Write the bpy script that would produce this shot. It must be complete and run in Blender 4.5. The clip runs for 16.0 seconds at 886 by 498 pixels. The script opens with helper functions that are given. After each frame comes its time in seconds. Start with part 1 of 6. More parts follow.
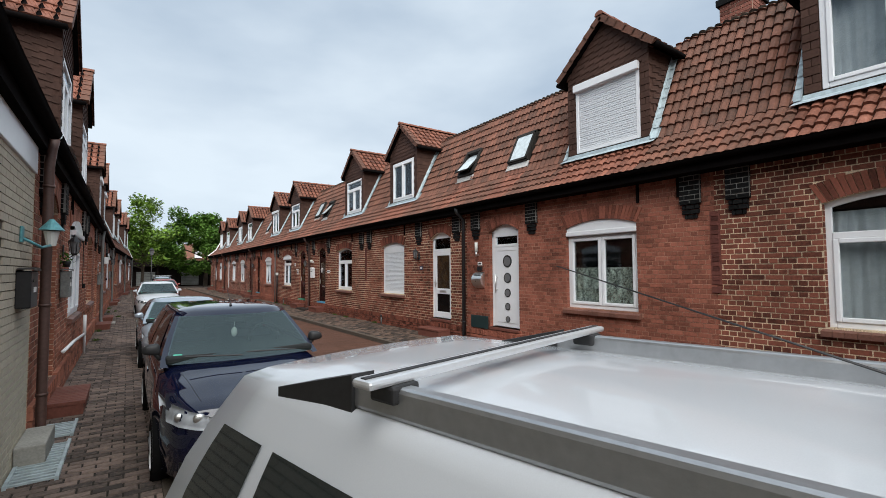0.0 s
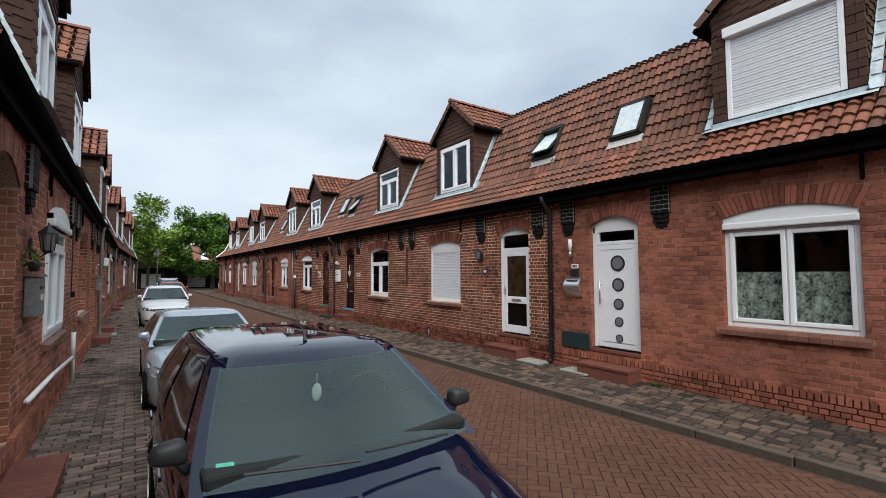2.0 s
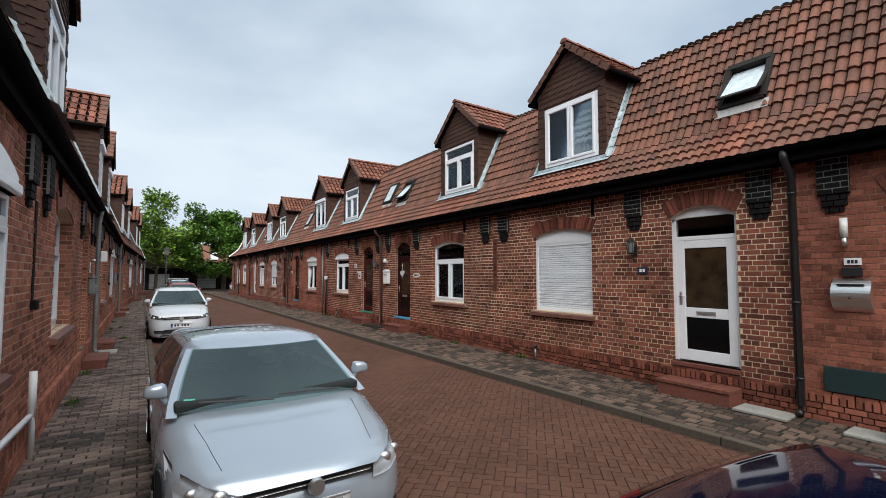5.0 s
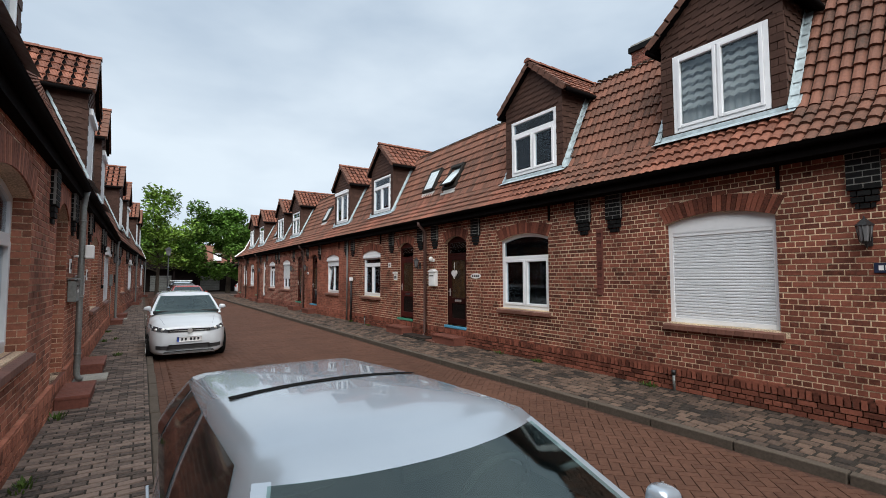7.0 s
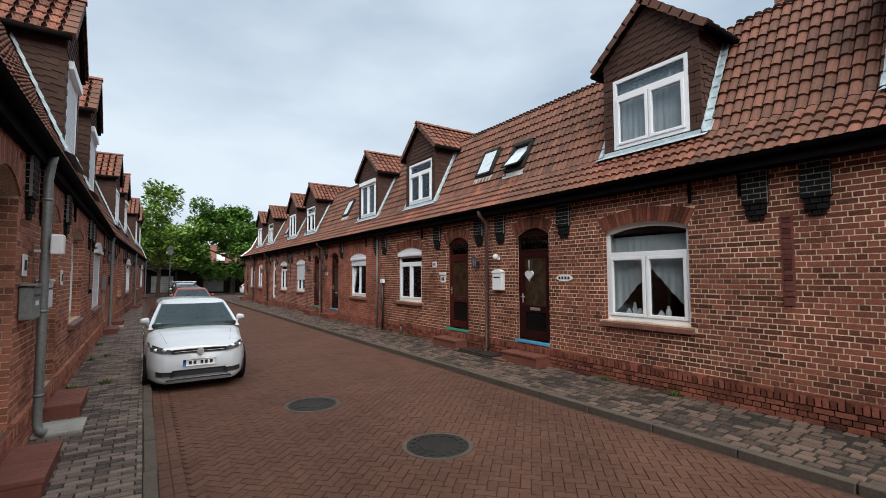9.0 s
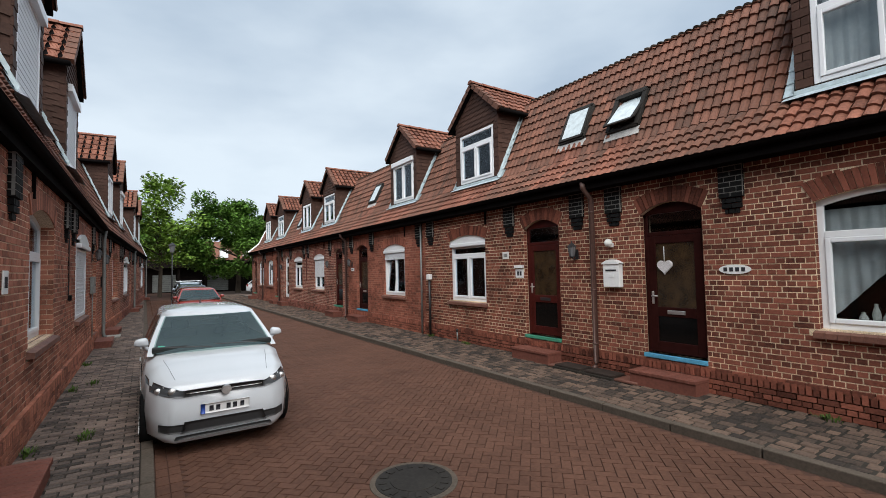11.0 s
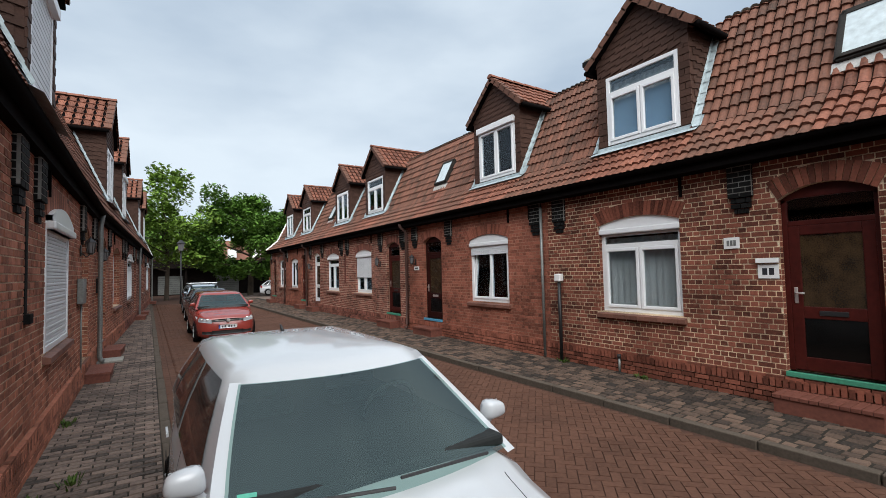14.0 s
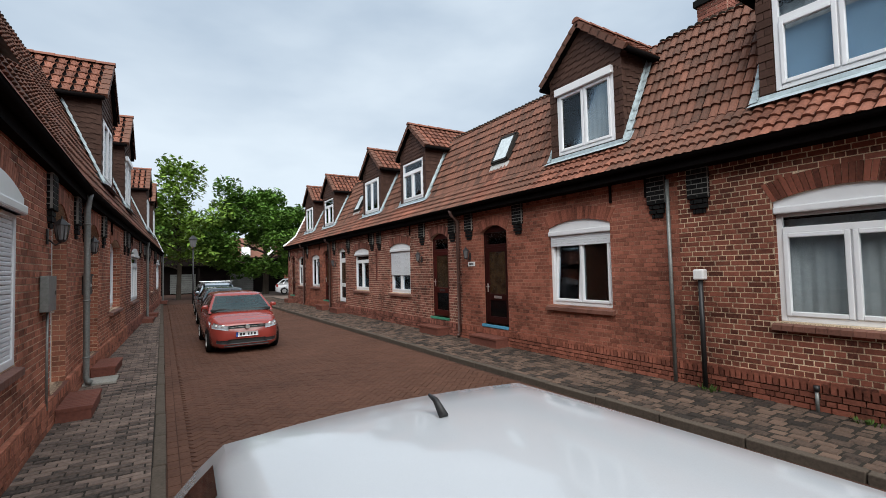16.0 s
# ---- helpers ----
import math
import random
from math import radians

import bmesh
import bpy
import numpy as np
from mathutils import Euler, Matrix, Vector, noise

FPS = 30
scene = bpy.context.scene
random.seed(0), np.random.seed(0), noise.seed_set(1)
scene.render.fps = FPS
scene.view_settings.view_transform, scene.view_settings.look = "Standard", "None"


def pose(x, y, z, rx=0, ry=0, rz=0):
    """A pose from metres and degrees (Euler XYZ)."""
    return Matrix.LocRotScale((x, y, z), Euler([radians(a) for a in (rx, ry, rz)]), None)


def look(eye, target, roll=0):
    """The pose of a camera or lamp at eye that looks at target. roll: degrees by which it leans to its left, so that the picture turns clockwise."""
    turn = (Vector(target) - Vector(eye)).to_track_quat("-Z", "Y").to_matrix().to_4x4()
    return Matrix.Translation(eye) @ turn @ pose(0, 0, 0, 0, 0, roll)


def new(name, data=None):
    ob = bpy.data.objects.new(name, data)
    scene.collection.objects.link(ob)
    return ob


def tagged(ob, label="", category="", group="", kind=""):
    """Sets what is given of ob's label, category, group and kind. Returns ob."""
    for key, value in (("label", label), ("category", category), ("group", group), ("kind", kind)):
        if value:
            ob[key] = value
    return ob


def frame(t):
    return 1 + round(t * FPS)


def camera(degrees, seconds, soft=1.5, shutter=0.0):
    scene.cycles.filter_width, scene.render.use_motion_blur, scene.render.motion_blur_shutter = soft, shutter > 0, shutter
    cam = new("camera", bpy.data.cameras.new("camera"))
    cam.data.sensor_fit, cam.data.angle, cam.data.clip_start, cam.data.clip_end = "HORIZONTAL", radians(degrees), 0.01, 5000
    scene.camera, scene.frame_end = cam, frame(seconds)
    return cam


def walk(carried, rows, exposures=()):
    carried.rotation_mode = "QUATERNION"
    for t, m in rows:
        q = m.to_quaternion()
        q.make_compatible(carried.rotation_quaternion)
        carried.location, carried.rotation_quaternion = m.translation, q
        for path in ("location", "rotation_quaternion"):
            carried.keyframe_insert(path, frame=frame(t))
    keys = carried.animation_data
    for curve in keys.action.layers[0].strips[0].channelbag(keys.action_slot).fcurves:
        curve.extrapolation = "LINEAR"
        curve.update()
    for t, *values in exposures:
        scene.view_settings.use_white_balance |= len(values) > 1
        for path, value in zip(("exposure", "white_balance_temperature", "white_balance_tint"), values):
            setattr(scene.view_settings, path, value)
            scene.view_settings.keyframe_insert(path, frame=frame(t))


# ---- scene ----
from mathutils.bvhtree import BVHTree

cam = camera(89.08, 16.0, soft=0.7)
# seconds, place, pitch, lean, yaw
ROWS = [
    (0, -0.266, 2.135, 1.876, 2.75, -0.39, -35.00),
    (0.5, -0.249, 2.880, 1.899, 2.96, -0.35, -35.00),
    (1, -0.246, 3.606, 1.920, 2.99, -0.32, -34.74),
    (1.5, -0.223, 4.362, 1.938, 3.04, -0.29, -34.77),
    (2, -0.210, 5.113, 1.936, 2.99, -0.31, -34.53),
    (2.5, -0.188, 5.885, 1.923, 3.00, -0.34, -34.33),
    (3, -0.200, 6.607, 1.915, 3.05, -0.35, -34.16),
    (3.5, -0.198, 7.280, 1.908, 3.08, -0.26, -33.99),
    (4, -0.197, 7.906, 1.906, 3.10, -0.10, -33.90),
    (6.5, -0.124, 11.724, 1.874, 3.46, -0.09, -33.82),
    (7, -0.120, 12.482, 1.882, 3.38, -0.16, -33.74),
    (7.5, -0.112, 13.246, 1.898, 3.34, -0.25, -33.72),
    (8, -0.059, 14.044, 1.899, 3.31, -0.22, -33.67),
    (8.5, -0.017, 14.818, 1.904, 3.33, -0.16, -33.71),
    (9, -0.023, 15.547, 1.927, 3.38, -0.22, -33.60),
    (11.5, 0.068, 19.619, 1.959, 2.46, -1.35, -33.47),
    (12, 0.069, 20.433, 1.944, 2.40, -1.40, -33.41),
    (12.5, 0.054, 21.269, 1.932, 2.30, -1.40, -33.33),
    (13, 0.004, 22.080, 1.935, 2.31, -1.37, -33.39),
    (13.5, -0.066, 22.826, 1.954, 2.47, -1.33, -33.46),
    (14, -0.114, 23.642, 1.964, 2.64, -1.37, -33.25),
    (14.5, -0.098, 24.373, 1.958, 2.68, -1.43, -33.14),
    (15, -0.042, 25.120, 1.952, 2.69, -1.38, -32.96),
    (15.5, 0.015, 25.746, 1.937, 2.56, -1.36, -32.65),
    (16, 0.115, 26.474, 1.932, 2.46, -1.41, -31.94),
]


def eye_pose(x, y, z, pitch, lean, yaw):
    p, w = radians(pitch), radians(-yaw)
    ahead = Vector((math.sin(w) * math.cos(p), math.cos(w) * math.cos(p), math.sin(p)))
    return look((x, y, z), Vector((x, y, z)) + ahead, lean)


walk(cam, [(t, eye_pose(*row)) for t, *row in ROWS], exposures=((0.0, 0.0), (16.0, 0.0)))

# ---------------------------------------------------------------- world and light
world = bpy.data.worlds.new("overcast_sky")
scene.world = world
world.use_nodes = True
wn, wl = world.node_tree.nodes, world.node_tree.links
wn.clear()
w_out, w_bg = wn.new("ShaderNodeOutputWorld"), wn.new("ShaderNodeBackground")
w_sky = wn.new("ShaderNodeTexSky")
w_sky.sky_type, w_sky.sun_disc = "NISHITA", False
w_sky.sun_elevation, w_sky.sun_rotation = radians(49), radians(202)
w_gain = wn.new("ShaderNodeMix")
w_gain.data_type, w_gain.blend_type = "RGBA", "MULTIPLY"
w_gain.inputs[0].default_value = 1.0
w_gain.inputs[7].default_value = (0.10, 0.10, 0.10, 1)
w_co, w_map = wn.new("ShaderNodeTexCoord"), wn.new("ShaderNodeMapping")
w_map.inputs["Scale"].default_value = (1.0, 1.0, 2.6)
w_n1, w_n2 = wn.new("ShaderNodeTexNoise"), wn.new("ShaderNodeTexNoise")
w_n1.inputs["Scale"].default_value, w_n1.inputs["Detail"].default_value, w_n1.inputs["Roughness"].default_value = 1.25, 5, 0.5
w_n2.inputs["Scale"].default_value, w_n2.inputs["Detail"].default_value = 4.5, 5
w_mixn = wn.new("ShaderNodeMix")
w_mixn.inputs[0].default_value = 0.18
w_ramp = wn.new("ShaderNodeValToRGB")
w_ramp.color_ramp.elements[0].position, w_ramp.color_ramp.elements[0].color = 0.38, (0.44, 0.545, 0.67, 1)
w_ramp.color_ramp.elements[1].position, w_ramp.color_ramp.elements[1].color = 0.66, (0.75, 0.85, 0.94, 1)
w_cloud = wn.new("ShaderNodeMix")
w_cloud.data_type = "RGBA"
w_cloud.inputs[0].default_value = 0.93
wl.new(w_co.outputs["Generated"], w_map.inputs["Vector"])
wl.new(w_map.outputs[0], w_n1.inputs["Vector"])
wl.new(w_map.outputs[0], w_n2.inputs["Vector"])
wl.new(w_n1.outputs["Fac"], w_mixn.inputs[2])
wl.new(w_n2.outputs["Fac"], w_mixn.inputs[3])
wl.new(w_mixn.outputs[0], w_ramp.inputs["Fac"])
wl.new(w_sky.outputs[0], w_gain.inputs[6])
wl.new(w_gain.outputs[2], w_cloud.inputs[6])
wl.new(w_ramp.outputs[0], w_cloud.inputs[7])
wl.new(w_cloud.outputs[2], w_bg.inputs["Color"])
w_bg.inputs["Strength"].default_value = 1.08
wl.new(w_bg.outputs[0], w_out.inputs["Surface"])

sun_data = bpy.data.lights.new("sun", "SUN")
sun_data.energy, sun_data.angle, sun_data.color = 5.2, radians(75), (1.0, 0.98, 0.95)
sun = new("sun", sun_data)
sun.matrix_world = look((0, 0, 0), (1.9, 4.6, -5.8))

# ---------------------------------------------------------------- materials


def material(name, base, rough=0.7, metal=0.0, vary=0.15, grain=30.0, stain=1.2, bump=0.15, island=0.0, objrand=0.0, dirt=None, spec=None, coat=0.0, hard=0.9):
    """A surface with grain and stains: vary is the strength of both, island and objrand vary piece by piece."""
    m = bpy.data.materials.new(name)
    m.use_nodes = True
    n, l = m.node_tree.nodes, m.node_tree.links
    b = n["Principled BSDF"]
    b.inputs["Roughness"].default_value, b.inputs["Metallic"].default_value = rough, metal
    b.inputs["Specular IOR Level"].default_value = spec if spec is not None else (0.5 if rough < 0.58 else 0.18)
    b.inputs["Coat Weight"].default_value = coat
    co = n.new("ShaderNodeTexCoord")
    fine, wide = n.new("ShaderNodeTexNoise"), n.new("ShaderNodeTexNoise")
    fine.inputs["Scale"].default_value, fine.inputs["Detail"].default_value = grain, 6
    wide.inputs["Scale"].default_value, wide.inputs["Detail"].default_value = stain, 5
    for t in (fine, wide):
        l.new(co.outputs["Object"], t.inputs["Vector"])
    total = n.new("ShaderNodeMath")
    total.operation = "ADD"
    l.new(fine.outputs["Fac"], total.inputs[0])
    l.new(wide.outputs["Fac"], total.inputs[1])
    last = total.outputs[0]
    if island:
        geo, k = n.new("ShaderNodeNewGeometry"), n.new("ShaderNodeMath")
        k.operation, k.inputs[1].default_value, = "MULTIPLY_ADD", island
        l.new(geo.outputs["Random Per Island"], k.inputs[0])
        l.new(last, k.inputs[2])
        last = k.outputs[0]
    if objrand:
        info, k = n.new("ShaderNodeObjectInfo"), n.new("ShaderNodeMath")
        k.operation, k.inputs[1].default_value = "MULTIPLY_ADD", objrand
        l.new(info.outputs["Random"], k.inputs[0])
        l.new(last, k.inputs[2])
        last = k.outputs[0]
    mid = 1.0 + (island + objrand) / 2
    span = n.new("ShaderNodeMapRange")
    span.inputs["From Min"].default_value, span.inputs["From Max"].default_value = mid - hard, mid + hard
    span.inputs["To Min"].default_value, span.inputs["To Max"].default_value = 0, 1
    l.new(last, span.inputs["Value"])
    ramp = n.new("ShaderNodeValToRGB")
    lo = [max(0, c * (1 - 2.4 * vary)) for c in base]
    hi = [min(1, c * (1 + 2.4 * vary)) for c in base]
    if dirt:
        lo = [a * 0.4 + d * 0.6 for a, d in zip(lo, dirt)]
    ramp.color_ramp.elements[0].color, ramp.color_ramp.elements[1].color = (*lo, 1), (*hi, 1)
    ramp.color_ramp.elements[0].position, ramp.color_ramp.elements[1].position = 0.12, 0.88
    l.new(span.outputs[0], ramp.inputs["Fac"])
    l.new(ramp.outputs[0], b.inputs["Base Color"])
    if bump:
        bp = n.new("ShaderNodeBump")
        bp.inputs["Strength"].default_value, bp.inputs["Distance"].default_value = bump, 0.01
        l.new(fine.outputs["Fac"], bp.inputs["Height"])
        l.new(bp.outputs[0], b.inputs["Normal"])
    return m


def glass_material(name, tint, rough=0.04, see=0.25, ior=1.55, sheen=(0.9, 0.95, 1, 1)):
    """Window glass: mostly mirror-like, partly seen through."""
    m = bpy.data.materials.new(name)
    m.use_nodes = True
    n, l = m.node_tree.nodes, m.node_tree.links
    n.clear()
    out, mix = n.new("ShaderNodeOutputMaterial"), n.new("ShaderNodeMixShader")
    gloss, clear = n.new("ShaderNodeBsdfGlossy"), n.new("ShaderNodeBsdfTransparent")
    fres = n.new("ShaderNodeFresnel")
    fres.inputs["IOR"].default_value = ior
    gloss.inputs["Roughness"].default_value = rough
    gloss.inputs["Color"].default_value = sheen
    clear.inputs["Color"].default_value = (*tint, 1)
    l.new(fres.outputs[0], mix.inputs[0])
    l.new(clear.outputs[0], mix.inputs[1])
    l.new(gloss.outputs[0], mix.inputs[2])
    l.new(mix.outputs[0], out.inputs["Surface"])
    return m


BRICKS = {
    "red": material("brick_red", (0.168, 0.056, 0.036), 0.85, vary=0.28, island=0.8, objrand=0.0, bump=0.3, hard=0.72),
    "deep": material("brick_deep_red", (0.205, 0.080, 0.058), 0.85, vary=0.28, island=0.8, bump=0.3, hard=0.72),
    "painted": material("brick_painted_red", (0.245, 0.086, 0.056), 0.75, vary=0.26, island=0.6, bump=0.35, hard=0.72),
    # orange brick of the left row, lightened to make up for its weaker sun
    "warm": material("brick_warm_red_lifted", (0.300, 0.116, 0.074), 0.82, vary=0.26, island=0.7, bump=0.3, hard=0.72),
    "single": material("brick_red_single", (0.168, 0.056, 0.036), 0.85, vary=0.28, objrand=0.8, bump=0.3, hard=0.72),
}
MORTARS = {
    "red": material("mortar_pale", (0.66, 0.49, 0.345), 0.95, vary=0.28, grain=60, bump=0.3, hard=0.4),
    "deep": material("mortar_grey", (0.54, 0.41, 0.31), 0.95, vary=0.2, grain=60, bump=0.3, hard=0.4),
    "warm": material("mortar_sandy", (0.52, 0.38, 0.27), 0.95, vary=0.28, grain=60, bump=0.3, hard=0.4),
    "painted": material("mortar_reddish", (0.30, 0.155, 0.108), 0.95, vary=0.3, grain=60, bump=0.3, hard=0.4),
}
M_CORBEL = material("black_brick", (0.011, 0.011, 0.011), 0.7, spec=0.06, vary=0.3, island=0.5, bump=0.3)
M_CORBEL_JOINT = material("corbel_joint", (0.22, 0.215, 0.20), 0.95, vary=0.25)
M_TILE = material("clay_roof_tile", (0.150, 0.064, 0.042), 0.66, vary=0.24, grain=22, island=0.65, dirt=(0.06, 0.045, 0.035), bump=0.2, hard=0.8)
M_TILE_DORMER = material("clay_roof_tile_bright", (0.185, 0.074, 0.048), 0.6, vary=0.22, grain=22, island=0.6, bump=0.2, hard=0.62)
M_TILE_SINGLE = material("clay_roof_tile_single", (0.152, 0.068, 0.045), 0.68, vary=0.26, grain=22, objrand=1.0, dirt=(0.06, 0.045, 0.035), bump=0.2, hard=0.8)
M_TILE_TOP = material("mossy_dark_tile", (0.07, 0.055, 0.042), 0.85, vary=0.35, grain=15, island=0.6, bump=0.3, hard=0.62)
M_SHINGLE = material("brown_slate_shingle", (0.068, 0.037, 0.028), 0.65, spec=0.1, vary=0.2, island=0.5, bump=0.12)
M_LEAD = material("lead_flashing", (0.40, 0.47, 0.49), 0.5, metal=0.2, vary=0.25, grain=12, stain=5)
M_GUTTER = material("dark_gutter", (0.006, 0.005, 0.005), 0.85, spec=0.02, vary=0.3)
M_PIPE_BROWN = material("brown_downpipe", (0.085, 0.045, 0.036), 0.5, vary=0.25)
M_PIPE_GREY = material("zinc_downpipe", (0.22, 0.23, 0.22), 0.5, metal=0.5, vary=0.25)
M_PVC = material("white_pvc", (0.78, 0.79, 0.80), 0.3, vary=0.03, grain=8, bump=0.02)
M_SHUTTER = material("pale_shutter", (0.66, 0.68, 0.70), 0.4, vary=0.04, grain=8, bump=0.02)
M_SILL = material("clinker_sill", (0.16, 0.07, 0.05), 0.5, vary=0.25, island=0.4)
M_STEP = material("red_step_tile", (0.155, 0.058, 0.042), 0.6, vary=0.2, grain=20, island=0.3)
M_CONCRETE = material("grey_concrete", (0.30, 0.29, 0.26), 0.9, vary=0.22, grain=40, stain=3, bump=0.3)
M_WOOD_DARK = material("dark_brown_door", (0.050, 0.008, 0.006), 0.5, spec=0.14, vary=0.3, grain=14)
M_WOOD_BLACK = material("black_brown_door", (0.024, 0.006, 0.005), 0.5, spec=0.06, vary=0.3, grain=14)
M_BLACK = material("black_metal", (0.015, 0.015, 0.016), 0.45, vary=0.2)
M_RUBBER = material("black_rubber", (0.009, 0.009, 0.009), 0.8, spec=0.05, vary=0.2)
M_STEEL = material("brushed_steel", (0.72, 0.72, 0.70), 0.42, metal=1.0, vary=0.08, grain=80)
M_CURTAIN = material("net_curtain", (0.60, 0.62, 0.65), 0.95, vary=0.12, grain=18, stain=6)
M_CAFE = material("cafe_curtain", (0.42, 0.46, 0.40), 0.95, vary=0.38, grain=26, stain=9, hard=0.35)
M_GLASS_CAR = glass_material("car_glass_clear", (0.42, 0.56, 0.52), 0.05, 0.25, 2.05, (0.82, 0.97, 0.93, 1))
# near-black base colour carries the darkness of unlit rooms
M_INSIDE = material("unlit_room_shade", (0.005, 0.004, 0.004), 0.9, spec=0.0, vary=0.3, stain=2)
M_PANE = glass_material("window_glass", (0.74, 0.78, 0.78), ior=1.47)
M_PANE_BLUE = glass_material("blue_film_glass", (0.45, 0.60, 0.75))
M_VASE = material("pale_glazed_vase", (0.62, 0.63, 0.62), 0.3, vary=0.1)
M_FILM = material("blue_blind", (0.30, 0.47, 0.68), 0.6, vary=0.1, stain=3)
M_CREAM = material("cream_brick", (0.52, 0.46, 0.36), 0.8, vary=0.1, island=0.35)
M_CREAM_JOINT = material("cream_brick_joint", (0.12, 0.10, 0.08), 0.95, vary=0.2)
M_GREEN = material("green_threshold", (0.05, 0.24, 0.15), 0.5, vary=0.2)
M_BLUE = material("blue_threshold", (0.08, 0.30, 0.45), 0.5, vary=0.2)
M_PAVER = material("pavement_brick", (0.122, 0.090, 0.075), 0.8, vary=0.3, grain=25, island=0.8, dirt=(0.05, 0.044, 0.04), bump=0.3, hard=0.62)
M_PAVER_SINGLE = material("pavement_brick_single", (0.122, 0.090, 0.075), 0.8, vary=0.3, grain=25, objrand=0.8, dirt=(0.05, 0.044, 0.04), bump=0.3, hard=0.62)
M_COBBLE = material("worn_cobble", (0.082, 0.055, 0.041), 0.75, vary=0.34, grain=25, island=1.0, dirt=(0.045, 0.039, 0.035), bump=0.3, hard=0.62)
M_JOINT = material("sandy_joint", (0.030, 0.026, 0.021), 0.95, vary=0.3, grain=30, stain=2, bump=0.3)
M_ROAD = material("road_clinker", (0.092, 0.045, 0.030), 0.8, vary=0.22, grain=25, stain=0.7, island=0.28, bump=0.25)
M_ROAD_JOINT = material("road_joint", (0.066, 0.035, 0.025), 0.95, vary=0.25, grain=30, stain=0.7)
M_KERB = material("kerb_stone", (0.082, 0.066, 0.052), 0.9, vary=0.25, grain=30, stain=3, island=0.3, bump=0.3)
M_GROUND = material("far_ground", (0.16, 0.12, 0.10), 0.95, vary=0.2, stain=0.3)
M_IRON = material("cast_iron", (0.028, 0.025, 0.022), 0.65, metal=0.2, vary=0.3)
M_LEAF = material("green_leaf", (0.072, 0.150, 0.022), 0.6, vary=0.3, island=1.1, bump=0.0)
M_LEAF_LIGHT = material("light_green_leaf", (0.125, 0.21, 0.03), 0.6, vary=0.3, island=1.0, bump=0.0)
M_BARK = material("bark", (0.07, 0.055, 0.042), 0.95, vary=0.3, bump=0.5)
M_DARKWOOD = material("dark_timber", (0.014, 0.011, 0.010), 0.8, spec=0.03, vary=0.3, island=0.4)
M_WHITE = material("white_enamel", (0.75, 0.75, 0.74), 0.4, vary=0.05)
M_INK = material("dark_ink", (0.03, 0.03, 0.035), 0.6, vary=0.1)
M_BRASS = material("aged_lamp_metal", (0.04, 0.05, 0.045), 0.4, metal=0.6, vary=0.3)
M_LAMPGLASS = material("milky_lamp_glass", (0.7, 0.7, 0.66), 0.25, vary=0.05)
M_TEAL = material("verdigris_metal", (0.12, 0.35, 0.38), 0.5, metal=0.3, vary=0.25)

# ---------------------------------------------------------------- mesh helpers


def mesh_object(name, verts, faces, mat, parent=None, label="", smooth=False):
    me = bpy.data.meshes.new(name)
    me.from_pydata([tuple(v) for v in verts], [], [tuple(f) for f in faces])
    me.validate()
    me.materials.append(mat)
    if smooth:
        me.polygons.foreach_set("use_smooth", [True] * len(me.polygons))
    ob = new(name, me)
    ob.visible_shadow = mat is not M_PANE
    if parent is not None:
        ob.parent = parent
    return tagged(ob, label) if label else ob


def part(name, bm, mat, parent=None, label="", smooth=False):
    me = bpy.data.meshes.new(name)
    bmesh.ops.recalc_face_normals(bm, faces=bm.faces)
    bm.to_mesh(me)
    bm.free()
    me.materials.append(mat)
    if smooth:
        me.polygons.foreach_set("use_smooth", [True] * len(me.polygons))
    ob = new(name, me)
    ob.visible_shadow = mat is not M_PANE
    if parent is not None:
        ob.parent = parent
    return tagged(ob, label) if label else ob


def thing(name, label, category, group="", kind="", at=None):
    e = new(name)
    e.empty_display_size = 0.1
    if at:
        e.location = at
    return tagged(e, label, category, group, kind)


def add_box(bm, x0, x1, y0, y1, z0, z1, bevel=0.0):
    """A box in bm; bevel rounds its edges."""
    r = bmesh.ops.create_cube(bm, size=1.0, matrix=Matrix.Translation(((x0 + x1) / 2, (y0 + y1) / 2, (z0 + z1) / 2)) @ Matrix.Diagonal((abs(x1 - x0), abs(y1 - y0), abs(z1 - z0), 1)))
    if bevel:
        es = list({e for v in r["verts"] for e in v.link_edges})
        bmesh.ops.bevel(bm, geom=es, offset=bevel, segments=2, affect="EDGES", profile=0.5)
    return r


def box(name, x0, x1, y0, y1, z0, z1, mat, parent=None, label="", bevel=0.008):
    bm = bmesh.new()
    add_box(bm, x0, x1, y0, y1, z0, z1, bevel)
    return part(name, bm, mat, parent, label)


def add_tube(bm, pts, r, seg=10):
    """A tube along the points."""
    rings, pts = [], [Vector(p) for p in pts]
    for i, p in enumerate(pts):
        d = (pts[min(i + 1, len(pts) - 1)] - pts[max(i - 1, 0)]).normalized()
        s = d.cross(Vector((0, 0, 1)) if abs(d.z) < 0.9 else Vector((1, 0, 0))).normalized()
        u = s.cross(d)
        rr = r[i] if isinstance(r, (list, tuple)) else r
        rings.append([bm.verts.new(p + s * math.cos(a) * rr + u * math.sin(a) * rr) for a in (2 * math.pi * k / seg for k in range(seg))])
    for a, b in zip(rings, rings[1:]):
        for k in range(seg):
            bm.faces.new((a[k], a[(k + 1) % seg], b[(k + 1) % seg], b[k]))
    bm.faces.new(rings[0][::-1])
    bm.faces.new(rings[-1])


def tube(name, pts, r, mat, parent=None, label="", seg=10):
    bm = bmesh.new()
    add_tube(bm, pts, r, seg)
    return part(name, bm, mat, parent, label, True)


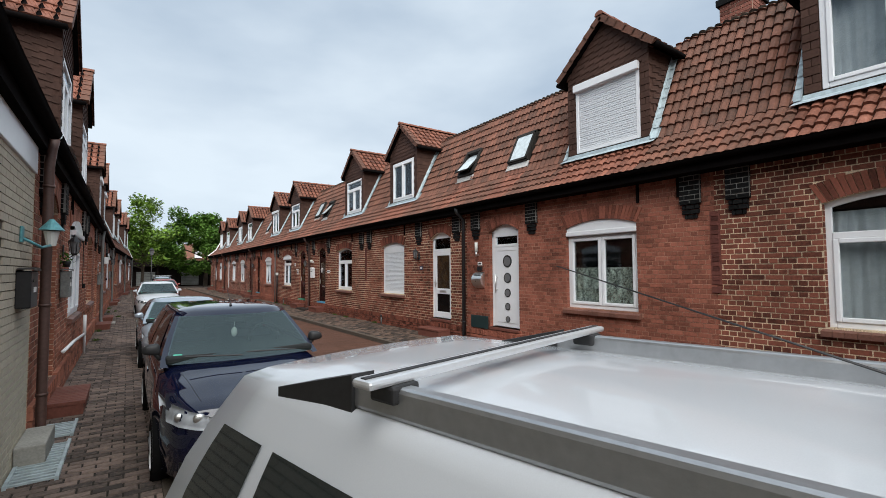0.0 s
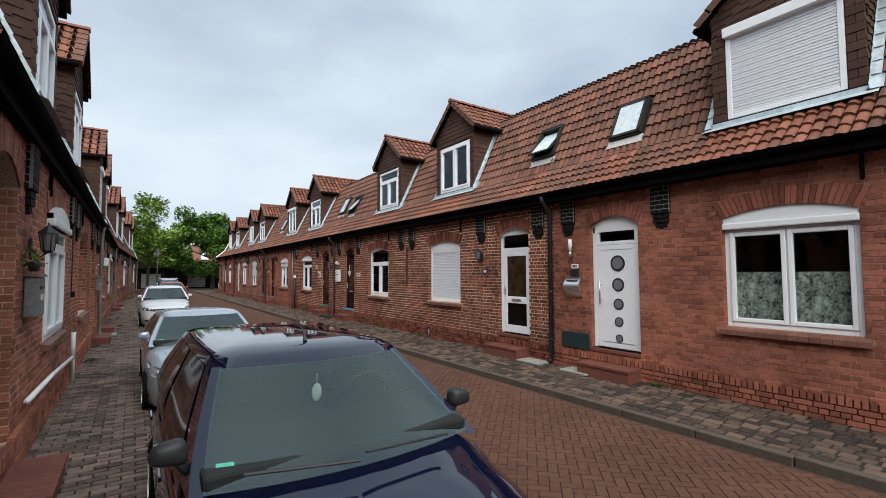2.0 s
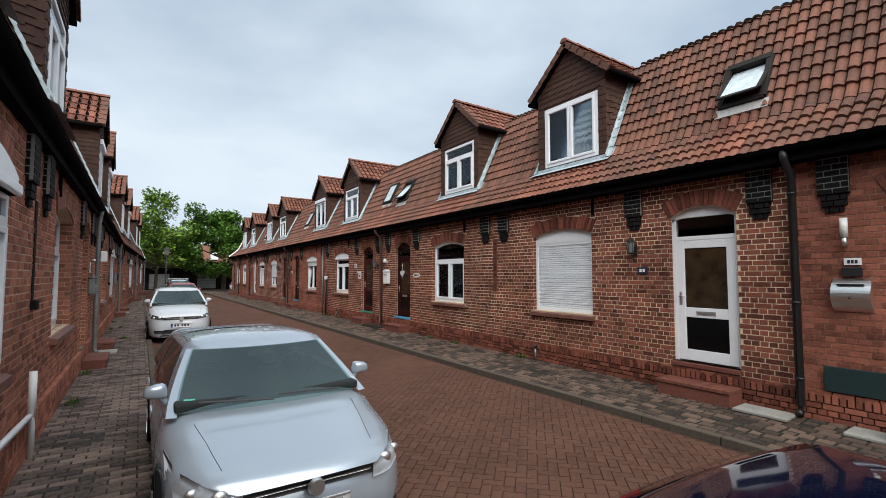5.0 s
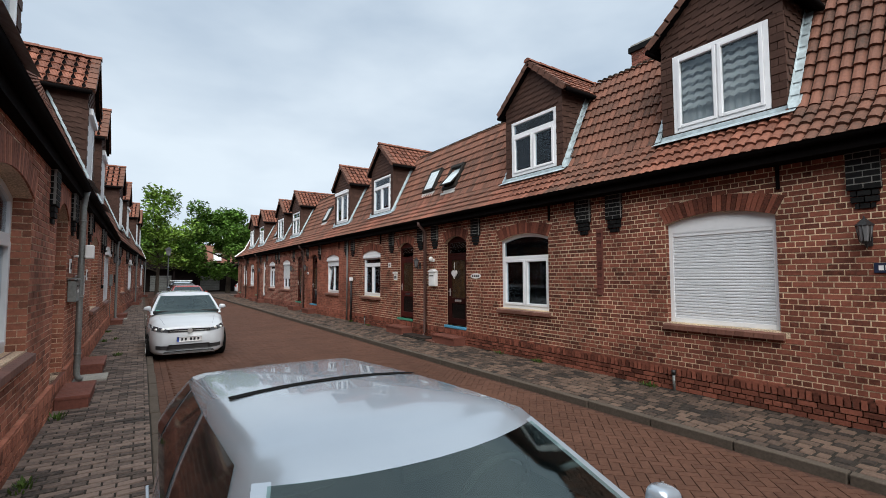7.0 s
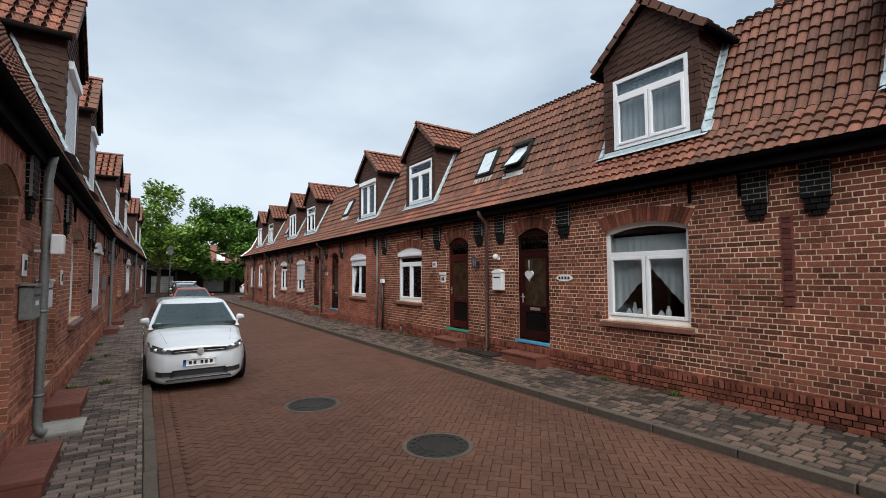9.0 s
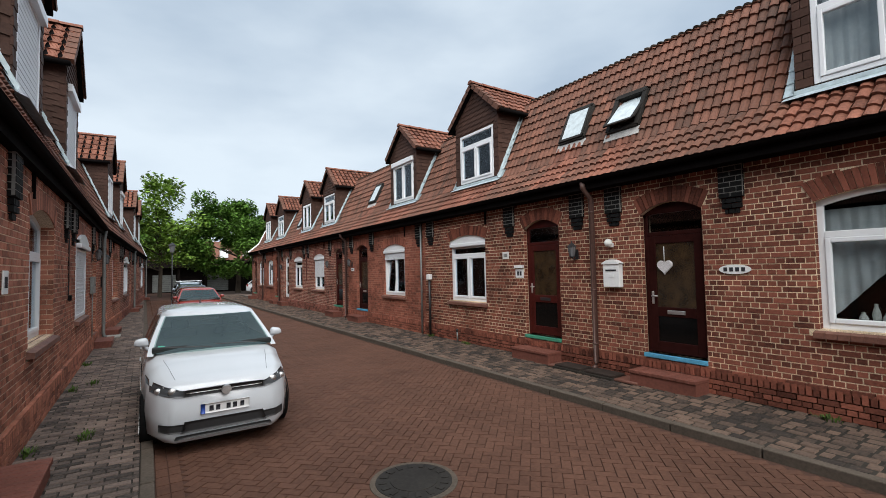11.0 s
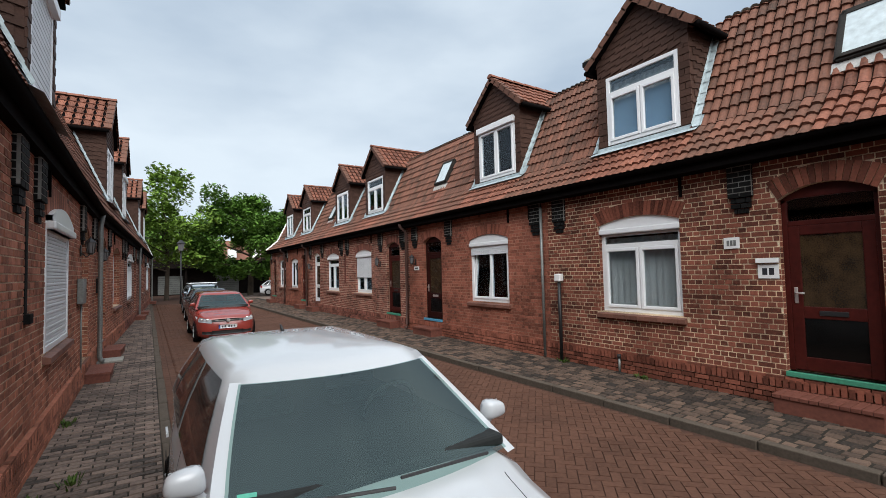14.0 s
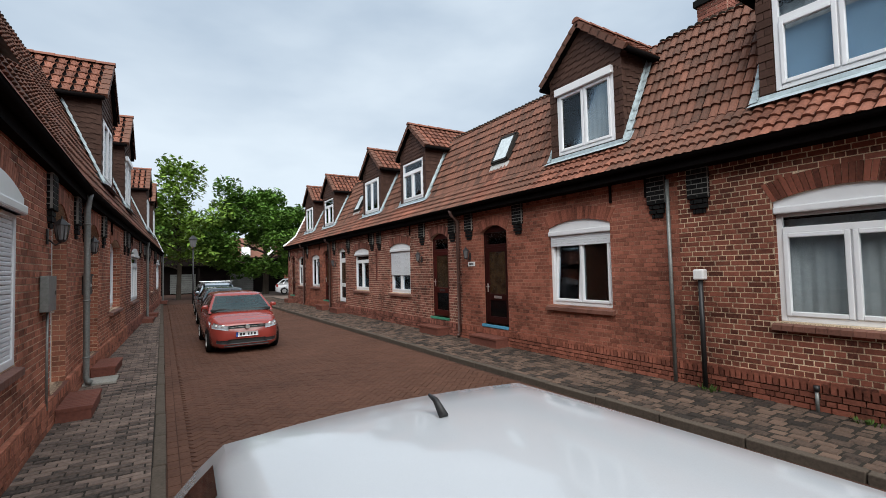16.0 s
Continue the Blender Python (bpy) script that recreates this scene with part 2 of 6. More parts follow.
def arch(y, c, half, spring, rise):
    """Height of a segmental arch over y."""
    q = min(1.0, abs(y - c) / half)
    return spring + rise * (1 - q * q)


# faces of brick-like boxes: front and four sides, from (x front, depth, y0, y1, z0, z1)
def slabs(rows):
    """Open-backed boxes: rows of eight corners, the first four in front."""
    verts, faces = [], []
    for c in rows:
        o = len(verts)
        verts.extend(c)
        faces += [(o, o + 1, o + 2, o + 3), (o, o + 4, o + 5, o + 1), (o + 1, o + 5, o + 6, o + 2), (o + 2, o + 6, o + 7, o + 3), (o + 3, o + 7, o + 4, o)]
    return verts, faces


def wall_slab(xf, xb, y0, y1, z0, z1, ins=0.002):
    """One brick on a wall whose outside lies at xf; its back at xb."""
    i = ins
    return [(xf, y0 + i, z0 + i), (xf, y1 - i, z0 + i), (xf, y1 - i, z1 - i), (xf, y0 + i, z1 - i), (xb, y0, z0), (xb, y1, z0), (xb, y1, z1), (xb, y0, z1)]

# ---------------------------------------------------------------- the street
XR, XL = 7.25, -1.15          # outsides of the two rows of houses
ROAD_Z = -0.09
rng = random.Random(7)


class Row:
    """Turns (distance out of the wall, y, z) into world places for one row of houses."""

    def __init__(self, face, out, eave, sill, spring, rise, door_spring, door_rise):
        self.face, self.out = face, out
        self.over = 0.36 if out < 0 else 0.16
        self.eave, self.sill, self.spring, self.rise, self.door_spring, self.door_rise = eave, sill, spring, rise, door_spring, door_rise

    def p(self, d, y, z):
        return (self.face + self.out * d, y, z)

    def box(self, name, d0, d1, y0, y1, z0, z1, mat, parent=None, label="", bevel=0.008):
        a, b = sorted((self.face + self.out * d0, self.face + self.out * d1))
        return box(name, a, b, min(y0, y1), max(y0, y1), z0, z1, mat, parent, label, bevel)

    def add(self, bm, d0, d1, y0, y1, z0, z1, bevel=0.0):
        a, b = sorted((self.face + self.out * d0, self.face + self.out * d1))
        add_box(bm, a, b, min(y0, y1), max(y0, y1), z0, z1, bevel)


RIGHT = Row(XR, -1, 3.57, 1.10, 2.73, 0.13, 2.83, 0.17)
LEFT = Row(XL, 1, 3.46, 1.08, 2.74, 0.16, 2.78, 0.22)

COURSE, RING, BAND = 0.0775, 0.25, 0.32
LOOSE_WALL = 11.74 + 6.3      # the house whose bricks are single pieces starts here


def wall_part(row, ya, yb, top, openings, mat, parent, thick=0.3):
    """Mortar-coloured wall with arched openings that go through it."""
    cuts = {ya, yb}
    for c, h, z0, sp, ri in openings:
        cuts |= {c - h + 2 * h * k / 12 for k in range(13)}
    cuts = sorted(y for y in cuts if ya <= y <= yb)
    v, f = [], []

    def quad(*pts):
        o = len(v)
        v.extend(row.p(*q) for q in pts)
        f.append((o, o + 1, o + 2, o + 3))

    for y0, y1 in zip(cuts, cuts[1:]):
        m, hole = (y0 + y1) / 2, None
        for op in openings:
            if abs(m - op[0]) < op[1]:
                hole = op
        for d in (0, -thick):
            if hole:
                c, h, z0, sp, ri = hole
                if z0 > 0:
                    quad((d, y0, 0), (d, y1, 0), (d, y1, z0), (d, y0, z0))
                quad((d, y0, arch(y0, c, h, sp, ri)), (d, y1, arch(y1, c, h, sp, ri)), (d, y1, top), (d, y0, top))
            else:
                quad((d, y0, -0.2), (d, y1, -0.2), (d, y1, top), (d, y0, top))
        if hole:
            c, h, z0, sp, ri = hole
            a0, a1 = arch(y0, c, h, sp, ri), arch(y1, c, h, sp, ri)
            quad((0, y0, a0), (0, y1, a1), (-thick, y1, a1), (-thick, y0, a0))
            quad((0, y0, z0), (0, y1, z0), (-thick, y1, z0), (-thick, y0, z0))
    for c, h, z0, sp, ri in openings:
        for y in (c - h, c + h):
            quad((0, y, z0), (-thick, y, z0), (-thick, y, sp), (0, y, sp))
    quad((0, ya, top), (0, yb, top), (-thick, yb, top), (-thick, ya, top))
    for y in (ya, yb):
        quad((0, y, -0.2), (-thick, y, -0.2), (-thick, y, top), (0, y, top))
    return mesh_object("wall", v, f, mat, parent)


LOOSE_BRICKS = []


def brick_rows(row, ya, yb, top, openings):
    """Corner rows for all bricks of a wall in cross bond, with plinth, jambs and arch rings."""
    out = []
    n = 0
    z = 0.0
    while z + COURSE < top:
        proud = 0.006 if z > BAND else 0.05
        joint = 0.012
        if z < BAND - 0.02 and z > BAND - 0.14:
            y = ya
            while y < yb - 0.03:      # soldier course at the top of the plinth
                if not any(abs(y + 0.035 - c) < h + 0.03 and z0 < BAND for c, h, z0, sp, ri in openings):
                    out.append(wall_slab(row.face + row.out * 0.055, row.face, y, min(y + 0.066, yb), z, z + 0.125, 0.004))
                y += 0.078
            z, n = BAND, n + 1
            continue
        blocked = []
        zm = z + COURSE / 2
        for c, h, z0, sp, ri in openings:
            if z0 - 0.02 < zm <= sp:
                blocked.append((c - h - 0.004, c + h + 0.004))
            elif z0 - 0.12 < zm <= z0 and z0 > 0.7:
                blocked.append((c - h - 0.1, c + h + 0.1))
            elif sp < zm < sp + ri + RING:
                up = zm - sp
                w = h + 0.13 * up / RING + 0.008 if up < RING else (h + 0.14) * math.sqrt(max(0.0, 1 - (up - RING) / ri))
                blocked.append((c - w, c + w))
        step = 0.222 if n % 2 == 0 else 0.111
        y = ya - (0.0555 if n % 2 else 0.111 * ((n // 2) % 2))
        while y < yb:
            spans = [(max(y, ya), min(y + step - joint, yb))]
            for b0, b1 in blocked:
                spans = [s for a, b in spans for s in ((a, min(b, b0)), (max(a, b1), b)) if s[1] - s[0] > 0.025]
            for a, b in spans:
                if b - a > 0.02:
                    k = rng.uniform(-0.003, 0.003)
                    if row is RIGHT and ya == LOOSE_WALL and 0.4 < z < 2.6 and ya < a and b < ya + 1.9 and abs(b - a - step + joint) < 1e-6 and len(LOOSE_BRICKS) < 300:
                        LOOSE_BRICKS.append((step - joint, a, z, proud + k))
                        continue
                    out.append(wall_slab(row.face + row.out * (proud + k), row.face + row.out * -0.002, a, b, z, z + COURSE - joint))
            y += step
        z += COURSE
        n += 1
    for c, h, z0, sp, ri in openings:        # bricks of the reveal
        z, m, deep = z0, 0, (0.08 if row is RIGHT else 0.16)
        while z < sp - 0.02:
            z1 = min(z + COURSE - 0.012, sp)
            for side in (-1, 1):
                yf, yk = c + side * (h - 0.005), c + side * (h + 0.002)
                cut = [(0.0, -deep)] if m % 2 or deep < 0.1 else [(0.0, -0.07), (-0.08, -deep)]
                for da, db in cut:
                    out.append([row.p(dd, yy, zz) for yy in (yf, yk) for dd, zz in ((da, z), (db, z), (db, z1), (da, z1))])
            z, m = z + COURSE, m + 1
    for c, h, z0, sp, ri in openings:
        k = max(8, int(2 * h / 0.064))
        for i in range(k):
            a, b = (c - h + 2 * h * (i + e) / k for e in (0.06, 0.94))
            ya2, yb2 = c + (a - c) * (h + 0.13) / h, c + (b - c) * (h + 0.13) / h
            za, zb = arch(a, c, h, sp, ri), arch(b, c, h, sp, ri)
            d1, d0 = 0.02, -0.002
            out.append([row.p(d1, a, za), row.p(d1, b, zb), row.p(d1, yb2, zb + RING), row.p(d1, ya2, za + RING), row.p(d0, a, za), row.p(d0, b, zb), row.p(d0, yb2, zb + RING), row.p(d0, ya2, za + RING)])
    return out


PROFILE = ((0.0, 0.008), (0.07, -0.018), (0.2, -0.013), (0.38, 0.014), (0.62, 0.024), (0.87, 0.022), (0.975, -0.004))
NP = len(PROFILE)


def tile_rows(row, line, y0, y1, skip, width=0.148, course=0.268, lift=0.046):
    """Pantiles up the line of (out, z) points between y0 and y1; skip(y, z) leaves out a tile."""
    pts = [Vector((d, z)) for d, z in line]
    lens = [(b - a).length for a, b in zip(pts, pts[1:])]
    total = sum(lens)

    def at(s):
        for (a, b), ln in zip(zip(pts, pts[1:]), lens):
            if s <= ln or b is pts[-1]:
                t = (b - a).normalized()
                return a + t * min(s, ln + 0.4), Vector((-t.y, t.x)) if t.x > 0 else Vector((t.y, -t.x))
            s -= ln
    v, f, n = [], [], 0
    count = max(1, round((y1 - y0) / width))
    w = (y1 - y0) / count
    s = 0.0
    while s < total - 0.05:
        e = min(s + course + 0.06, total)
        (a, na), (b, nb) = at(s), at(e)
        for k in range(count):
            yy = y0 + k * w
            if skip(yy + w / 2, (a.y + b.y) / 2):
                continue
            o = len(v)
            j = rng.uniform(-0.006, 0.006)
            for u, hgt in PROFILE:
                q = a + na * (hgt + lift + j)
                v.append(row.p(q.x, yy + u * w, q.y))
            for u, hgt in PROFILE:
                q = b + nb * (hgt + j * 0.5)
                v.append(row.p(q.x, yy + u * w, q.y))
            for u, hgt in PROFILE:
                q = a + na * (hgt - 0.012 + lift * 0.4)
                v.append(row.p(q.x, yy + u * w, q.y))
            for i in range(NP - 1):
                f.append((o + i, o + i + 1, o + NP + 1 + i, o + NP + i))
                f.append((o + i, o + 2 * NP + i, o + 2 * NP + 1 + i, o + i + 1))
        s += course
    return v, f


def window_unit(row, c, half, z0, sp, ri, kind, parent, d=-0.11, arched=True):
    """A white plastic window in its opening, with sill, panes and curtains."""
    win = new("window")
    win.parent = parent
    fw = 0.075
    bm = bmesh.new()
    head = sp
    full = kind
    kind = {"cafebox": "cafe", "fanlong": "fan", "boxshutter": "shutter"}.get(kind, kind)
    boxed = full in ("box", "half", "boxed", "cafebox", "boxshutter")
    if boxed or full == "shutter" and arched:
        head = sp - 0.14
    n = 14
    if arched:      # arched head piece between the straight head and the brick arch
        for i in range(n):
            a, b = (c - half + 2 * half * e / n for e in (i, i + 1))
            lo = head - 0.03
            q = [row.p(dd, y, zz) for dd in (d + (0.09 if boxed else 0.035), d - 0.03) for y, zz in ((a, lo), (b, lo), (b, arch(b, c, half, sp, ri)), (a, arch(a, c, half, sp, ri)))]
            vs = [bm.verts.new(p) for p in q]
            for fc in ((0, 1, 2, 3), (7, 6, 5, 4), (0, 4, 5, 1), (2, 6, 7, 3)):
                bm.faces.new([vs[t] for t in fc])
        bmesh.ops.remove_doubles(bm, verts=bm.verts, dist=0.0005)
        if boxed:
            row.add(bm, d - 0.03, d + 0.125, c - half, c + half, head - 0.03, head + 0.07, 0.02)
            part("shutter_box", bm, M_PVC, win, "white arched roller shutter box")
        elif kind == "fan":
            bm.free()
        else:
            part("head_panel", bm, M_PVC, win)
    else:
        bm.free()
    bm = bmesh.new()
    row.add(bm, d - 0.03, d + 0.035, c - half, c - half + fw, z0, head, 0.008)
    row.add(bm, d - 0.03, d + 0.035, c + half - fw, c + half, z0, head, 0.008)
    row.add(bm, d - 0.03, d + 0.035, c - half + fw, c + half - fw, z0, z0 + fw, 0.008)
    if kind == "fan":       # arched head rail
        for i in range(n):
            a, b = (c - half + 2 * half * e / n for e in (i, i + 1))
            q = [row.p(dd, y, zz) for dd in (d + 0.035, d - 0.03) for y, zz in ((a, arch(a, c, half, sp, ri) - fw), (b, arch(b, c, half, sp, ri) - fw), (b, arch(b, c, half, sp, ri)), (a, arch(a, c, half, sp, ri)))]
            vs = [bm.verts.new(p) for p in q]
            for fc in ((0, 1, 2, 3), (7, 6, 5, 4), (0, 4, 5, 1), (2, 6, 7, 3)):
                bm.faces.new([vs[t] for t in fc])
    else:
        row.add(bm, d - 0.03, d + 0.035, c - half + fw, c + half - fw, head - fw, head, 0.008)
    bmesh.ops.remove_doubles(bm, verts=bm.verts, dist=0.0005)
    part("frame", bm, M_PVC, win)
    lights_top = head - fw
    if kind in ("fan", "box", "transom"):
        tz = z0 + (head - z0) * (0.71 if kind != "box" else 0.80)
        row.box("transom", d - 0.03, d + 0.04, c - half + fw, c + half - fw, tz, tz + 0.085, M_PVC, win)
        bm = bmesh.new()
        row.add(bm, d - 0.006, d + 0.004, c - half + fw, c + half - fw, tz + 0.085, (sp + ri if kind == "fan" else head) - fw)
        part("upper_pane", bm, M_PANE, win)
        lights_top = tz
    if kind == "shutter":
        bm = bmesh.new()
        z = z0 + fw
        while z < lights_top - 0.01:
            row.add(bm, d - 0.01, d + 0.02 + 0.004 * (round(z * 200) % 2), c - half + fw, c + half - fw, z, z + 0.043, 0.01)
            z += 0.045
        tagged(part("roller_shutter", bm, M_SHUTTER, win, "closed pale grey roller shutter"), kind="stuff")
    else:
        for s in (-1, 1):
            ca, cb = (c - half + fw, c - 0.01) if s < 0 else (c + 0.01, c + half - fw)
            bm = bmesh.new()
            k = 0.06
            row.add(bm, d - 0.015, d + 0.055, ca, ca + k, z0 + fw, lights_top, 0.01)
            row.add(bm, d - 0.015, d + 0.055, cb - k, cb, z0 + fw, lights_top, 0.01)
            row.add(bm, d - 0.015, d + 0.055, ca + k, cb - k, z0 + fw, z0 + fw + k, 0.01)
            row.add(bm, d - 0.015, d + 0.055, ca + k, cb - k, lights_top - k, lights_top, 0.01)
            sash = part("casement", bm, M_PVC, win)
            bm = bmesh.new()
            row.add(bm, d, d + 0.008, ca + k, cb - k, z0 + fw + k, lights_top - k)
            pane = part("pane", bm, M_PANE, sash)
            if kind == "boxed" and s > 0:      # sash tilted inwards
                for ob in (sash, pane):
                    for vt in ob.data.vertices:
                        vt.co.x -= row.out * max(0.0, vt.co.z - z0 - fw) * 0.09
        row.box("mullion", d - 0.03, d + 0.02, c - 0.035, c + 0.035, z0 + fw, lights_top, M_PVC, win)
        if kind == "half":
            bm = bmesh.new()
            z = z0 + 0.62 * (head - z0) - 0.3
            while z < lights_top - 0.01:
                row.add(bm, d + 0.06, d + 0.075, c - half + 0.03, c + half - 0.03, z, z + 0.043, 0.006)
                z += 0.045
            tagged(part("roller_shutter", bm, M_SHUTTER, win, "half-lowered roller shutter"), kind="stuff")
    if full == "boxed":        # lower edge of the raised shutter
        bm = bmesh.new()
        for j in range(5):
            row.add(bm, d + 0.058, d + 0.074, c - half + 0.03, c + half - 0.03, head - 0.03 - 0.045 * (j + 1), head - 0.032 - 0.045 * j, 0.006)
        tagged(part("roller_shutter", bm, M_SHUTTER, win, "raised roller shutter"), kind="stuff")
    # wavy curtain behind the glass
    if kind not in ("shutter", "boxed"):
        v, f = [], []
        m = 40
        low = z0 + (0.05 if kind != "box" else 0.1)
        up = z0 + (0.55 * (head - z0) if kind == "cafe" else head - z0 - 0.1)
        for i in range(m + 1):
            y = c - half + 2 * half * i / m
            dd = d - 0.14 + 0.022 * math.sin(i * 1.9) + 0.01 * math.sin(i * 0.7)
            gather = 0.0 if full != "fan" else 0.8 * (1 - abs(i - m / 2) / (m / 2)) * (up - low) * 0.75
            v += [row.p(dd, y, low + gather), row.p(dd, y, up)]
        for i in range(m):
            f.append((2 * i, 2 * i + 2, 2 * i + 3, 2 * i + 1))
        mesh_object("curtain", v, f, M_CAFE if kind == "cafe" else M_CURTAIN, win, "short patterned cafe curtain" if kind == "cafe" else "thin white net curtain", True)
    if full == "fan":       # vases on the inner sill
        for dy, hh, rr in ((-0.33, 0.2, 0.05), (-0.2, 0.12, 0.06), (0.2, 0.14, 0.055), (0.3, 0.24, 0.045), (0.42, 0.13, 0.05)):
            bm = bmesh.new()
            add_tube(bm, [row.p(d - 0.07, c + dy, z0 + 0.09 + hh * q) for q in (0, 0.15, 0.45, 0.75, 0.9, 1.0)], [rr * q for q in (0.55, 0.8, 1.0, 0.6, 0.35, 0.5)], 10)
            part("vase", bm, M_VASE, win, "pale vase on the inner sill", True)
    return win


def sill_part(row, c, half, z0, parent):
    """Sloped clinker sill below a window, brick by brick."""
    rows = []
    k = max(6, int(2 * (half + 0.06) / 0.115))
    for i in range(k):
        a, b = (c - half - 0.06 + 2 * (half + 0.06) * (i + e) / k for e in (0.02, 0.98))
        f0, f1, bk = 0.085, 0.085, -0.1
        rows.append([row.p(f0, a, z0 - 0.115), row.p(f0, b, z0 - 0.115), row.p(f1, b, z0 - 0.045), row.p(f1, a, z0 - 0.045), row.p(bk, a, z0 - 0.115), row.p(bk, b, z0 - 0.115), row.p(bk, b, z0 + 0.004), row.p(bk, a, z0 + 0.004)])
    v, f = slabs(rows)
    for r in range(len(rows)):
        o = r * 8
        f.append((o, o + 1, o + 5, o + 4))
    return tagged(mesh_object("sill", v, f, M_SILL, parent, "sloped brown clinker window sill"), kind="stuff")


def door_unit(row, c, half, z0, sp, ri, kind, parent):
    """A front door with frame, leaf, glazing and fittings in its arched opening."""
    d = -0.12 if row is RIGHT else -0.2
    door = new("door")
    door.parent = parent
    framed, kind = kind == "framed", "brown" if kind == "framed" else kind
    dark = kind in ("brown", "black")
    mat = {"brown": M_WOOD_DARK, "black": M_WOOD_BLACK}.get(kind, M_PVC)
    fw = 0.065
    leaf_top = z0 + 1.98 * (sp - z0) / 2.36
    bm = bmesh.new()
    row.add(bm, d - 0.04, d + 0.03, c - half, c - half + fw, z0, sp, 0.008)
    row.add(bm, d - 0.04, d + 0.03, c + half - fw, c + half, z0, sp, 0.008)
    row.add(bm, d - 0.04, d + 0.03, c - half + fw, c + half - fw, leaf_top, leaf_top + 0.07, 0.008)
    n = 12
    for i in range(n):
        a, b = (c - half + 2 * half * e / n for e in (i, i + 1))
        lo = 0.07
        za, zb = (min(sp, arch(e, c, half, sp, ri) - lo) if kind != "porthole" else leaf_top + 0.26 for e in (a, b))
        q = [row.p(dd, y, zz) for dd in (d + 0.03, d - 0.04) for y, zz in ((a, za), (b, zb), (b, arch(b, c, half, sp, ri)), (a, arch(a, c, half, sp, ri)))]
        vs = [bm.verts.new(p) for p in q]
        for fc in ((0, 1, 2, 3), (7, 6, 5, 4), (0, 4, 5, 1), (2, 6, 7, 3)):
            bm.faces.new([vs[t] for t in fc])
    if kind == "porthole":
        for y0, y1 in ((c - half + fw, c - half + fw + 0.07), (c + half - fw - 0.07, c + half - fw)):
            row.add(bm, d - 0.04, d + 0.03, y0, y1, leaf_top + 0.07, leaf_top + 0.26, 0.004)
    part("door_frame", bm, M_PVC if framed else mat, door)
    bm = bmesh.new()
    row.add(bm, d - 0.01, d, c - half + fw, c + half - fw, leaf_top + 0.07, sp + ri * 0.4)
    part("fanlight_pane", bm, M_PANE, door)
    a, b = c - half + fw, c + half - fw
    if kind == "porthole":
        leaf = row.box("leaf", d - 0.03, d + 0.025, a, b, z0 + 0.02, leaf_top, mat, door, "white flush door leaf")
        zz = z0 + 1.64 * (leaf_top - z0) / 2.0
        for r in (0.15, 0.125, 0.105, 0.09, 0.075):
            bm = bmesh.new()
            place = Matrix.Translation(row.p(d + 0.027, c - 0.03, zz)) @ Matrix.Rotation(math.pi / 2, 4, "Y")
            bmesh.ops.create_cone(bm, cap_ends=True, segments=28, radius1=r, radius2=r, depth=0.02, matrix=place)
            ring = part("porthole_ring", bm, M_BLACK, leaf, "black porthole ring")
            bm = bmesh.new()
            bmesh.ops.create_cone(bm, cap_ends=True, segments=28, radius1=r * 0.76, radius2=r * 0.76, depth=0.026, matrix=place)
            part("porthole_pane", bm, M_GREYGLASS, leaf, "grey frosted porthole glass")
            zz -= 2 * r * 0.80 + 0.165
        for zt in (leaf_top - 0.1, z0 + 0.12):
            row.box("groove", d + 0.02, d + 0.03, a + 0.12, b - 0.12, zt, zt + 0.014, M_STEEL, leaf, "thin steel strip")
        tube("handle", [row.p(d + 0.09, b - 0.12, z0 + 0.85), row.p(d + 0.09, b - 0.12, z0 + 1.3)], 0.014, M_STEEL, leaf, "steel bar handle")
        for zt in (0.93, 1.22):
            tube("handle_post", [row.p(d + 0.02, b - 0.12, z0 + zt), row.p(d + 0.09, b - 0.12, z0 + zt)], 0.009, M_STEEL, leaf, "", 8)
    else:
        bm = bmesh.new()
        k = 0.13
        mid = z0 + (0.72 if kind != "black" else 0.62)
        row.add(bm, d - 0.03, d + 0.025, a, a + k, z0 + 0.02, leaf_top, 0.008)
        row.add(bm, d - 0.03, d + 0.025, b - k, b, z0 + 0.02, leaf_top, 0.008)
        row.add(bm, d - 0.03, d + 0.025, a + k, b - k, z0 + 0.02, z0 + 0.2, 0.008)
        row.add(bm, d - 0.03, d + 0.025, a + k, b - k, mid, mid + 0.16, 0.008)
        row.add(bm, d - 0.03, d + 0.025, a + k, b - k, leaf_top - k, leaf_top, 0.008)
        leaf = part("leaf", bm, mat, door)
        for zz0, zz1 in ((z0 + 0.2, mid), (mid + 0.16, leaf_top - k)):
            row.box("door_pane", d - 0.008, d + 0.004, a + k, b - k, zz0, zz1, M_AMBER if zz0 > mid else M_DOORGLASS, leaf, "patterned amber door glass" if zz0 > mid else "black lower glass panel", 0)
        row.box("letter_slot", d + 0.02, d + 0.036, c - 0.15, c + 0.15, mid + 0.045, mid + 0.11, M_STEEL if not dark or kind == "black" else M_BLACK, leaf, "letter slot", 0.005)
        hy = b - 0.06
        row.box("handle_plate", d + 0.02, d + 0.035, hy - 0.022, hy + 0.022, mid + 0.2, mid + 0.42, M_STEEL, leaf)
        tube("handle", [row.p(d + 0.03, hy, mid + 0.34), row.p(d + 0.075, hy, mid + 0.34), row.p(d + 0.075, hy - 0.11, mid + 0.34)], 0.011, M_STEEL, leaf)
    return door


M_GREYGLASS = material("grey_frosted_glass", (0.16, 0.16, 0.165), 0.25, vary=0.06)
M_DOORGLASS = material("black_door_glass", (0.004, 0.004, 0.004), 0.12, vary=0.1, bump=0.0, spec=0.3)
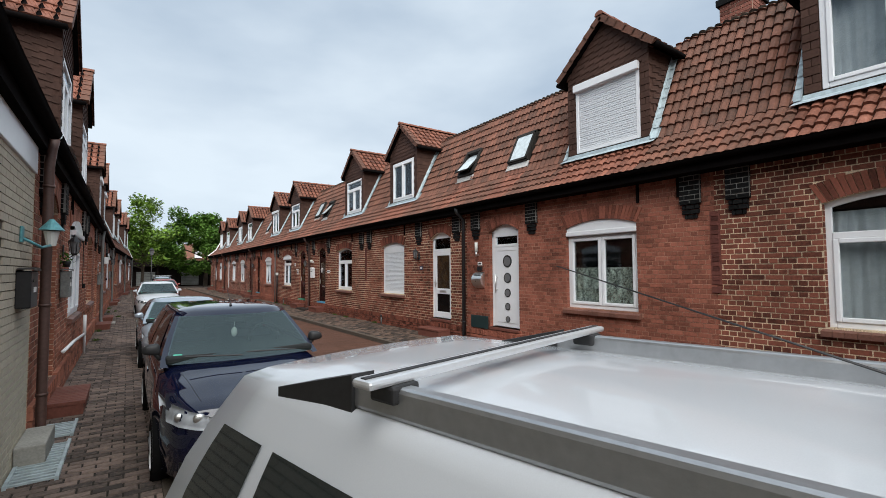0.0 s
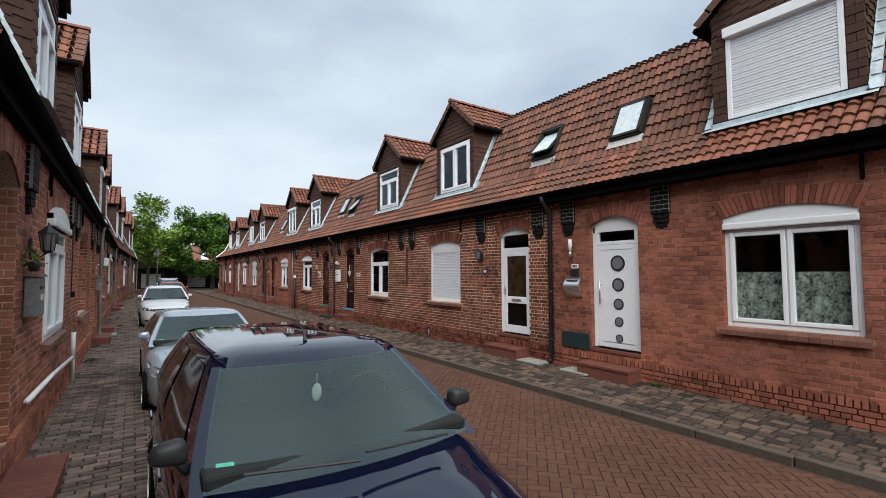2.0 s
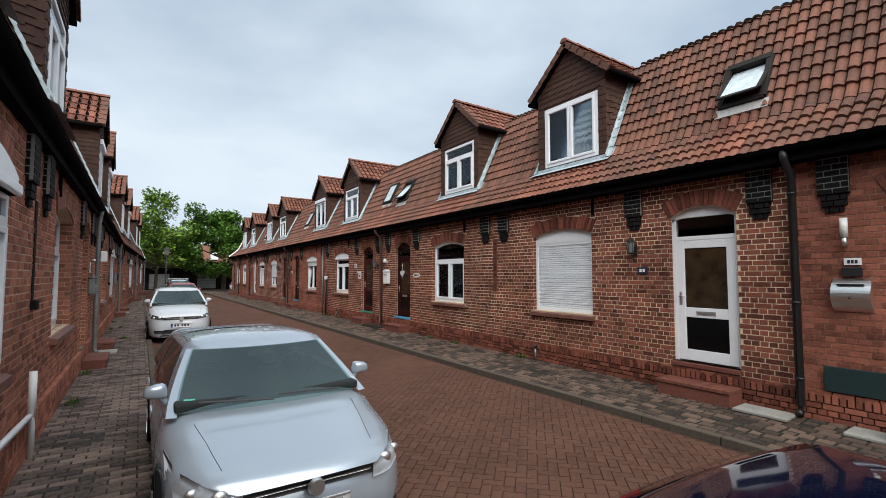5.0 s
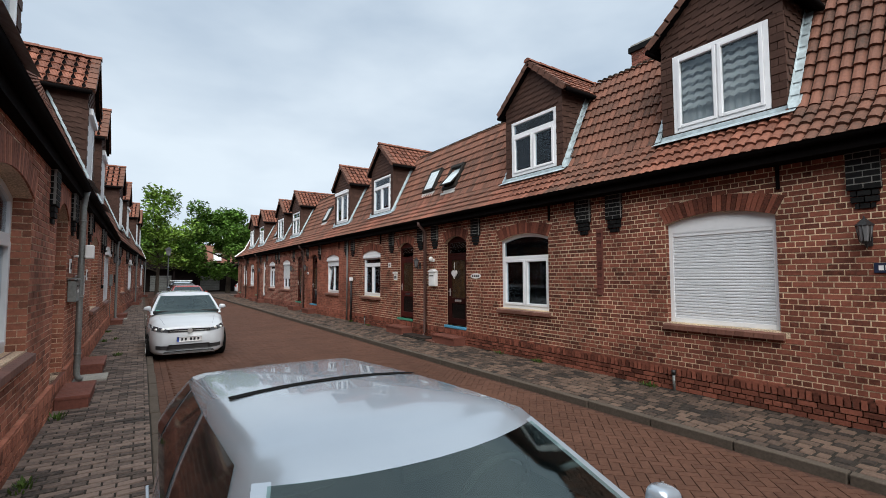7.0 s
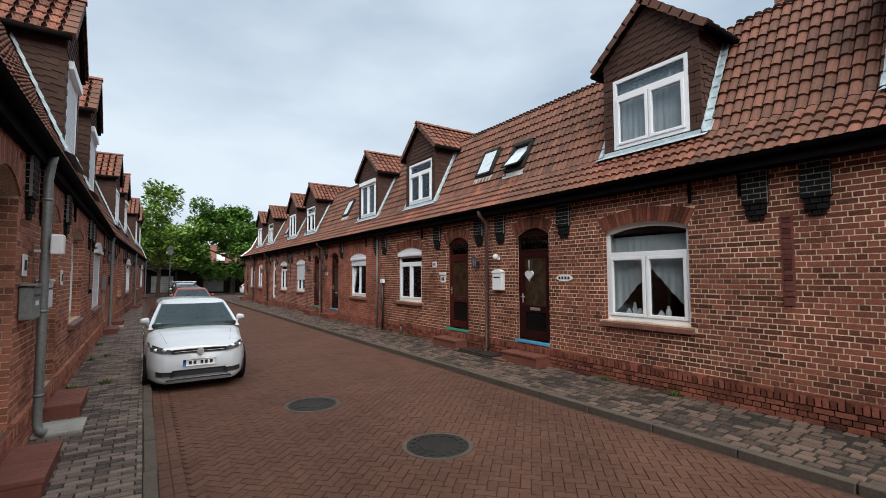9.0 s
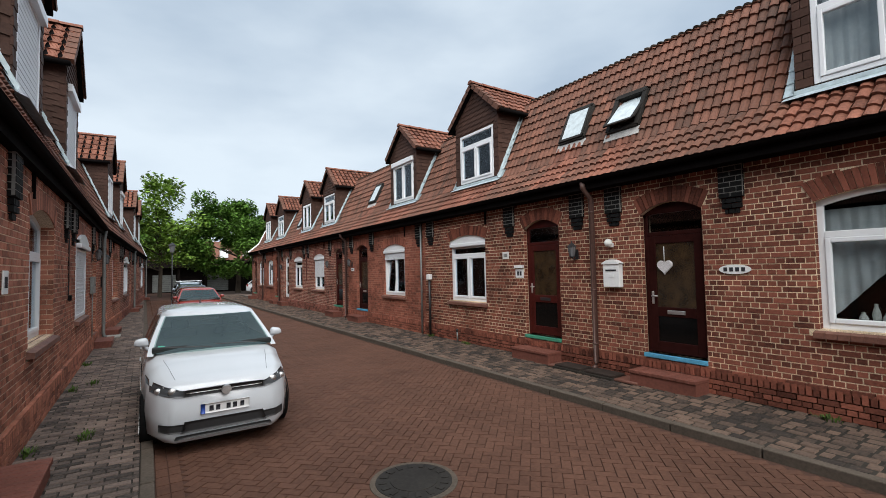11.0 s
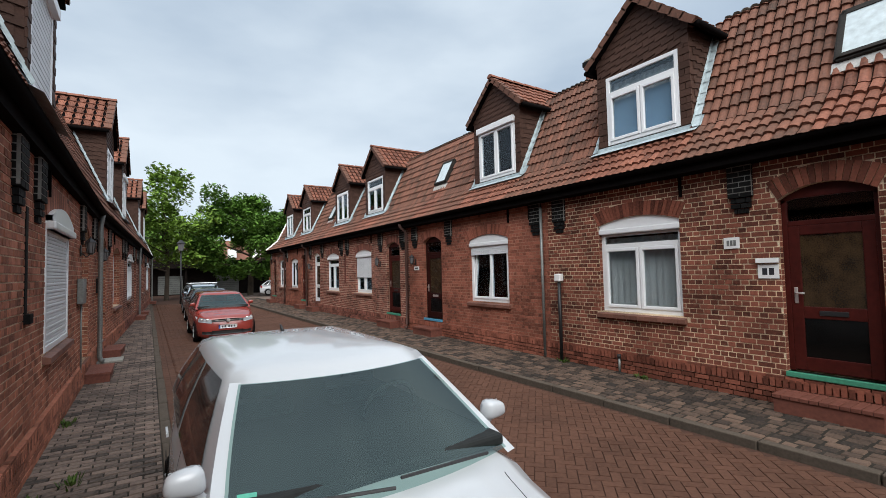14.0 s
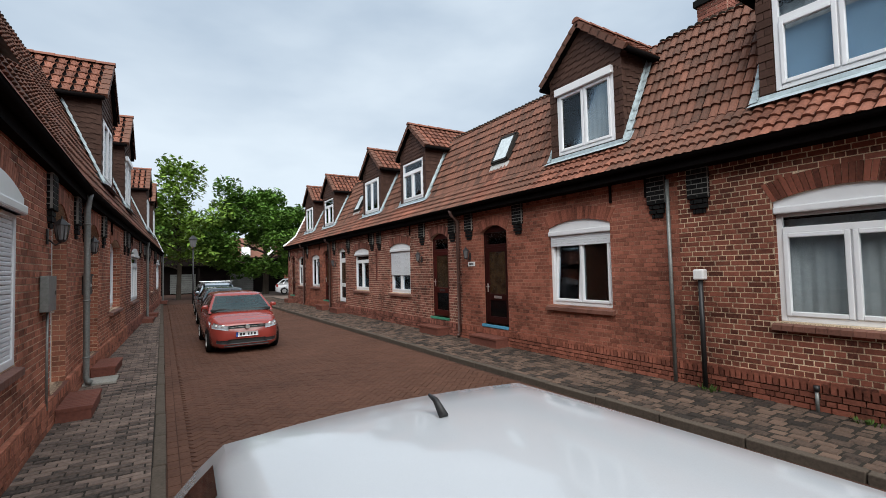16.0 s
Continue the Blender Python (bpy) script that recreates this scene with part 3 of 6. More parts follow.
M_AMBER = material("amber_glass", (0.034, 0.020, 0.009), 0.2, vary=0.41, grain=60, stain=5, hard=0.5, bump=0.2)


def corbel_part(row, c, top, parent, height=0.78):
    """Short black brick pilaster under the eave with a stepped foot."""
    rows = []
    z = top - height
    n = 0
    while z < top - 0.02:
        e = 0.165 if z > top - height + 0.16 else (0.1 if n < 1 else 0.135)
        dd = 0.075 if e == 0.165 else (0.035 if n < 1 else 0.055)
        cuts = (-e, 0, e) if n % 2 else (-e, -e / 2, e / 2, e)
        for a, b in zip(cuts, cuts[1:]):
            rows.append(wall_slab(row.face + row.out * dd, row.face, c + a + 0.004, c + b - 0.004, z, z + 0.067))
        z += 0.078
        n += 1
    v, f = slabs(rows)
    ob = row.box("corbel", 0.0, 0.068, c - 0.16, c + 0.16, top - height + 0.25, top, M_CORBEL_JOINT, parent, "black brick corbel under the eave", 0)
    tagged(mesh_object("corbel_bricks", v, f, M_CORBEL, ob, "black glazed bricks"), kind="stuff")
    return ob


def gutter_part(row, y0, y1, parent, z):
    """Half-round gutter with board behind it."""
    d = row.over
    v, f = [], []
    k = 8
    for y in (y0, y1):
        for i in range(k + 1):
            a = math.pi * i / k
            v.append(row.p(d + 0.075 * math.cos(a), y, z - 0.075 * math.sin(a)))
        for i in range(k + 1):
            a = math.pi * i / k
            v.append(row.p(d + 0.066 * math.cos(a), y, z - 0.066 * math.sin(a)))
    m = 2 * (k + 1)
    for i in range(k):
        f.append((i, i + 1, m + i + 1, m + i))
        f.append((k + 1 + i, k + 2 + i, m + k + 2 + i, m + k + 1 + i))
    f.append((0, k + 1, m + k + 1, m))
    f.append((k, 2 * k + 1, m + 2 * k + 1, m + k))
    g = mesh_object("gutter", v, f, M_GUTTER, parent, "black half-round gutter", True)
    row.box("soffit_board", -0.05, d - 0.05, y0, y1, z - 0.19, z + 0.02, M_GUTTER, parent, "dark eaves board", 0)
    return g


def shingle_field(row, yc, z0, z1, halfw, d, parent, name="front_cladding"):
    """Scalloped shingles on a dormer front; halfw(z) gives the half width at a height."""
    v, f = [], []
    z, n = z0, 0
    while z < z1:
        w = 0.24
        y = -1.3 + (0.12 if n % 2 else 0)
        while y < 1.3:
            h = halfw(z + 0.05)
            a, b = max(y, -h), min(y + w, h)
            if b - a > 0.03:
                o = len(v)
                t = min(z + 0.17, z1 + 0.04)
                for dd in (0.022, 0.0):
                    v += [row.p(d + dd, yc + a, z + (0.05 if a == y else 0.0)), row.p(d + dd, yc + b, z), row.p(d + dd * 0.2, yc + b, t), row.p(d + dd * 0.2, yc + a, t)]
                f += [(o, o + 1, o + 2, o + 3), (o, o + 4, o + 5, o + 1), (o + 1, o + 5, o + 6, o + 2), (o + 3, o + 7, o + 4, o)]
            y += w
        z += 0.125
        n += 1
    return tagged(mesh_object(name, v, f, M_SHINGLE, parent, "brown scalloped shingle cladding"), kind="stuff")


def dormer_unit(row, yc, parent, kind, zs, d0=-0.5):
    """A gabled dormer: clad body, window, lead apron, tiled roof. zs: base, window foot, window head, eave, apex."""
    base, wf, wh, ev, ap = zs
    dorm = new("dormer")
    dorm.parent = parent
    hb, hg = 0.95, 1.13
    back_low, back = -1.75, -3.1
    bm = bmesh.new()
    ww = 0.75
    row.add(bm, d0, d0 - 0.1, yc - hb, yc - ww, base, ev)
    row.add(bm, d0, d0 - 0.1, yc + ww, yc + hb, base, ev)
    row.add(bm, d0, d0 - 0.1, yc - ww, yc + ww, base, wf)
    row.add(bm, d0, d0 - 0.1, yc - ww, yc + ww, wh, ev)
    part("front_wall", bm, M_SHINGLE, dorm)
    for s in (-1, 1):
        a = yc + s * hb
        v = [row.p(d0 - 0.1, a, base), row.p(d0 - 0.1, a, ev), row.p(back_low, a, ev), row.p(d0 - 0.1, a - s * 0.08, base), row.p(d0 - 0.1, a - s * 0.08, ev), row.p(back_low, a - s * 0.08, ev)]
        mesh_object("cheek", v, [(0, 1, 2), (3, 5, 4), (0, 3, 4, 1), (1, 4, 5, 2), (0, 2, 5, 3)], M_SHINGLE, dorm, "brown clad dormer cheek")
        # rows of shingles on the cheek
        v, f = [], []
        z, n = base, 0
        while z < ev - 0.02:
            reach = d0 + (back_low - d0) * (z - base) / (ev - base)
            x = d0 - (0.1 if n % 2 else 0.0)
            while x > reach - 0.1:
                o = len(v)
                x2 = max(x - 0.2, reach - 0.1)
                t = min(z + 0.16, ev)
                v += [row.p(x, a + s * 0.02, z), row.p(x2, a + s * 0.02, z + 0.04), row.p(x2, a + s * 0.004, t), row.p(x, a + s * 0.004, t)]
                v += [row.p(x, a, z), row.p(x2, a, z + 0.04)]
                f += [(o, o + 1, o + 2, o + 3), (o, o + 4, o + 5, o + 1)]
                x -= 0.2
            z += 0.125
            n += 1
        tagged(mesh_object("cheek_cladding", v, f, M_SHINGLE, dorm), kind="stuff")
    # stepped lead flashing where the cheeks meet the tiles
    lean = -0.502 if row is RIGHT else -0.4286
    for s in (-1, 1):
        v, f = [], []
        z = base + 0.02
        while z < ev - 0.25:
            z1 = z + 0.235
            o = len(v)
            for zz, up in ((z, 0.095), (z1, 0.078)):
                dd = d0 + lean * (zz - base) + up * 0.9
                hh = zz + up * 0.42
                for yy, dz in ((yc + s * (hb + 0.024), 0.07), (yc + s * (hb + 0.03), 0.0), (yc + s * (hb + 0.135), -0.006)):
                    v.append(row.p(dd + dz * 0.3, yy, hh + dz))
            f += [(o, o + 1, o + 4, o + 3), (o + 1, o + 2, o + 5, o + 4)]
            z += 0.215
        tagged(mesh_object("side_flashing", v, f, M_LEAD, dorm, "stepped pale lead flashing"), kind="stuff")
    # gable
    g = [(yc - hb - 0.06, ev - 0.02), (yc + hb + 0.06, ev - 0.02), (yc, ap - 0.06)]
    v = [row.p(d0, y, z) for y, z in g] + [row.p(d0 - 0.1, y, z) for y, z in g]
    mesh_object("gable", v, [(0, 1, 2), (3, 5, 4), (0, 3, 4, 1), (1, 4, 5, 2), (2, 5, 3, 0)], M_SHINGLE, dorm)

    def hw(z):
        if z < ev:
            return hb if not (wf - 0.12 < z < wh + 0.02) else 0.0
        return max(0.0, (hb + 0.06) * (ap - 0.06 - z) / (ap - 0.06 - ev) - 0.04)
    shingle_field(row, yc, wh + 0.03, ap - 0.12, hw, d0 + 0.002, dorm)
    for s in (-1, 1):
        bm = bmesh.new()
        zz, n = base + 0.02, 0
        while zz < wh + 0.02:
            y0, y1 = yc + s * 0.765, yc + s * (hb + 0.012)
            for a, b in ((y0, y1),) if n % 2 else ((y0, y0 + (y1 - y0) * 0.48), (y0 + (y1 - y0) * 0.52, y1)):
                row.add(bm, d0 - 0.01, d0 + (0.026 if n % 2 else 0.018), a, b, zz, min(zz + 0.118, wh + 0.03), 0.004)
            zz, n = zz + 0.125, n + 1
        tagged(part("corner_cladding", bm, M_SHINGLE, dorm, "brown shingles beside the window"), kind="stuff")
    # roof: two tiled slopes
    slope = (ap - ev) / hg
    for s in (-1, 1):
        v, f = [], []
        cnt, rows_n = 13, 5
        span = (-back + d0 + 0.14)
        w = span / cnt
        ln = math.hypot(hg, ap - ev)
        nz, ny = hg / ln, s * (ap - ev) / ln
        for r in range(rows_n):
            t0, t1 = r / rows_n, min(1.0, (r + 1.18) / rows_n)
            for k in range(cnt):
                o = len(v)
                for t, up in ((t0, 0.05), (t1, 0.02), (t0, 0.02)):
                    for u, hgt in PROFILE:
                        dd = d0 + 0.14 - (k + u) * w
                        hh = hgt + up if t != t0 or up > 0.03 else hgt
                        v.append(row.p(dd, yc + s * hg * (1 - t) + ny * hh, ev - 0.03 + (ap - ev) * t + nz * hh))
                for i in range(4):
                    f.append((o + i, o + i + 1, o + 6 + i, o + 5 + i))
                    f.append((o + i, o + 10 + i, o + 11 + i, o + i + 1))
        tagged(mesh_object("roof_tiles", v, f, M_TILE_DORMER, dorm, "red clay pantiles"), kind="stuff")
        # board under the slope, fascia along the eave
        b0, b1 = d0 + 0.1, back
        v = [row.p(b0, yc + s * hg, ev - 0.03), row.p(b1, yc + s * hg, ev - 0.03), row.p(b1, yc, ap - 0.03), row.p(b0, yc, ap - 0.03)]
        v += [(p[0], p[1], p[2] - 0.07) for p in v]
        mesh_object("roof_board", v, [(0, 1, 2, 3), (7, 6, 5, 4), (0, 4, 5, 1), (2, 6, 7, 3), (0, 3, 7, 4), (1, 5, 6, 2)], M_GUTTER, dorm)
        tube("side_gutter", [row.p(d0 + 0.1, yc + s * (hg + 0.035), ev - 0.07), row.p(back_low - 0.1, yc + s * (hg + 0.035), ev - 0.07)], 0.055, M_GUTTER, dorm, "black dormer gutter")
        # verge tiles down the gable edge
        for i in range(6):
            t0, t1 = i / 6, (i + 1.12) / 6
            bm = bmesh.new()
            pts = []
            for t, up in ((t0, 0.075), (min(1, t1), 0.055)):
                for dd, lo in ((d0 + 0.16, -0.13), (d0 + 0.16, 0), (d0 - 0.03, 0)):
                    pts.append(bm.verts.new(row.p(dd, yc + s * hg * (1 - t) + ny * (up + lo), ev - 0.03 + (ap - ev) * t + nz * (up + lo))))
            bm.faces.new((pts[0], pts[1], pts[4], pts[3]))
            bm.faces.new((pts[1], pts[2], pts[5], pts[4]))
            bm.faces.new((pts[0], pts[2], pts[1]))
            part("verge_tile", bm, M_TILE, dorm)
    k = 7
    for i in range(k):
        a, b = d0 + 0.18 - i * 0.42, d0 + 0.18 - (i + 1.08) * 0.42
        v, f = [], []
        for dd, r in ((a, 0.095), (b, 0.08)):
            for j in range(7):
                an = math.pi * j / 6
                v.append(row.p(dd, yc + r * 1.1 * math.cos(an), ap + 0.0 + r * math.sin(an)))
        for j in range(6):
            f.append((j, j + 1, 8 + j, 7 + j))
        f.append((0, 1, 2, 3, 4, 5, 6))
        mesh_object("ridge_tile", v, f, M_TILE_DORMER, dorm)
    # lead apron and side flashings
    v = [row.p(d0 + 0.02, yc - hb - 0.1, wf - 0.02), row.p(d0 + 0.02, yc + hb + 0.1, wf - 0.02), row.p(d0 + 0.03, yc + hb + 0.12, base + 0.06), row.p(d0 + 0.03, yc - hb - 0.12, base + 0.06), row.p(d0 + 0.2, yc + hb + 0.14, base - 0.03), row.p(d0 + 0.2, yc - hb - 0.14, base - 0.03)]
    mesh_object("lead_apron", v, [(0, 1, 2, 3), (3, 2, 4, 5)], M_LEAD, dorm, "grey lead apron flashing")
    for s in (-1, 1):
        a = yc + s * (hb + 0.02)
        v = []
        for q in range(6):
            t = q / 5
            dd, zz = d0 + (back_low - d0) * t, base + (ev - base) * t
            v += [row.p(dd + 0.04, a, zz + 0.12), row.p(dd + 0.05, a + s * 0.01, zz + 0.06), row.p(dd + 0.05, a + s * 0.14, zz + 0.06)]
        f = []
        for q in range(5):
            o = q * 3
            f += [(o, o + 1, o + 4, o + 3), (o + 1, o + 2, o + 5, o + 4)]
        mesh_object("side_flashing", v, f, M_LEAD, dorm)
    # window
    wkind = {"plain": "plain", "shutter": "shutter", "transom": "transom", "film": "transom", "box": "plain", "blind": "plain"}[kind]
    w = window_unit(row, yc, ww, wf, wh, 0.0, wkind, dorm, d0 - 0.02, arched=False)
    w.name = "dormer_window"
    if kind == "blind":       # scalloped pale blind in front of the curtain
        for j in range(6):
            v, f, n = [], [], 36
            z0 = wf + 0.42 + 0.15 * j
            for i in range(n + 1):
                yy = yc - ww + 0.1 + (2 * ww - 0.2) * i / n
                up = 0.022 * math.sin(i * 1.4)
                v += [row.p(d0 - 0.085, yy, z0 + up), row.p(d0 - 0.085, yy, z0 + 0.085 + up), row.p(d0 - 0.095, yy, z0 + up), row.p(d0 - 0.095, yy, z0 + 0.085 + up)]
            for i in range(n):
                a = 4 * i
                f += [(a, a + 4, a + 5, a + 1), (a + 1, a + 5, a + 7, a + 3), (a, a + 2, a + 6, a + 4)]
            mesh_object("blind_band", v, f, M_SHUTTER, dorm, "wavy white blind band")
    if kind == "film":
        row.box("blue_blind", d0 - 0.1, d0 - 0.09, yc - ww + 0.08, yc + ww - 0.08, wf + 0.05, wf + 0.9, M_FILM, dorm, "pale blue window blind", 0)
    if kind in ("box", "shutter"):
        row.box("shutter_box", d0 - 0.02, d0 + 0.1, yc - ww - 0.01, yc + ww + 0.01, wh - 0.06, wh + 0.1, M_PVC, dorm, "white shutter box")
    # near-black sheet behind the dormer window; its colour stands for the room's shade
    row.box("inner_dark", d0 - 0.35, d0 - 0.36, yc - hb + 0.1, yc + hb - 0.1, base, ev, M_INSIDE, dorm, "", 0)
    return dorm


def skylight_unit(row, yc, zc, line_d, parent, tilt, w=0.66, h=0.86, openby=0.0):
    """Roof window on the steep slope; openby lifts its sash at the foot."""
    sk = new("skylight")
    sk.parent = parent
    t = Vector((math.cos(tilt), math.sin(tilt)))          # up the slope, in (inwards, up)

    def P(u, y, o):
        d = line_d - u * t.x + o * math.sin(tilt)
        z = zc + u * t.y + o * math.cos(tilt)
        return row.p(d, yc + y, z)

    def bar(bm, u0, u1, y0, y1, o0, o1):
        vs = [bm.verts.new(P(u, y, o)) for o in (o0, o1) for u, y in ((u0, y0), (u0, y1), (u1, y1), (u1, y0))]
        for fc in ((0, 1, 2, 3), (7, 6, 5, 4), (0, 4, 5, 1), (1, 5, 6, 2), (2, 6, 7, 3), (3, 7, 4, 0)):
            bm.faces.new([vs[i] for i in fc])
    a, b, k = h / 2, w / 2, 0.06
    bm = bmesh.new()
    bar(bm, -a, a, -b - 0.03, -b + k, 0.0, 0.11)
    bar(bm, -a, a, b - k, b + 0.03, 0.0, 0.11)
    bar(bm, a - k, a + 0.04, -b, b, 0.0, 0.12)
    bar(bm, -a - 0.03, -a + k, -b, b, 0.0, 0.1)
    part("outer_frame", bm, M_IRON, sk, "dark metal skylight frame")

    def Q(u, y, o):
        ang = openby
        uu, oo = u * math.cos(ang), 0.1 - u * math.sin(ang)
        return P(uu, y, oo + o)
    bm = bmesh.new()
    for u0, u1, y0, y1 in ((-a, a, -b, -b + k), (-a, a, b - k, b), (a - k, a, -b, b), (-a, -a + k, -b, b)):
        vs = [bm.verts.new(Q(u, y, o)) for o in (0.0, 0.035) for u, y in ((u0, y0), (u0, y1), (u1, y1), (u1, y0))]
        for fc in ((0, 1, 2, 3), (7, 6, 5, 4), (0, 4, 5, 1), (1, 5, 6, 2), (2, 6, 7, 3), (3, 7, 4, 0)):
            bm.faces.new([vs[i] for i in fc])
    sash = part("sash", bm, M_IRON, sk, "dark skylight sash")
    mesh_object("pane", [Q(u, y, 0.02) for u, y in ((-a + k, -b + k), (-a + k, b - k), (a - k, b - k), (a - k, -b + k))], [(0, 1, 2, 3)], M_SKYPANE, sash)
    bm = bmesh.new()
    bar(bm, -a - 0.2, -a - 0.02, -b - 0.06, b + 0.06, 0.02, 0.05)
    part("lead_skirt", bm, M_PALE_LEAD, sk, "pale lead skirt below the skylight")
    return sk


M_SKYPANE = material("skylight_glass", (0.55, 0.62, 0.64), 0.08, vary=0.15, stain=8, grain=12, bump=0.0)
M_PALE_LEAD = material("pale_lead", (0.45, 0.44, 0.42), 0.6, vary=0.25)


def steps_unit(row, c, half, z0, parent, wide=0.1):
    """A red-tiled door step on the pavement."""
    st = thing("door_steps", "worn red brick step before a front door", "steps", "door steps")
    for i, (d1, zt) in enumerate(((0.44, z0 * 0.5 + 0.02),)):
        lo = -0.01
        b = row.box("step", 0.056, d1, c - half - wide * (i + 0.4), c + half + wide * (i + 0.4), lo, zt - 0.05, M_STEP, st, "", 0.006)
        rows = []
        k = int((2 * half + 0.2) / 0.105)
        y0, y1 = c - half - wide * (i + 0.4) - 0.01, c + half + wide * (i + 0.4) + 0.01
        bm = bmesh.new()
        for q in range(k):
            row.add(bm, 0.056, d1 + 0.02, y0 + (y1 - y0) * (q + 0.03) / k, y0 + (y1 - y0) * (q + 0.97) / k, zt - 0.05, zt, 0.006)
        tagged(part("tread_tiles", bm, M_STEP, st, "row of red tread tiles"), kind="stuff")
    return st

P_R, PIPE_R = 12.60, 11.74
HALF = P_R / 2


def row_house(row, yp, s, length, door_c, win_c, tone, win_kind, door_kind, dormer_kind, dormer_shift, zs, skylights=(), corbels=(), end_wall=None, label="", door_half=0.52, win_half=0.8, door_z=0.47, roof_line=None, d0=-0.5):
    """One house of a row between its downpipe line yp and the next party line, with all its parts."""
    ya, yb = sorted((yp, yp + s * length))
    house = thing("row_house", label, "house", "houses of the brick row")
    dc, wc = yp + s * door_c, yp + s * win_c
    top = row.eave - 0.06
    ops = [(dc, door_half, door_z, row.door_spring, row.door_rise), (wc, win_half, row.sill, row.spring, row.rise)]
    wall_part(row, ya, yb, top, ops, MORTARS[tone], house)
    v, f = slabs(brick_rows(row, ya, yb, top, ops))
    tagged(mesh_object("brickwork", v, f, BRICKS[tone], house, "weathered red brick in cross bond"), kind="stuff")
    window_unit(row, wc, win_half, row.sill, row.spring, row.rise, win_kind, house, -0.11 if row is RIGHT else (-0.02 if "box" in win_kind else -0.2))
    sill_part(row, wc, win_half, row.sill, house)
    door_unit(row, dc, door_half, door_z, row.door_spring, row.door_rise, door_kind, house)
    row.box("threshold", -0.12, 0.05, dc - door_half, dc + door_half, door_z - 0.07, door_z, {"brown": M_GREEN, "black": M_BLUE}.get(door_kind, M_STEP) if row is RIGHT else M_STEP, house)
    for c in corbels:
        corbel_part(row, yp + s * c, top - 0.04, house)
    for yy in (wc - 0.85, ya + 0.55):
        row.box("eave_bracket", 0.0, 0.045, yy - 0.02, yy + 0.02, row.eave - 0.5, row.eave - 0.17, M_GUTTER, house, "short black bracket under the eave", 0.004)
    gutter_part(row, ya, yb, house, row.eave + 0.02)
    yd = wc + dormer_shift
    sky_spots = [(yp + s * c, z) for c, z, o in skylights]

    def skip(y, z):
        if abs(y - yd) < 0.98 and z > zs[0] - 0.02:
            return True
        return any(abs(y - c) < 0.36 and abs(z - zz) < 0.42 for c, zz in sky_spots)
    knee, brk, ridge = roof_line
    def washed(y, z):
        """Tiles below lead and zinc stay clean and bright."""
        return (abs(y - yd) < 1.05 and z < zs[0]) or any(abs(y - c) < 0.34 and z < zz - 0.4 for c, zz in sky_spots)
    line = [(row.over - 0.06, row.eave), knee, brk]
    v, f = tile_rows(row, line, ya, yb, lambda y, z: skip(y, z) or washed(y, z))
    tagged(mesh_object("roof_tiles", v, f, M_TILE, house, "weathered clay pantiles"), kind="stuff")
    v, f = tile_rows(row, line, ya, yb, lambda y, z: skip(y, z) or not washed(y, z))
    tagged(mesh_object("washed_roof_tiles", v, f, M_TILE_DORMER, house, "brighter rain-washed pantiles"), kind="stuff")
    v, f = tile_rows(row, [brk, ridge], ya, yb, lambda y, z: abs(y - yd) < 1.0 and z < zs[4] - 0.1, course=0.36)
    tagged(mesh_object("upper_roof_tiles", v, f, M_TILE_TOP, house, "mossy dark pantiles"), kind="stuff")
    # roof deck and the back of the house
    pts = [(row.over - 0.06, row.eave - 0.03), (knee[0], knee[1] - 0.03), (brk[0], brk[1] - 0.03), (ridge[0], ridge[1] - 0.03), (2 * ridge[0] + 0.3, row.eave)]
    v = [row.p(d, y, z) for y in (ya, yb) for d, z in pts] + [row.p(d, y, z - 0.1) for y in (ya, yb) for d, z in pts]
    f = [(i, i + 1, 6 + i, 5 + i) for i in range(4)] + [(10 + i, 15 + i, 16 + i, 11 + i) for i in range(4)] + [(i, 10 + i, 11 + i, i + 1) for i in range(4)] + [(5 + i, 6 + i, 16 + i, 15 + i) for i in range(4)] + [(0, 5, 15, 10), (4, 14, 19, 9)]
    mesh_object("roof", v, f, M_TILE_TOP, house)
    bk = 2 * ridge[0] + 0.3
    row.box("back_wall", bk, bk + 0.3, ya, yb, -0.2, row.eave, BRICKS["deep"], house, "", 0)
    # rooms behind the windows: near-black shells with the indoor gloom put into the colour
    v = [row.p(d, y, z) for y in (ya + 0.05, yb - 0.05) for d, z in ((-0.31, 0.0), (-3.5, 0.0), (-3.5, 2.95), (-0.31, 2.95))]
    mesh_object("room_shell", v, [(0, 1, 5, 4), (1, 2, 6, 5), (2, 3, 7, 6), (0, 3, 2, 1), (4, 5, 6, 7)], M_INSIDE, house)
    dormer_unit(row, yd, house, dormer_kind, zs, d0)
    tilt = math.atan2(brk[1] - knee[1], knee[0] - brk[0])
    for c, z, o in skylights:
        d = knee[0] + (brk[0] - knee[0]) * (z - knee[1]) / (brk[1] - knee[1])
        skylight_unit(row, yp + s * c, z, d, house, tilt, openby=o)
    if end_wall is not None:
        a = end_wall
        v = [row.p(d, a + q, z) for q in (-0.15, 0.15) for d, z in ((0.0, -0.2), (0.0, row.eave), knee, brk, ridge, (2 * ridge[0] + 0.3, row.eave), (2 * ridge[0] + 0.3, -0.2))]
        f = [(0, 1, 2, 3, 4, 5, 6), (13, 12, 11, 10, 9, 8, 7)] + [(i, (i + 1) % 7, 7 + (i + 1) % 7, 7 + i) for i in range(7)]
        mesh_object("gable_wall", v, f, BRICKS[tone], house)
        bm = bmesh.new()
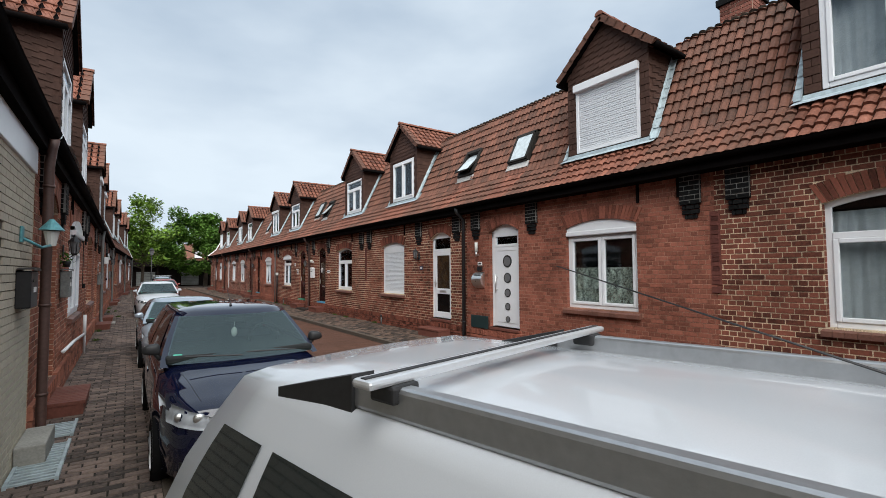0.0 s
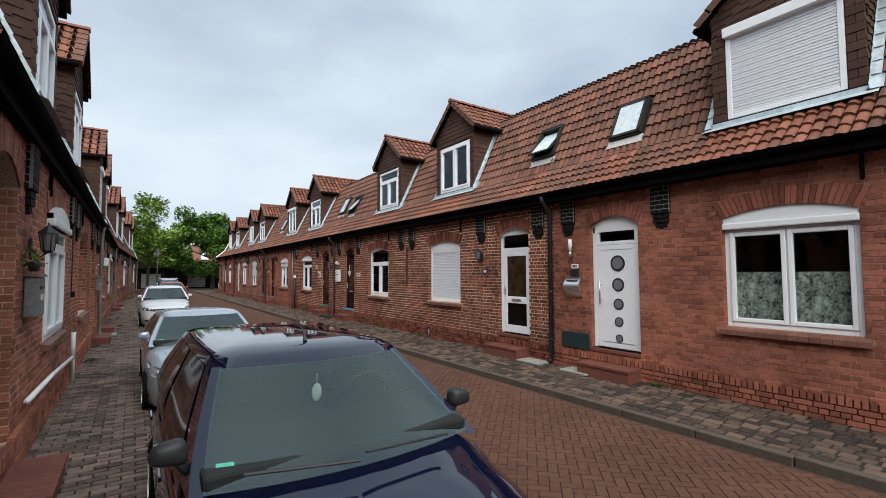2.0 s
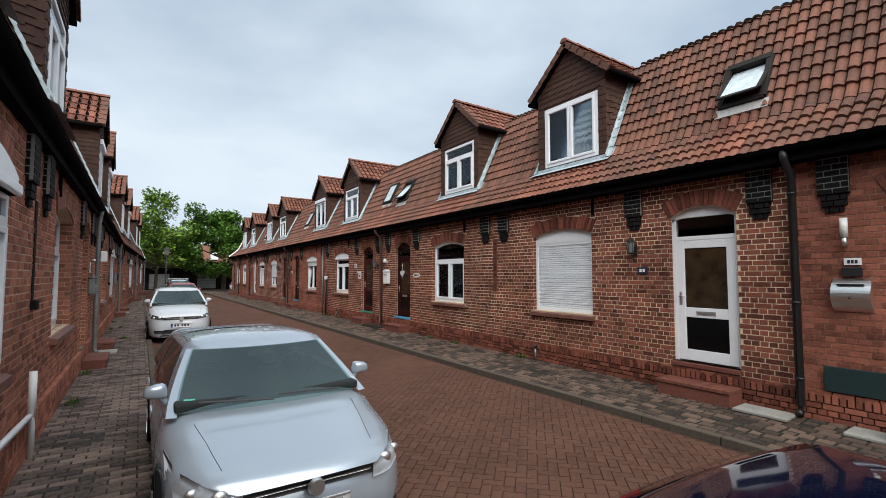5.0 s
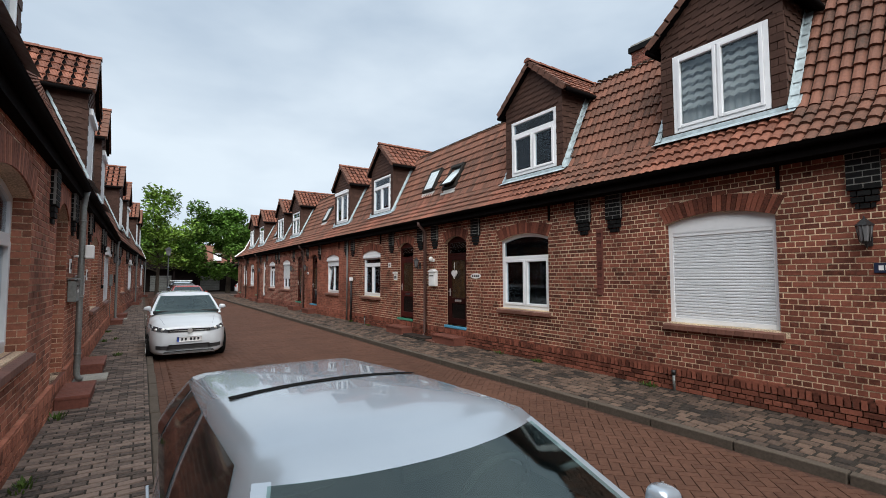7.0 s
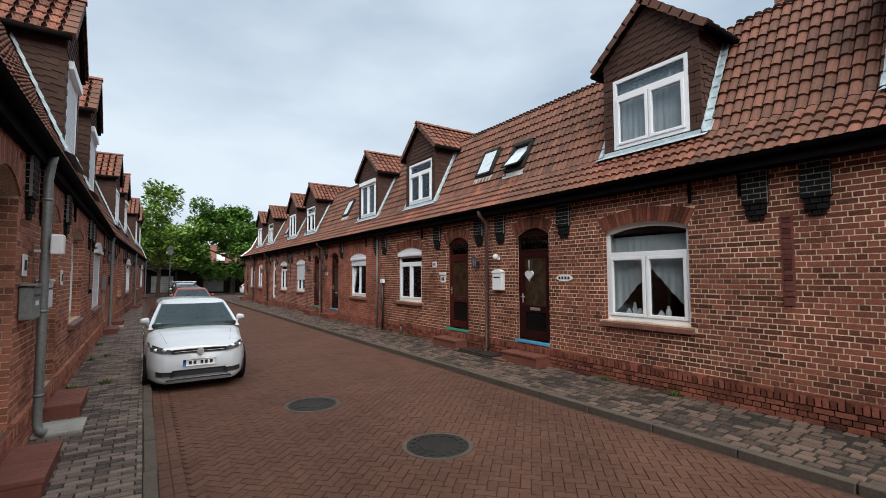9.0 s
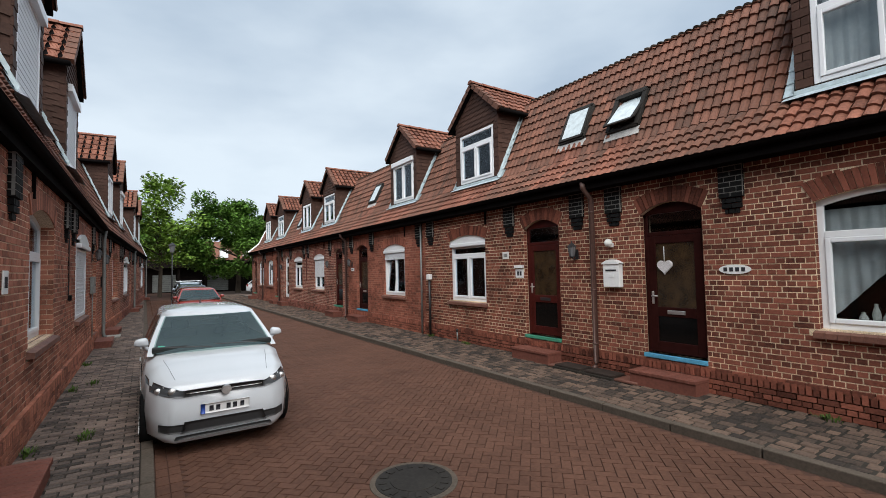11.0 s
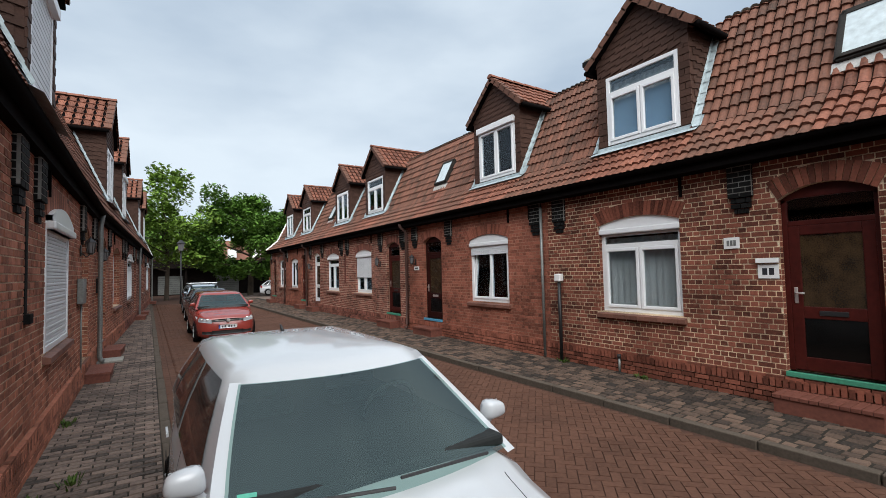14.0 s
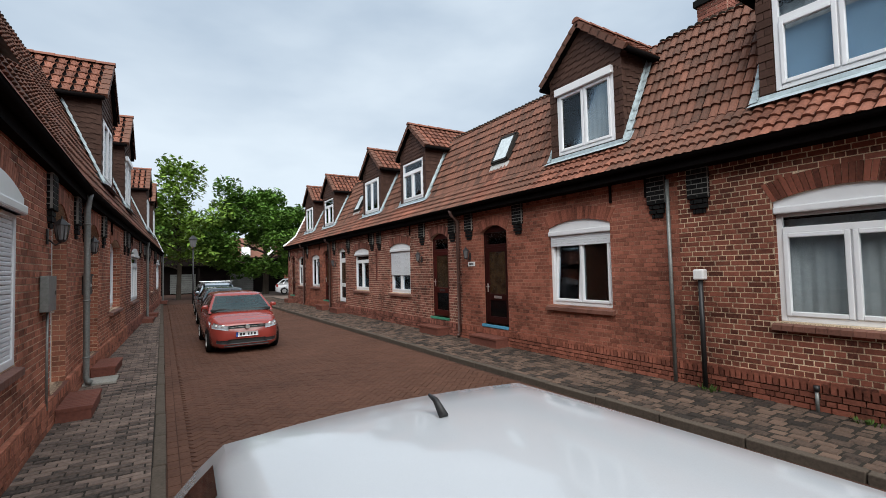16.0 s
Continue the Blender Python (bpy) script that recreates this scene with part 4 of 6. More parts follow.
        for (da, za), (db, zb) in zip(((row.over - 0.06, row.eave), knee, brk), (knee, brk, ridge)):
            add_tube(bm, [row.p(da, a, za + 0.06), row.p(db, a, zb + 0.06)], 0.09, 6)
        part("verge", bm, M_PVC, house, "white verge board on the end gable")
    return house


ROOF_R = ((-0.5, 4.25), (-1.62, 6.48), (-4.2, 7.45))
ZS_R = (4.25, 4.40, 5.80, 6.12, 7.12)
# pipe index, side, tone, window, door, dormer, skylights
HOUSES_R = [
    (-1, 1, "red", "fanlong", "brown", "plain", ()),
    (0, -1, "painted", "cafebox", "porthole", "shutter", ((1.35, 5.0, 0.0),)),
    (0, 1, "red", "shutter", "white", "blind", ((0.88, 5.05, 0.32),)),
    (1, -1, "red", "fan", "black", "transom", ((0.22, 5.0, 0.3),)),
    (1, 1, "red", "box", "brown", "film", ((1.08, 5.1, 0.0),)),
    (2, -1, "painted", "boxed", "black", "box", ((0.95, 5.15, 0.0),)),
    (2, 1, "deep", "half", "brown", "transom", ()),
    (3, -1, "deep", "box", "white", "plain", ((1.7, 5.1, 0.0),)),
    (3, 1, "painted", "plain", "brown", "transom", ()),
    (4, -1, "deep", "fanlong", "brown", "plain", ()),
]
# downpipe lines; the last two pairs of houses are narrower
PIPES_R = {k: PIPE_R + P_R * k for k in (-1, 0, 1, 2)} | {3: 48.35, 4: 57.4}
# length, door, window, dormer shift, corbels where a house differs from the rest
ODD_R = {
    (0, 1): (HALF, 1.27, 4.17, 0.11, (0.42, 2.42, 5.95)),
    (2, 1): (5.93, 1.22, 3.9, -0.2, (0.42, 2.2, 5.6)),
    (3, -1): (5.48, 1.42, 3.88, -0.1, (0.42, 2.4, 5.1)),
    (3, 1): (4.8, 0.85, 2.9, -1.0, (0.42, 4.4)),
    (4, -1): (4.25, 1.1, 3.3, -0.1, (0.3, 3.95)),
}
LABELS_R = {
    "framed": "red brick row house with a white-framed brown door",
    "porthole": "painted brick row house with a white porthole door", "white": "red brick row house with a white glazed door",
    "black": "red brick row house with a black-brown front door", "brown": "red brick row house with a dark brown door",
}
for k, s, tone, wk, dk, mk, sky in HOUSES_R:
    yp = PIPES_R[k]
    ln, dc, wc, shift, corb = ODD_R.get((k, s), (HALF, 1.45, 4.17, 0.11, (0.42, 2.42, 5.95)))
    row_house(RIGHT, yp, s, ln, dc, wc, tone, wk, dk, mk, shift, ZS_R, sky, corb, yp if (k, s) == (4, -1) else None, LABELS_R[dk], roof_line=ROOF_R)
    steps_unit(RIGHT, yp + s * dc, 0.5, 0.42, None)

P_L, PIPE_L = 13.85, 8.95
ROOF_L = ((-0.2, 4.2), (-1.25, 6.65), (-3.8, 7.65))
ZS_L = (4.2, 4.38, 5.95, 6.4, 7.6)
HOUSES_L = [
    (0, 1, "warm", "box", "brown", "transom"),
    (1, -1, "warm", "fanlong", "brown", "transom"),
    (1, 1, "warm", "fanlong", "framed", "shutter"),
    (2, -1, "warm", "boxshutter", "framed", "shutter"),
    (2, 1, "warm", "plain", "brown", "plain"),
    (3, -1, "deep", "box", "brown", "box"),
    (3, 1, "deep", "plain", "brown", "plain"),
    (4, -1, "deep", "box", "brown", "plain"),
]
BEND_Y = PIPE_L + 2 * P_L
BEND = Matrix.Translation((XL, BEND_Y, 0)) @ Matrix.Rotation(radians(-2.4), 4, "Z") @ Matrix.Translation((-XL, -BEND_Y, 0))


def bent(ob):
    """Beyond the third downpipe the row turns slightly into the street."""
    ob.matrix_world = BEND @ ob.matrix_world
    return ob


for k, s, tone, wk, dk, mk in HOUSES_L:
    yp = PIPE_L + P_L * k
    dc, wc = {(2, -1): (1.75, 5.0), (1, 1): (1.4, 4.4), (0, 1): (1.5, 4.75)}.get((k, s), (1.4, 4.6))
    house = row_house(LEFT, yp, s, P_L / 2, dc, wc, tone, wk, dk, mk, 0.0, ZS_L, (), (0.42, 2.5, 6.45), PIPE_L + P_L * 4 if (k, s) == (4, -1) else None, LABELS_R[dk], door_half=0.58, win_half=0.92, door_z=0.36, roof_line=ROOF_L, d0=-0.2)
    steps = steps_unit(LEFT, yp + s * dc, 0.5, 0.32, None)
    if yp + s > BEND_Y:
        bent(house)
        bent(steps)

# cream-clad house beside the camera's start
house = thing("row_house", "cream brick-clad row house with a white eaves board", "house", "houses of the brick row")
ops = [(6.6, 0.55, 0.3, 2.35, 0.02)]
wall_part(LEFT, -7.0, PIPE_L - 0.16, 3.28, ops, M_CREAM_JOINT, house)
rows = []
z = 0.0
n = 0
while z < 2.94:
    y = -7.0 - (0.15 if n % 2 else 0)
    while y < PIPE_L - 0.16:
        a, b = max(y, -7.0), min(y + 0.29, PIPE_L - 0.16)
        if b - a > 0.03 and not (z > 0.25 and z < 2.36 and b > 6.05 and a < 7.15):
            rows.append(wall_slab(LEFT.face + 0.016, LEFT.face, a, b, z, z + 0.068))
        y += 0.30
    z += 0.075
    n += 1
v, f = slabs(rows)
tagged(mesh_object("brickwork", v, f, M_CREAM, house, "cream split-brick cladding"), kind="stuff")
LEFT.box("eaves_board", 0.0, 0.04, -7.0, PIPE_L - 0.16, 2.98, 3.28, M_PVC, house, "white eaves board")
LEFT.box("recess", -0.9, -0.85, 6.0, 7.2, 0.0, 2.4, M_CREAM, house)
gutter_part(LEFT, -7.0, PIPE_L - 0.1, house, LEFT.eave + 0.02)
v, f = tile_rows(LEFT, [(0.1, LEFT.eave), *ROOF_L[:2]], -7.0, PIPE_L, lambda y, z: abs(y - 4.0) < 0.98 and z > ZS_L[0])
tagged(mesh_object("roof_tiles", v, f, M_TILE, house), kind="stuff")
pts = [(0.1, LEFT.eave - 0.03), *[(d, z - 0.03) for d, z in ROOF_L], (-8.0, LEFT.eave)]
v = [LEFT.p(d, y, z) for y in (-7.0, PIPE_L) for d, z in pts]
mesh_object("roof", v, [(i, i + 1, 6 + i, 5 + i) for i in range(4)], M_TILE_TOP, house)
LEFT.box("back_wall", -8.0, -7.7, -7.0, PIPE_L, -0.2, LEFT.eave, BRICKS["deep"], house, "", 0)
dormer_unit(LEFT, 4.0, house, "plain", ZS_L, -0.2)

# downpipes


def downpipe(row, y, mat, label, eave, foot=0.05, r=0.05):
    pipe = thing("downpipe", label, "downpipe", "downpipes")
    tube("pipe", [row.p(row.over, y, eave - 0.03), row.p(row.over - 0.02, y, eave - 0.14), row.p(0.12, y, eave - 0.33), row.p(0.12, y, foot + 0.12), row.p(0.14, y, foot + 0.04), row.p(0.2, y, foot)], r, mat, pipe)
    for z in (0.5, 1.5, eave - 0.6):
        tube("bracket", [row.p(0.12, y, z), row.p(0.12, y, z + 0.03)], r + 0.009, mat, pipe)
    return pipe


for k, yp in [*[(k, PIPES_R[k]) for k in range(-1, 4)], (4, 53.15)]:
    downpipe(RIGHT, yp, M_BLACK if k == 0 else M_PIPE_BROWN, "black metal downpipe on a brick wall" if k == 0 else "brown metal downpipe on a brick wall", RIGHT.eave)
for k in range(0, 5):
    pipe = downpipe(LEFT, PIPE_L + P_L * k, M_PIPE_BROWN if k == 0 else M_PIPE_GREY, "brown downpipe beside a doorway" if k == 0 else "dull grey zinc downpipe on a brick wall", LEFT.eave)
    if k > 2:
        bent(pipe)
half_pipe = thing("downpipe", "thin zinc rain pipe beside a dark standpipe", "downpipe", "downpipes")
gy = PIPE_R + 1.5 * P_R
tube("pipe", [RIGHT.p(0.09, gy + 0.12, 3.3), RIGHT.p(0.09, gy + 0.12, 0.02)], 0.03, M_PIPE_GREY, half_pipe)
tube("lower_pipe", [RIGHT.p(0.09, gy - 0.35, 1.72), RIGHT.p(0.09, gy - 0.35, 0.02)], 0.035, M_BLACK, half_pipe, "black standpipe")
RIGHT.box("cap_box", 0.03, 0.16, gy - 0.43, gy - 0.27, 1.66, 1.82, M_WHITE, half_pipe, "small white cap box", 0.02)

# ---------------------------------------------------------------- ground
def sheet(name, x0, x1, y0, y1, z, mat, label):
    ob = mesh_object(name, [(x0, y0, z), (x1, y0, z), (x1, y1, z), (x0, y1, z)], [(0, 1, 2, 3)], mat)
    return tagged(ob, label, "ground", kind="structure")


Y0, Y1 = -7.0, 64.0
KL0, KL1, KR0, KR1 = 0.03, 0.15, 5.49, 5.61       # kerbs
GUT = 0.42
sheet("ground", -1500, 1500, -1500, 1500, ROAD_Z - 0.10, M_GROUND, "plain earth and paving reaching the horizon")
road = sheet("road", KL1 - 0.05, KR0 + 0.05, Y0, 90, ROAD_Z - 0.012, M_ROAD_JOINT, "red-brown clinker road in herringbone bond")
pave_l = sheet("pavement_left", XL - 0.3, KL0 + 0.02, Y0, Y1, -0.012, M_JOINT, "narrow dark brick pavement along the houses")
pave_r = sheet("pavement_right", KR1 - 0.02, XR + 0.3, Y0, Y1, -0.012, M_JOINT, "worn cobbled pavement along the houses")


def kerb(name, x0, x1, label):
    k = thing(name, label, "kerb", kind="structure")
    me = None
    y = Y0
    n = 0
    while y < Y1:
        if me is None:
            bm = bmesh.new()
            add_box(bm, x0, x1, 0.004, 0.99, ROAD_Z - 0.1, 0.003, 0.012)
            ob = part("kerbstone", bm, M_KERB, k)
            me = ob.data
            ob.location.y = y
        else:
            ob = new("kerbstone", me)
            ob.parent = k
            ob.location = (rng.uniform(-0.006, 0.006), y, rng.uniform(-0.006, 0.004))
        y += 1.0
    return k


kerb("kerb_left", KL0, KL1, "grey concrete kerbstones, mossy at the joints")
kerb("kerb_right", KR0, KR1, "grey stone kerb of the cobbled pavement")


def ground_slab(x0, x1, y0, y1, z, h, ins=0.006, warp=0.0):
    """One stone lying on the ground, its top slightly smaller than its foot."""
    t = [rng.uniform(-warp, warp) for _ in range(4)]
    return [(x0 + ins, y0 + ins, z + t[0]), (x1 - ins, y0 + ins, z + t[1]), (x1 - ins, y1 - ins, z + t[2]), (x0 + ins, y1 - ins, z + t[3]), (x0, y0, z - h), (x1, y0, z - h), (x1, y1, z - h), (x0, y1, z - h)]


# left pavement: courses of dark bricks laid across the path
near, far = [], []
y, n = Y0, 0
while y < Y1:
    x = XL + 0.01 - (0.11 if n % 2 else 0.0)
    while x < KL0 - 0.02:
        a, b = max(x, XL + 0.01), min(x + 0.215, KL0 - 0.004)
        if b - a > 0.03:
            (near if 20.0 < y < 26.0 else far).append(ground_slab(a, b, y, y + 0.094, rng.uniform(-0.004, 0.004), 0.03, 0.007, 0.003))
        x += 0.222
    y += 0.105
    n += 1
v, f = slabs(far)
tagged(mesh_object("pavement_bricks", v, f, M_PAVER, pave_l, "dark worn paving bricks"), kind="stuff")
LOOSE_PAVERS = near

# right pavement: rows of squarish cobbles
rows = []
x = KR1 + 0.01
while x < XR - 0.02:
    w = rng.uniform(0.135, 0.165)
    y = Y0 + rng.uniform(0, 0.1)
    while y < Y1:
        ln = rng.uniform(0.12, 0.22)
        rows.append(ground_slab(x, min(x + w, XR - 0.005), y, y + ln, rng.uniform(-0.008, 0.006), 0.03, 0.016, 0.006))
        y += ln + 0.014
    x += w + 0.014
v, f = slabs(rows)
tagged(mesh_object("cobbles", v, f, M_COBBLE, pave_r, "uneven worn cobbles"), kind="stuff")

# road: herringbone clinkers, with a gutter strip of long bricks
rows = []
for y in np.arange(Y0, Y1, 0.222):
    rows.append(ground_slab(KL1 + 0.01, KL1 + 0.12, y, y + 0.215, ROAD_Z - 0.004, 0.02, 0.003))
    rows.append(ground_slab(KL1 + 0.125, KL1 + 0.235, y, y + 0.215, ROAD_Z - 0.002, 0.02, 0.003))
B = 0.104
c45 = math.sqrt(0.5)


def herring(u0, u1, v0, v1):
    """Herringbone bricks two by one on an integer lattice: yields (u, v, du, dv)."""
    for v_ in range(v0, v1):
        for u_ in range(u0, u1):
            r = (u_ - v_) % 4
            if r == 0:
                yield u_, v_, 2, 1
            elif r == 3:
                yield u_, v_, 1, 2


for u, w, du, dw in herring(-90, 760, -480, 620):
    cu, cw = (u + du / 2) * B, (w + dw / 2) * B
    cx, cy = (cu - cw) * c45, (cu + cw) * c45
    X, Y = cx + 2.5, cy - 7.0
    if not (KL1 + 0.30 < X < KR0 - 0.06 and 6.0 < Y < 62.0):
        continue
    hu, hw_ = du * B / 2 - 0.0025, dw * B / 2 - 0.0025
    z = ROAD_Z + rng.uniform(-0.002, 0.002)
    q = []
    for ins, zz in ((0.003, z), (0.0, z - 0.02)):
        for sa, sb in ((-1, -1), (1, -1), (1, 1), (-1, 1)):
            a, b = cu + sa * (hu - ins), cw + sb * (hw_ - ins)
            q.append(((a - b) * c45 + 2.5, (a + b) * c45 - 7.0, zz))
    rows.append(q)
v, f = slabs(rows)
tagged(mesh_object("road_clinkers", v, f, M_ROAD, road, "red-brown clinkers in herringbone bond"), kind="stuff")


def manhole(x, y, r=0.38):
    m = thing("manhole_cover", "round dark cast-iron manhole cover in the clinker road", "manhole cover", "manhole covers", at=(x, y, ROAD_Z))
    bm = bmesh.new()
    bmesh.ops.create_cone(bm, cap_ends=True, segments=40, radius1=r, radius2=r - 0.01, depth=0.02, matrix=Matrix.Translation((0, 0, 0.002)))
    part("rim", bm, M_IRON, m)
    bm = bmesh.new()
    bmesh.ops.create_cone(bm, cap_ends=True, segments=40, radius1=r + 0.05, radius2=r + 0.045, depth=0.018, matrix=Matrix.Translation((0, 0, -0.002)))
    part("collar", bm, M_KERB, m, "worn concrete collar")
    bm = bmesh.new()
    bmesh.ops.create_cone(bm, cap_ends=True, segments=40, radius1=r * 0.62, radius2=r * 0.6, depth=0.02, matrix=Matrix.Translation((0, 0, 0.008)))
    part("plug", bm, M_IRON, m, "dark ribbed centre")
    for i in range(16):
        a = 2 * math.pi * i / 16
        bm = bmesh.new()
        bmesh.ops.create_cube(bm, size=1, matrix=Matrix.Rotation(a, 4, "Z") @ Matrix.Translation((r * 0.8, 0, 0.012)) @ Matrix.Diagonal((r * 0.2, 0.05, 0.012, 1)))
        part("lug", bm, M_IRON, m)


manhole(2.25, 22.7)
manhole(2.95, 20.15)

# ---------------------------------------------------------------- parked cars


def paint(name, base, rough=0.22, metal=0.0):
    return material(name, base, rough, metal, vary=0.03, grain=300, stain=1.0, bump=0.0, coat=0.6)


P_WHITE = paint("white_car_paint", (0.55, 0.575, 0.60))
P_NAVY = paint("navy_car_paint", (0.004, 0.006, 0.022), 0.06)
P_SILVER = paint("silver_car_paint", (0.41, 0.47, 0.53), 0.25, 0.4)
P_RED = paint("orange_red_car_paint", (0.27, 0.042, 0.032), 0.25)
P_GREY = paint("grey_car_paint", (0.30, 0.33, 0.36), 0.25, 0.4)
P_DARK = paint("dark_car_paint", (0.02, 0.022, 0.025), 0.2)
M_CARGLASS = material("car_glass", (0.014, 0.019, 0.019), 0.06, vary=0.1, stain=2, grain=4, bump=0.0, spec=0.7)
M_LAMP = material("headlamp_glass", (0.34, 0.36, 0.38), 0.08, vary=0.25, grain=14, bump=0.0)
M_RIM = material("alloy_rim", (0.42, 0.43, 0.44), 0.35, 0.8, vary=0.1)
M_PLASTIC = material("black_plastic", (0.02, 0.02, 0.021), 0.55, vary=0.2)


def loft(name, sections, mat, parent, label="", cap=True, smooth=True, gap=None):
    """A skin through rings with the same number of points."""
    v = [p for s in sections for p in s]
    n = len(sections[0])
    f = []
    for i in range(len(sections) - 1):
        for k in range(n):
            a, b = i * n + k, i * n + (k + 1) % n
            if gap and gap(i, k):
                continue
            f.append((a, b, b + n, a + n))
    if cap:
        f += ([] if gap else [tuple(range(n))[::-1]]) + [tuple(range((len(sections) - 1) * n, len(sections) * n))]
    ob = mesh_object(name, v, f, mat, parent, label, smooth)
    return ob


def lerp(table, x):
    for (a, va), (b, vb) in zip(table, table[1:]):
        if x <= b:
            t = max(0.0, (x - a) / (b - a))
            t = t * t * (3 - 2 * t)
            return va + (vb - va) * t
    return table[-1][1]


def part_box(name, x0, x1, y0, y1, z0, z1, mat, parent, label="", bevel=0.01):
    bm = bmesh.new()
    add_box(bm, x0, x1, y0, y1, z0, z1, bevel)
    return part(name, bm, mat, parent, label)


M_TRIM = material("dark_cabin_trim", (0.022, 0.024, 0.024), 0.7, vary=0.2)
M_SEAT = material("dark_seat_cloth", (0.035, 0.037, 0.040), 0.9, vary=0.25)


def car(x, y, mat, label, length=3.98, width=1.68, height=1.45, estate=False, rack=False, fin=True, antenna=False, band=False, pendant=False, rod=False, sticker=False, lamps=None, yaw=0.0, tail=0.33, drop=0.0):
    """A parked car; its nose points to smaller y. The origin is on the road under its middle."""
    c = thing("car", label, "car", "parked cars", at=(x, y, ROAD_Z))
    c.rotation_euler.z = radians(yaw)
    L, W, H = length, width / 2, height
    # lower body: rings across, from nose to tail
    nose_z = [(0, 0.47 * H), (0.05, 0.53 * H), (0.16, 0.60 * H), (0.24, 0.655 * H), (0.30, 0.66 * H), (0.8, 0.67 * H), (0.93, 0.66 * H), (1.0, 0.55 * H)]
    plan = [(0, 0.70), (0.03, 0.84), (0.1, 0.95), (0.25, 1.0), (0.75, 1.0), (0.93, 0.95), (1.0, 0.83)]
    floor_z = [(0, 0.17), (0.1, 0.14), (0.9, 0.15), (1.0, 0.24)]
    rings = []
    for i in range(33):
        t = i / 32
        w, zt, zb = W * lerp(plan, t), lerp(nose_z, t), lerp(floor_z, t)
        yy = -L / 2 + L * t
        ring = []
        for k, (u, q) in enumerate(((-0.86, 0.0), (-0.97, 0.12), (-1.0, 0.45), (-0.985, 0.72), (-0.93, 0.93), (-0.80, 1.0), (-0.4, 1.035), (0, 1.045), (0.4, 1.035), (0.80, 1.0), (0.93, 0.93), (0.985, 0.72), (1.0, 0.45), (0.97, 0.12), (0.86, 0.0))):
            bow = -0.10 * (1 - abs(u) ** 2) * (1 - min(1, t / 0.12)) + 0.06 * (1 - abs(u) ** 2) * max(0, (t - 0.9) / 0.1)
            ring.append((w * u, yy + bow, zb + (zt - zb) * q))
        rings.append(ring)
    body = loft("body", rings, mat, c)
    shell = BVHTree.FromPolygons([vt.co for vt in body.data.vertices], [tuple(p.vertices) for p in body.data.polygons])

    def panel(name, corners, m, lab="", off=0.008, nu=10, nv=4):
        """A fitted panel on the nose; corners are (x, z), round from the lower inner one."""
        v, f = [], []
        for back in (0.0, 0.03):
            for j in range(nv + 1):
                for i in range(nu + 1):
                    a, b = i / nu, j / nv
                    x, z = ((corners[0][e] * (1 - a) + corners[1][e] * a) * (1 - b) + (corners[3][e] * (1 - a) + corners[2][e] * a) * b for e in (0, 1))
                    hit = shell.ray_cast(Vector((x, -L, z)), Vector((0, 1, 0)))[0]
                    v.append((x, (hit.y if hit else -L / 2 + 0.1) - off + back, z))
        w, o = nu + 1, (nu + 1) * (nv + 1)
        for j in range(nv):
            for i in range(nu):
                a = j * w + i
                f.append((a, a + 1, a + w + 1, a + w))
        rim = [i for i in range(nu)] + [j * w + nu for j in range(nv)] + [nv * w + nu - i for i in range(nu)] + [(nv - j) * w for j in range(nv)]
        for a, b in zip(rim, rim[1:] + rim[:1]):
            f.append((a, b, b + o, a + o))
        return mesh_object(name, v, f, m, c, lab, True)

    def seam(points, way):
        """A thin dark gap between body panels, laid on the skin."""
        pts = []
        for p in points:
            hit = shell.ray_cast(Vector(p), Vector(way))[0]
            if hit:
                pts.append(hit)
        if len(pts) > 2:
            tube("panel_gap", pts, 0.0026, M_PLASTIC, c, "", 5)
    # cabin: roof with pillars, glass set into it
    y_ws0, y_ws1 = -L * 0.275, -L * 0.075          # windscreen foot and head
    y_r1, y_r0 = (L * 0.43, L * 0.485) if estate else (L * tail, L * 0.475)
    top_w, foot_w = W * 0.69, W * 0.93
    zb = 0.655 * H


    def sag(yy, q):
        """How far the roof falls towards the tail."""
        return drop * q * min(1.0, max(0.0, (yy - y_ws1) / (y_r1 - y_ws1))) ** 1.5

    levels = []
    for q in (0.0, 0.35, 0.7, 0.88, 0.97, 1.0):
        w = foot_w + (top_w - foot_w) * (q ** 1.25)
        z = zb + (H - 0.05 - zb) * q
        f0 = y_ws0 + (y_ws1 - y_ws0) * (q ** 0.92)
        b0 = y_r0 + (y_r1 - y_r0) * (q ** 1.3)
        if q == 1.0:
            w, f0, b0 = w - 0.06, f0 + 0.06, b0 - 0.05
            z = H - 0.035
        ring = []
        n = 8
        for k in range(n + 1):          # front, bowed
            u = -1 + 2 * k / n
            ring.append((w * u, f0 - 0.13 * (1 - u * u), z))
        for k in range(1, 8):
            t = k / 8
            ring.append((w * (1 + 0.035 * math.sin(math.pi * t)), f0 + (b0 - f0) * t, z))
        for k in range(n + 1):
            u = 1 - 2 * k / n
            ring.append((w * u, b0 + 0.07 * (1 - u * u), z))
        for k in range(1, 8):
            t = 1 - k / 8
            ring.append((-w * (1 + 0.035 * math.sin(math.pi * t)), f0 + (b0 - f0) * t, z))
        ring = [(p[0], p[1], p[2] - sag(p[1], q)) for p in ring]
        levels.append((ring, w, f0, b0, z))
    # roof crown
    ring, w, f0, b0, z = levels[-1]
    rings = [lv[0] for lv in levels]
    cx = [sum(p[i] for p in ring) / len(ring) for i in (0, 1)]
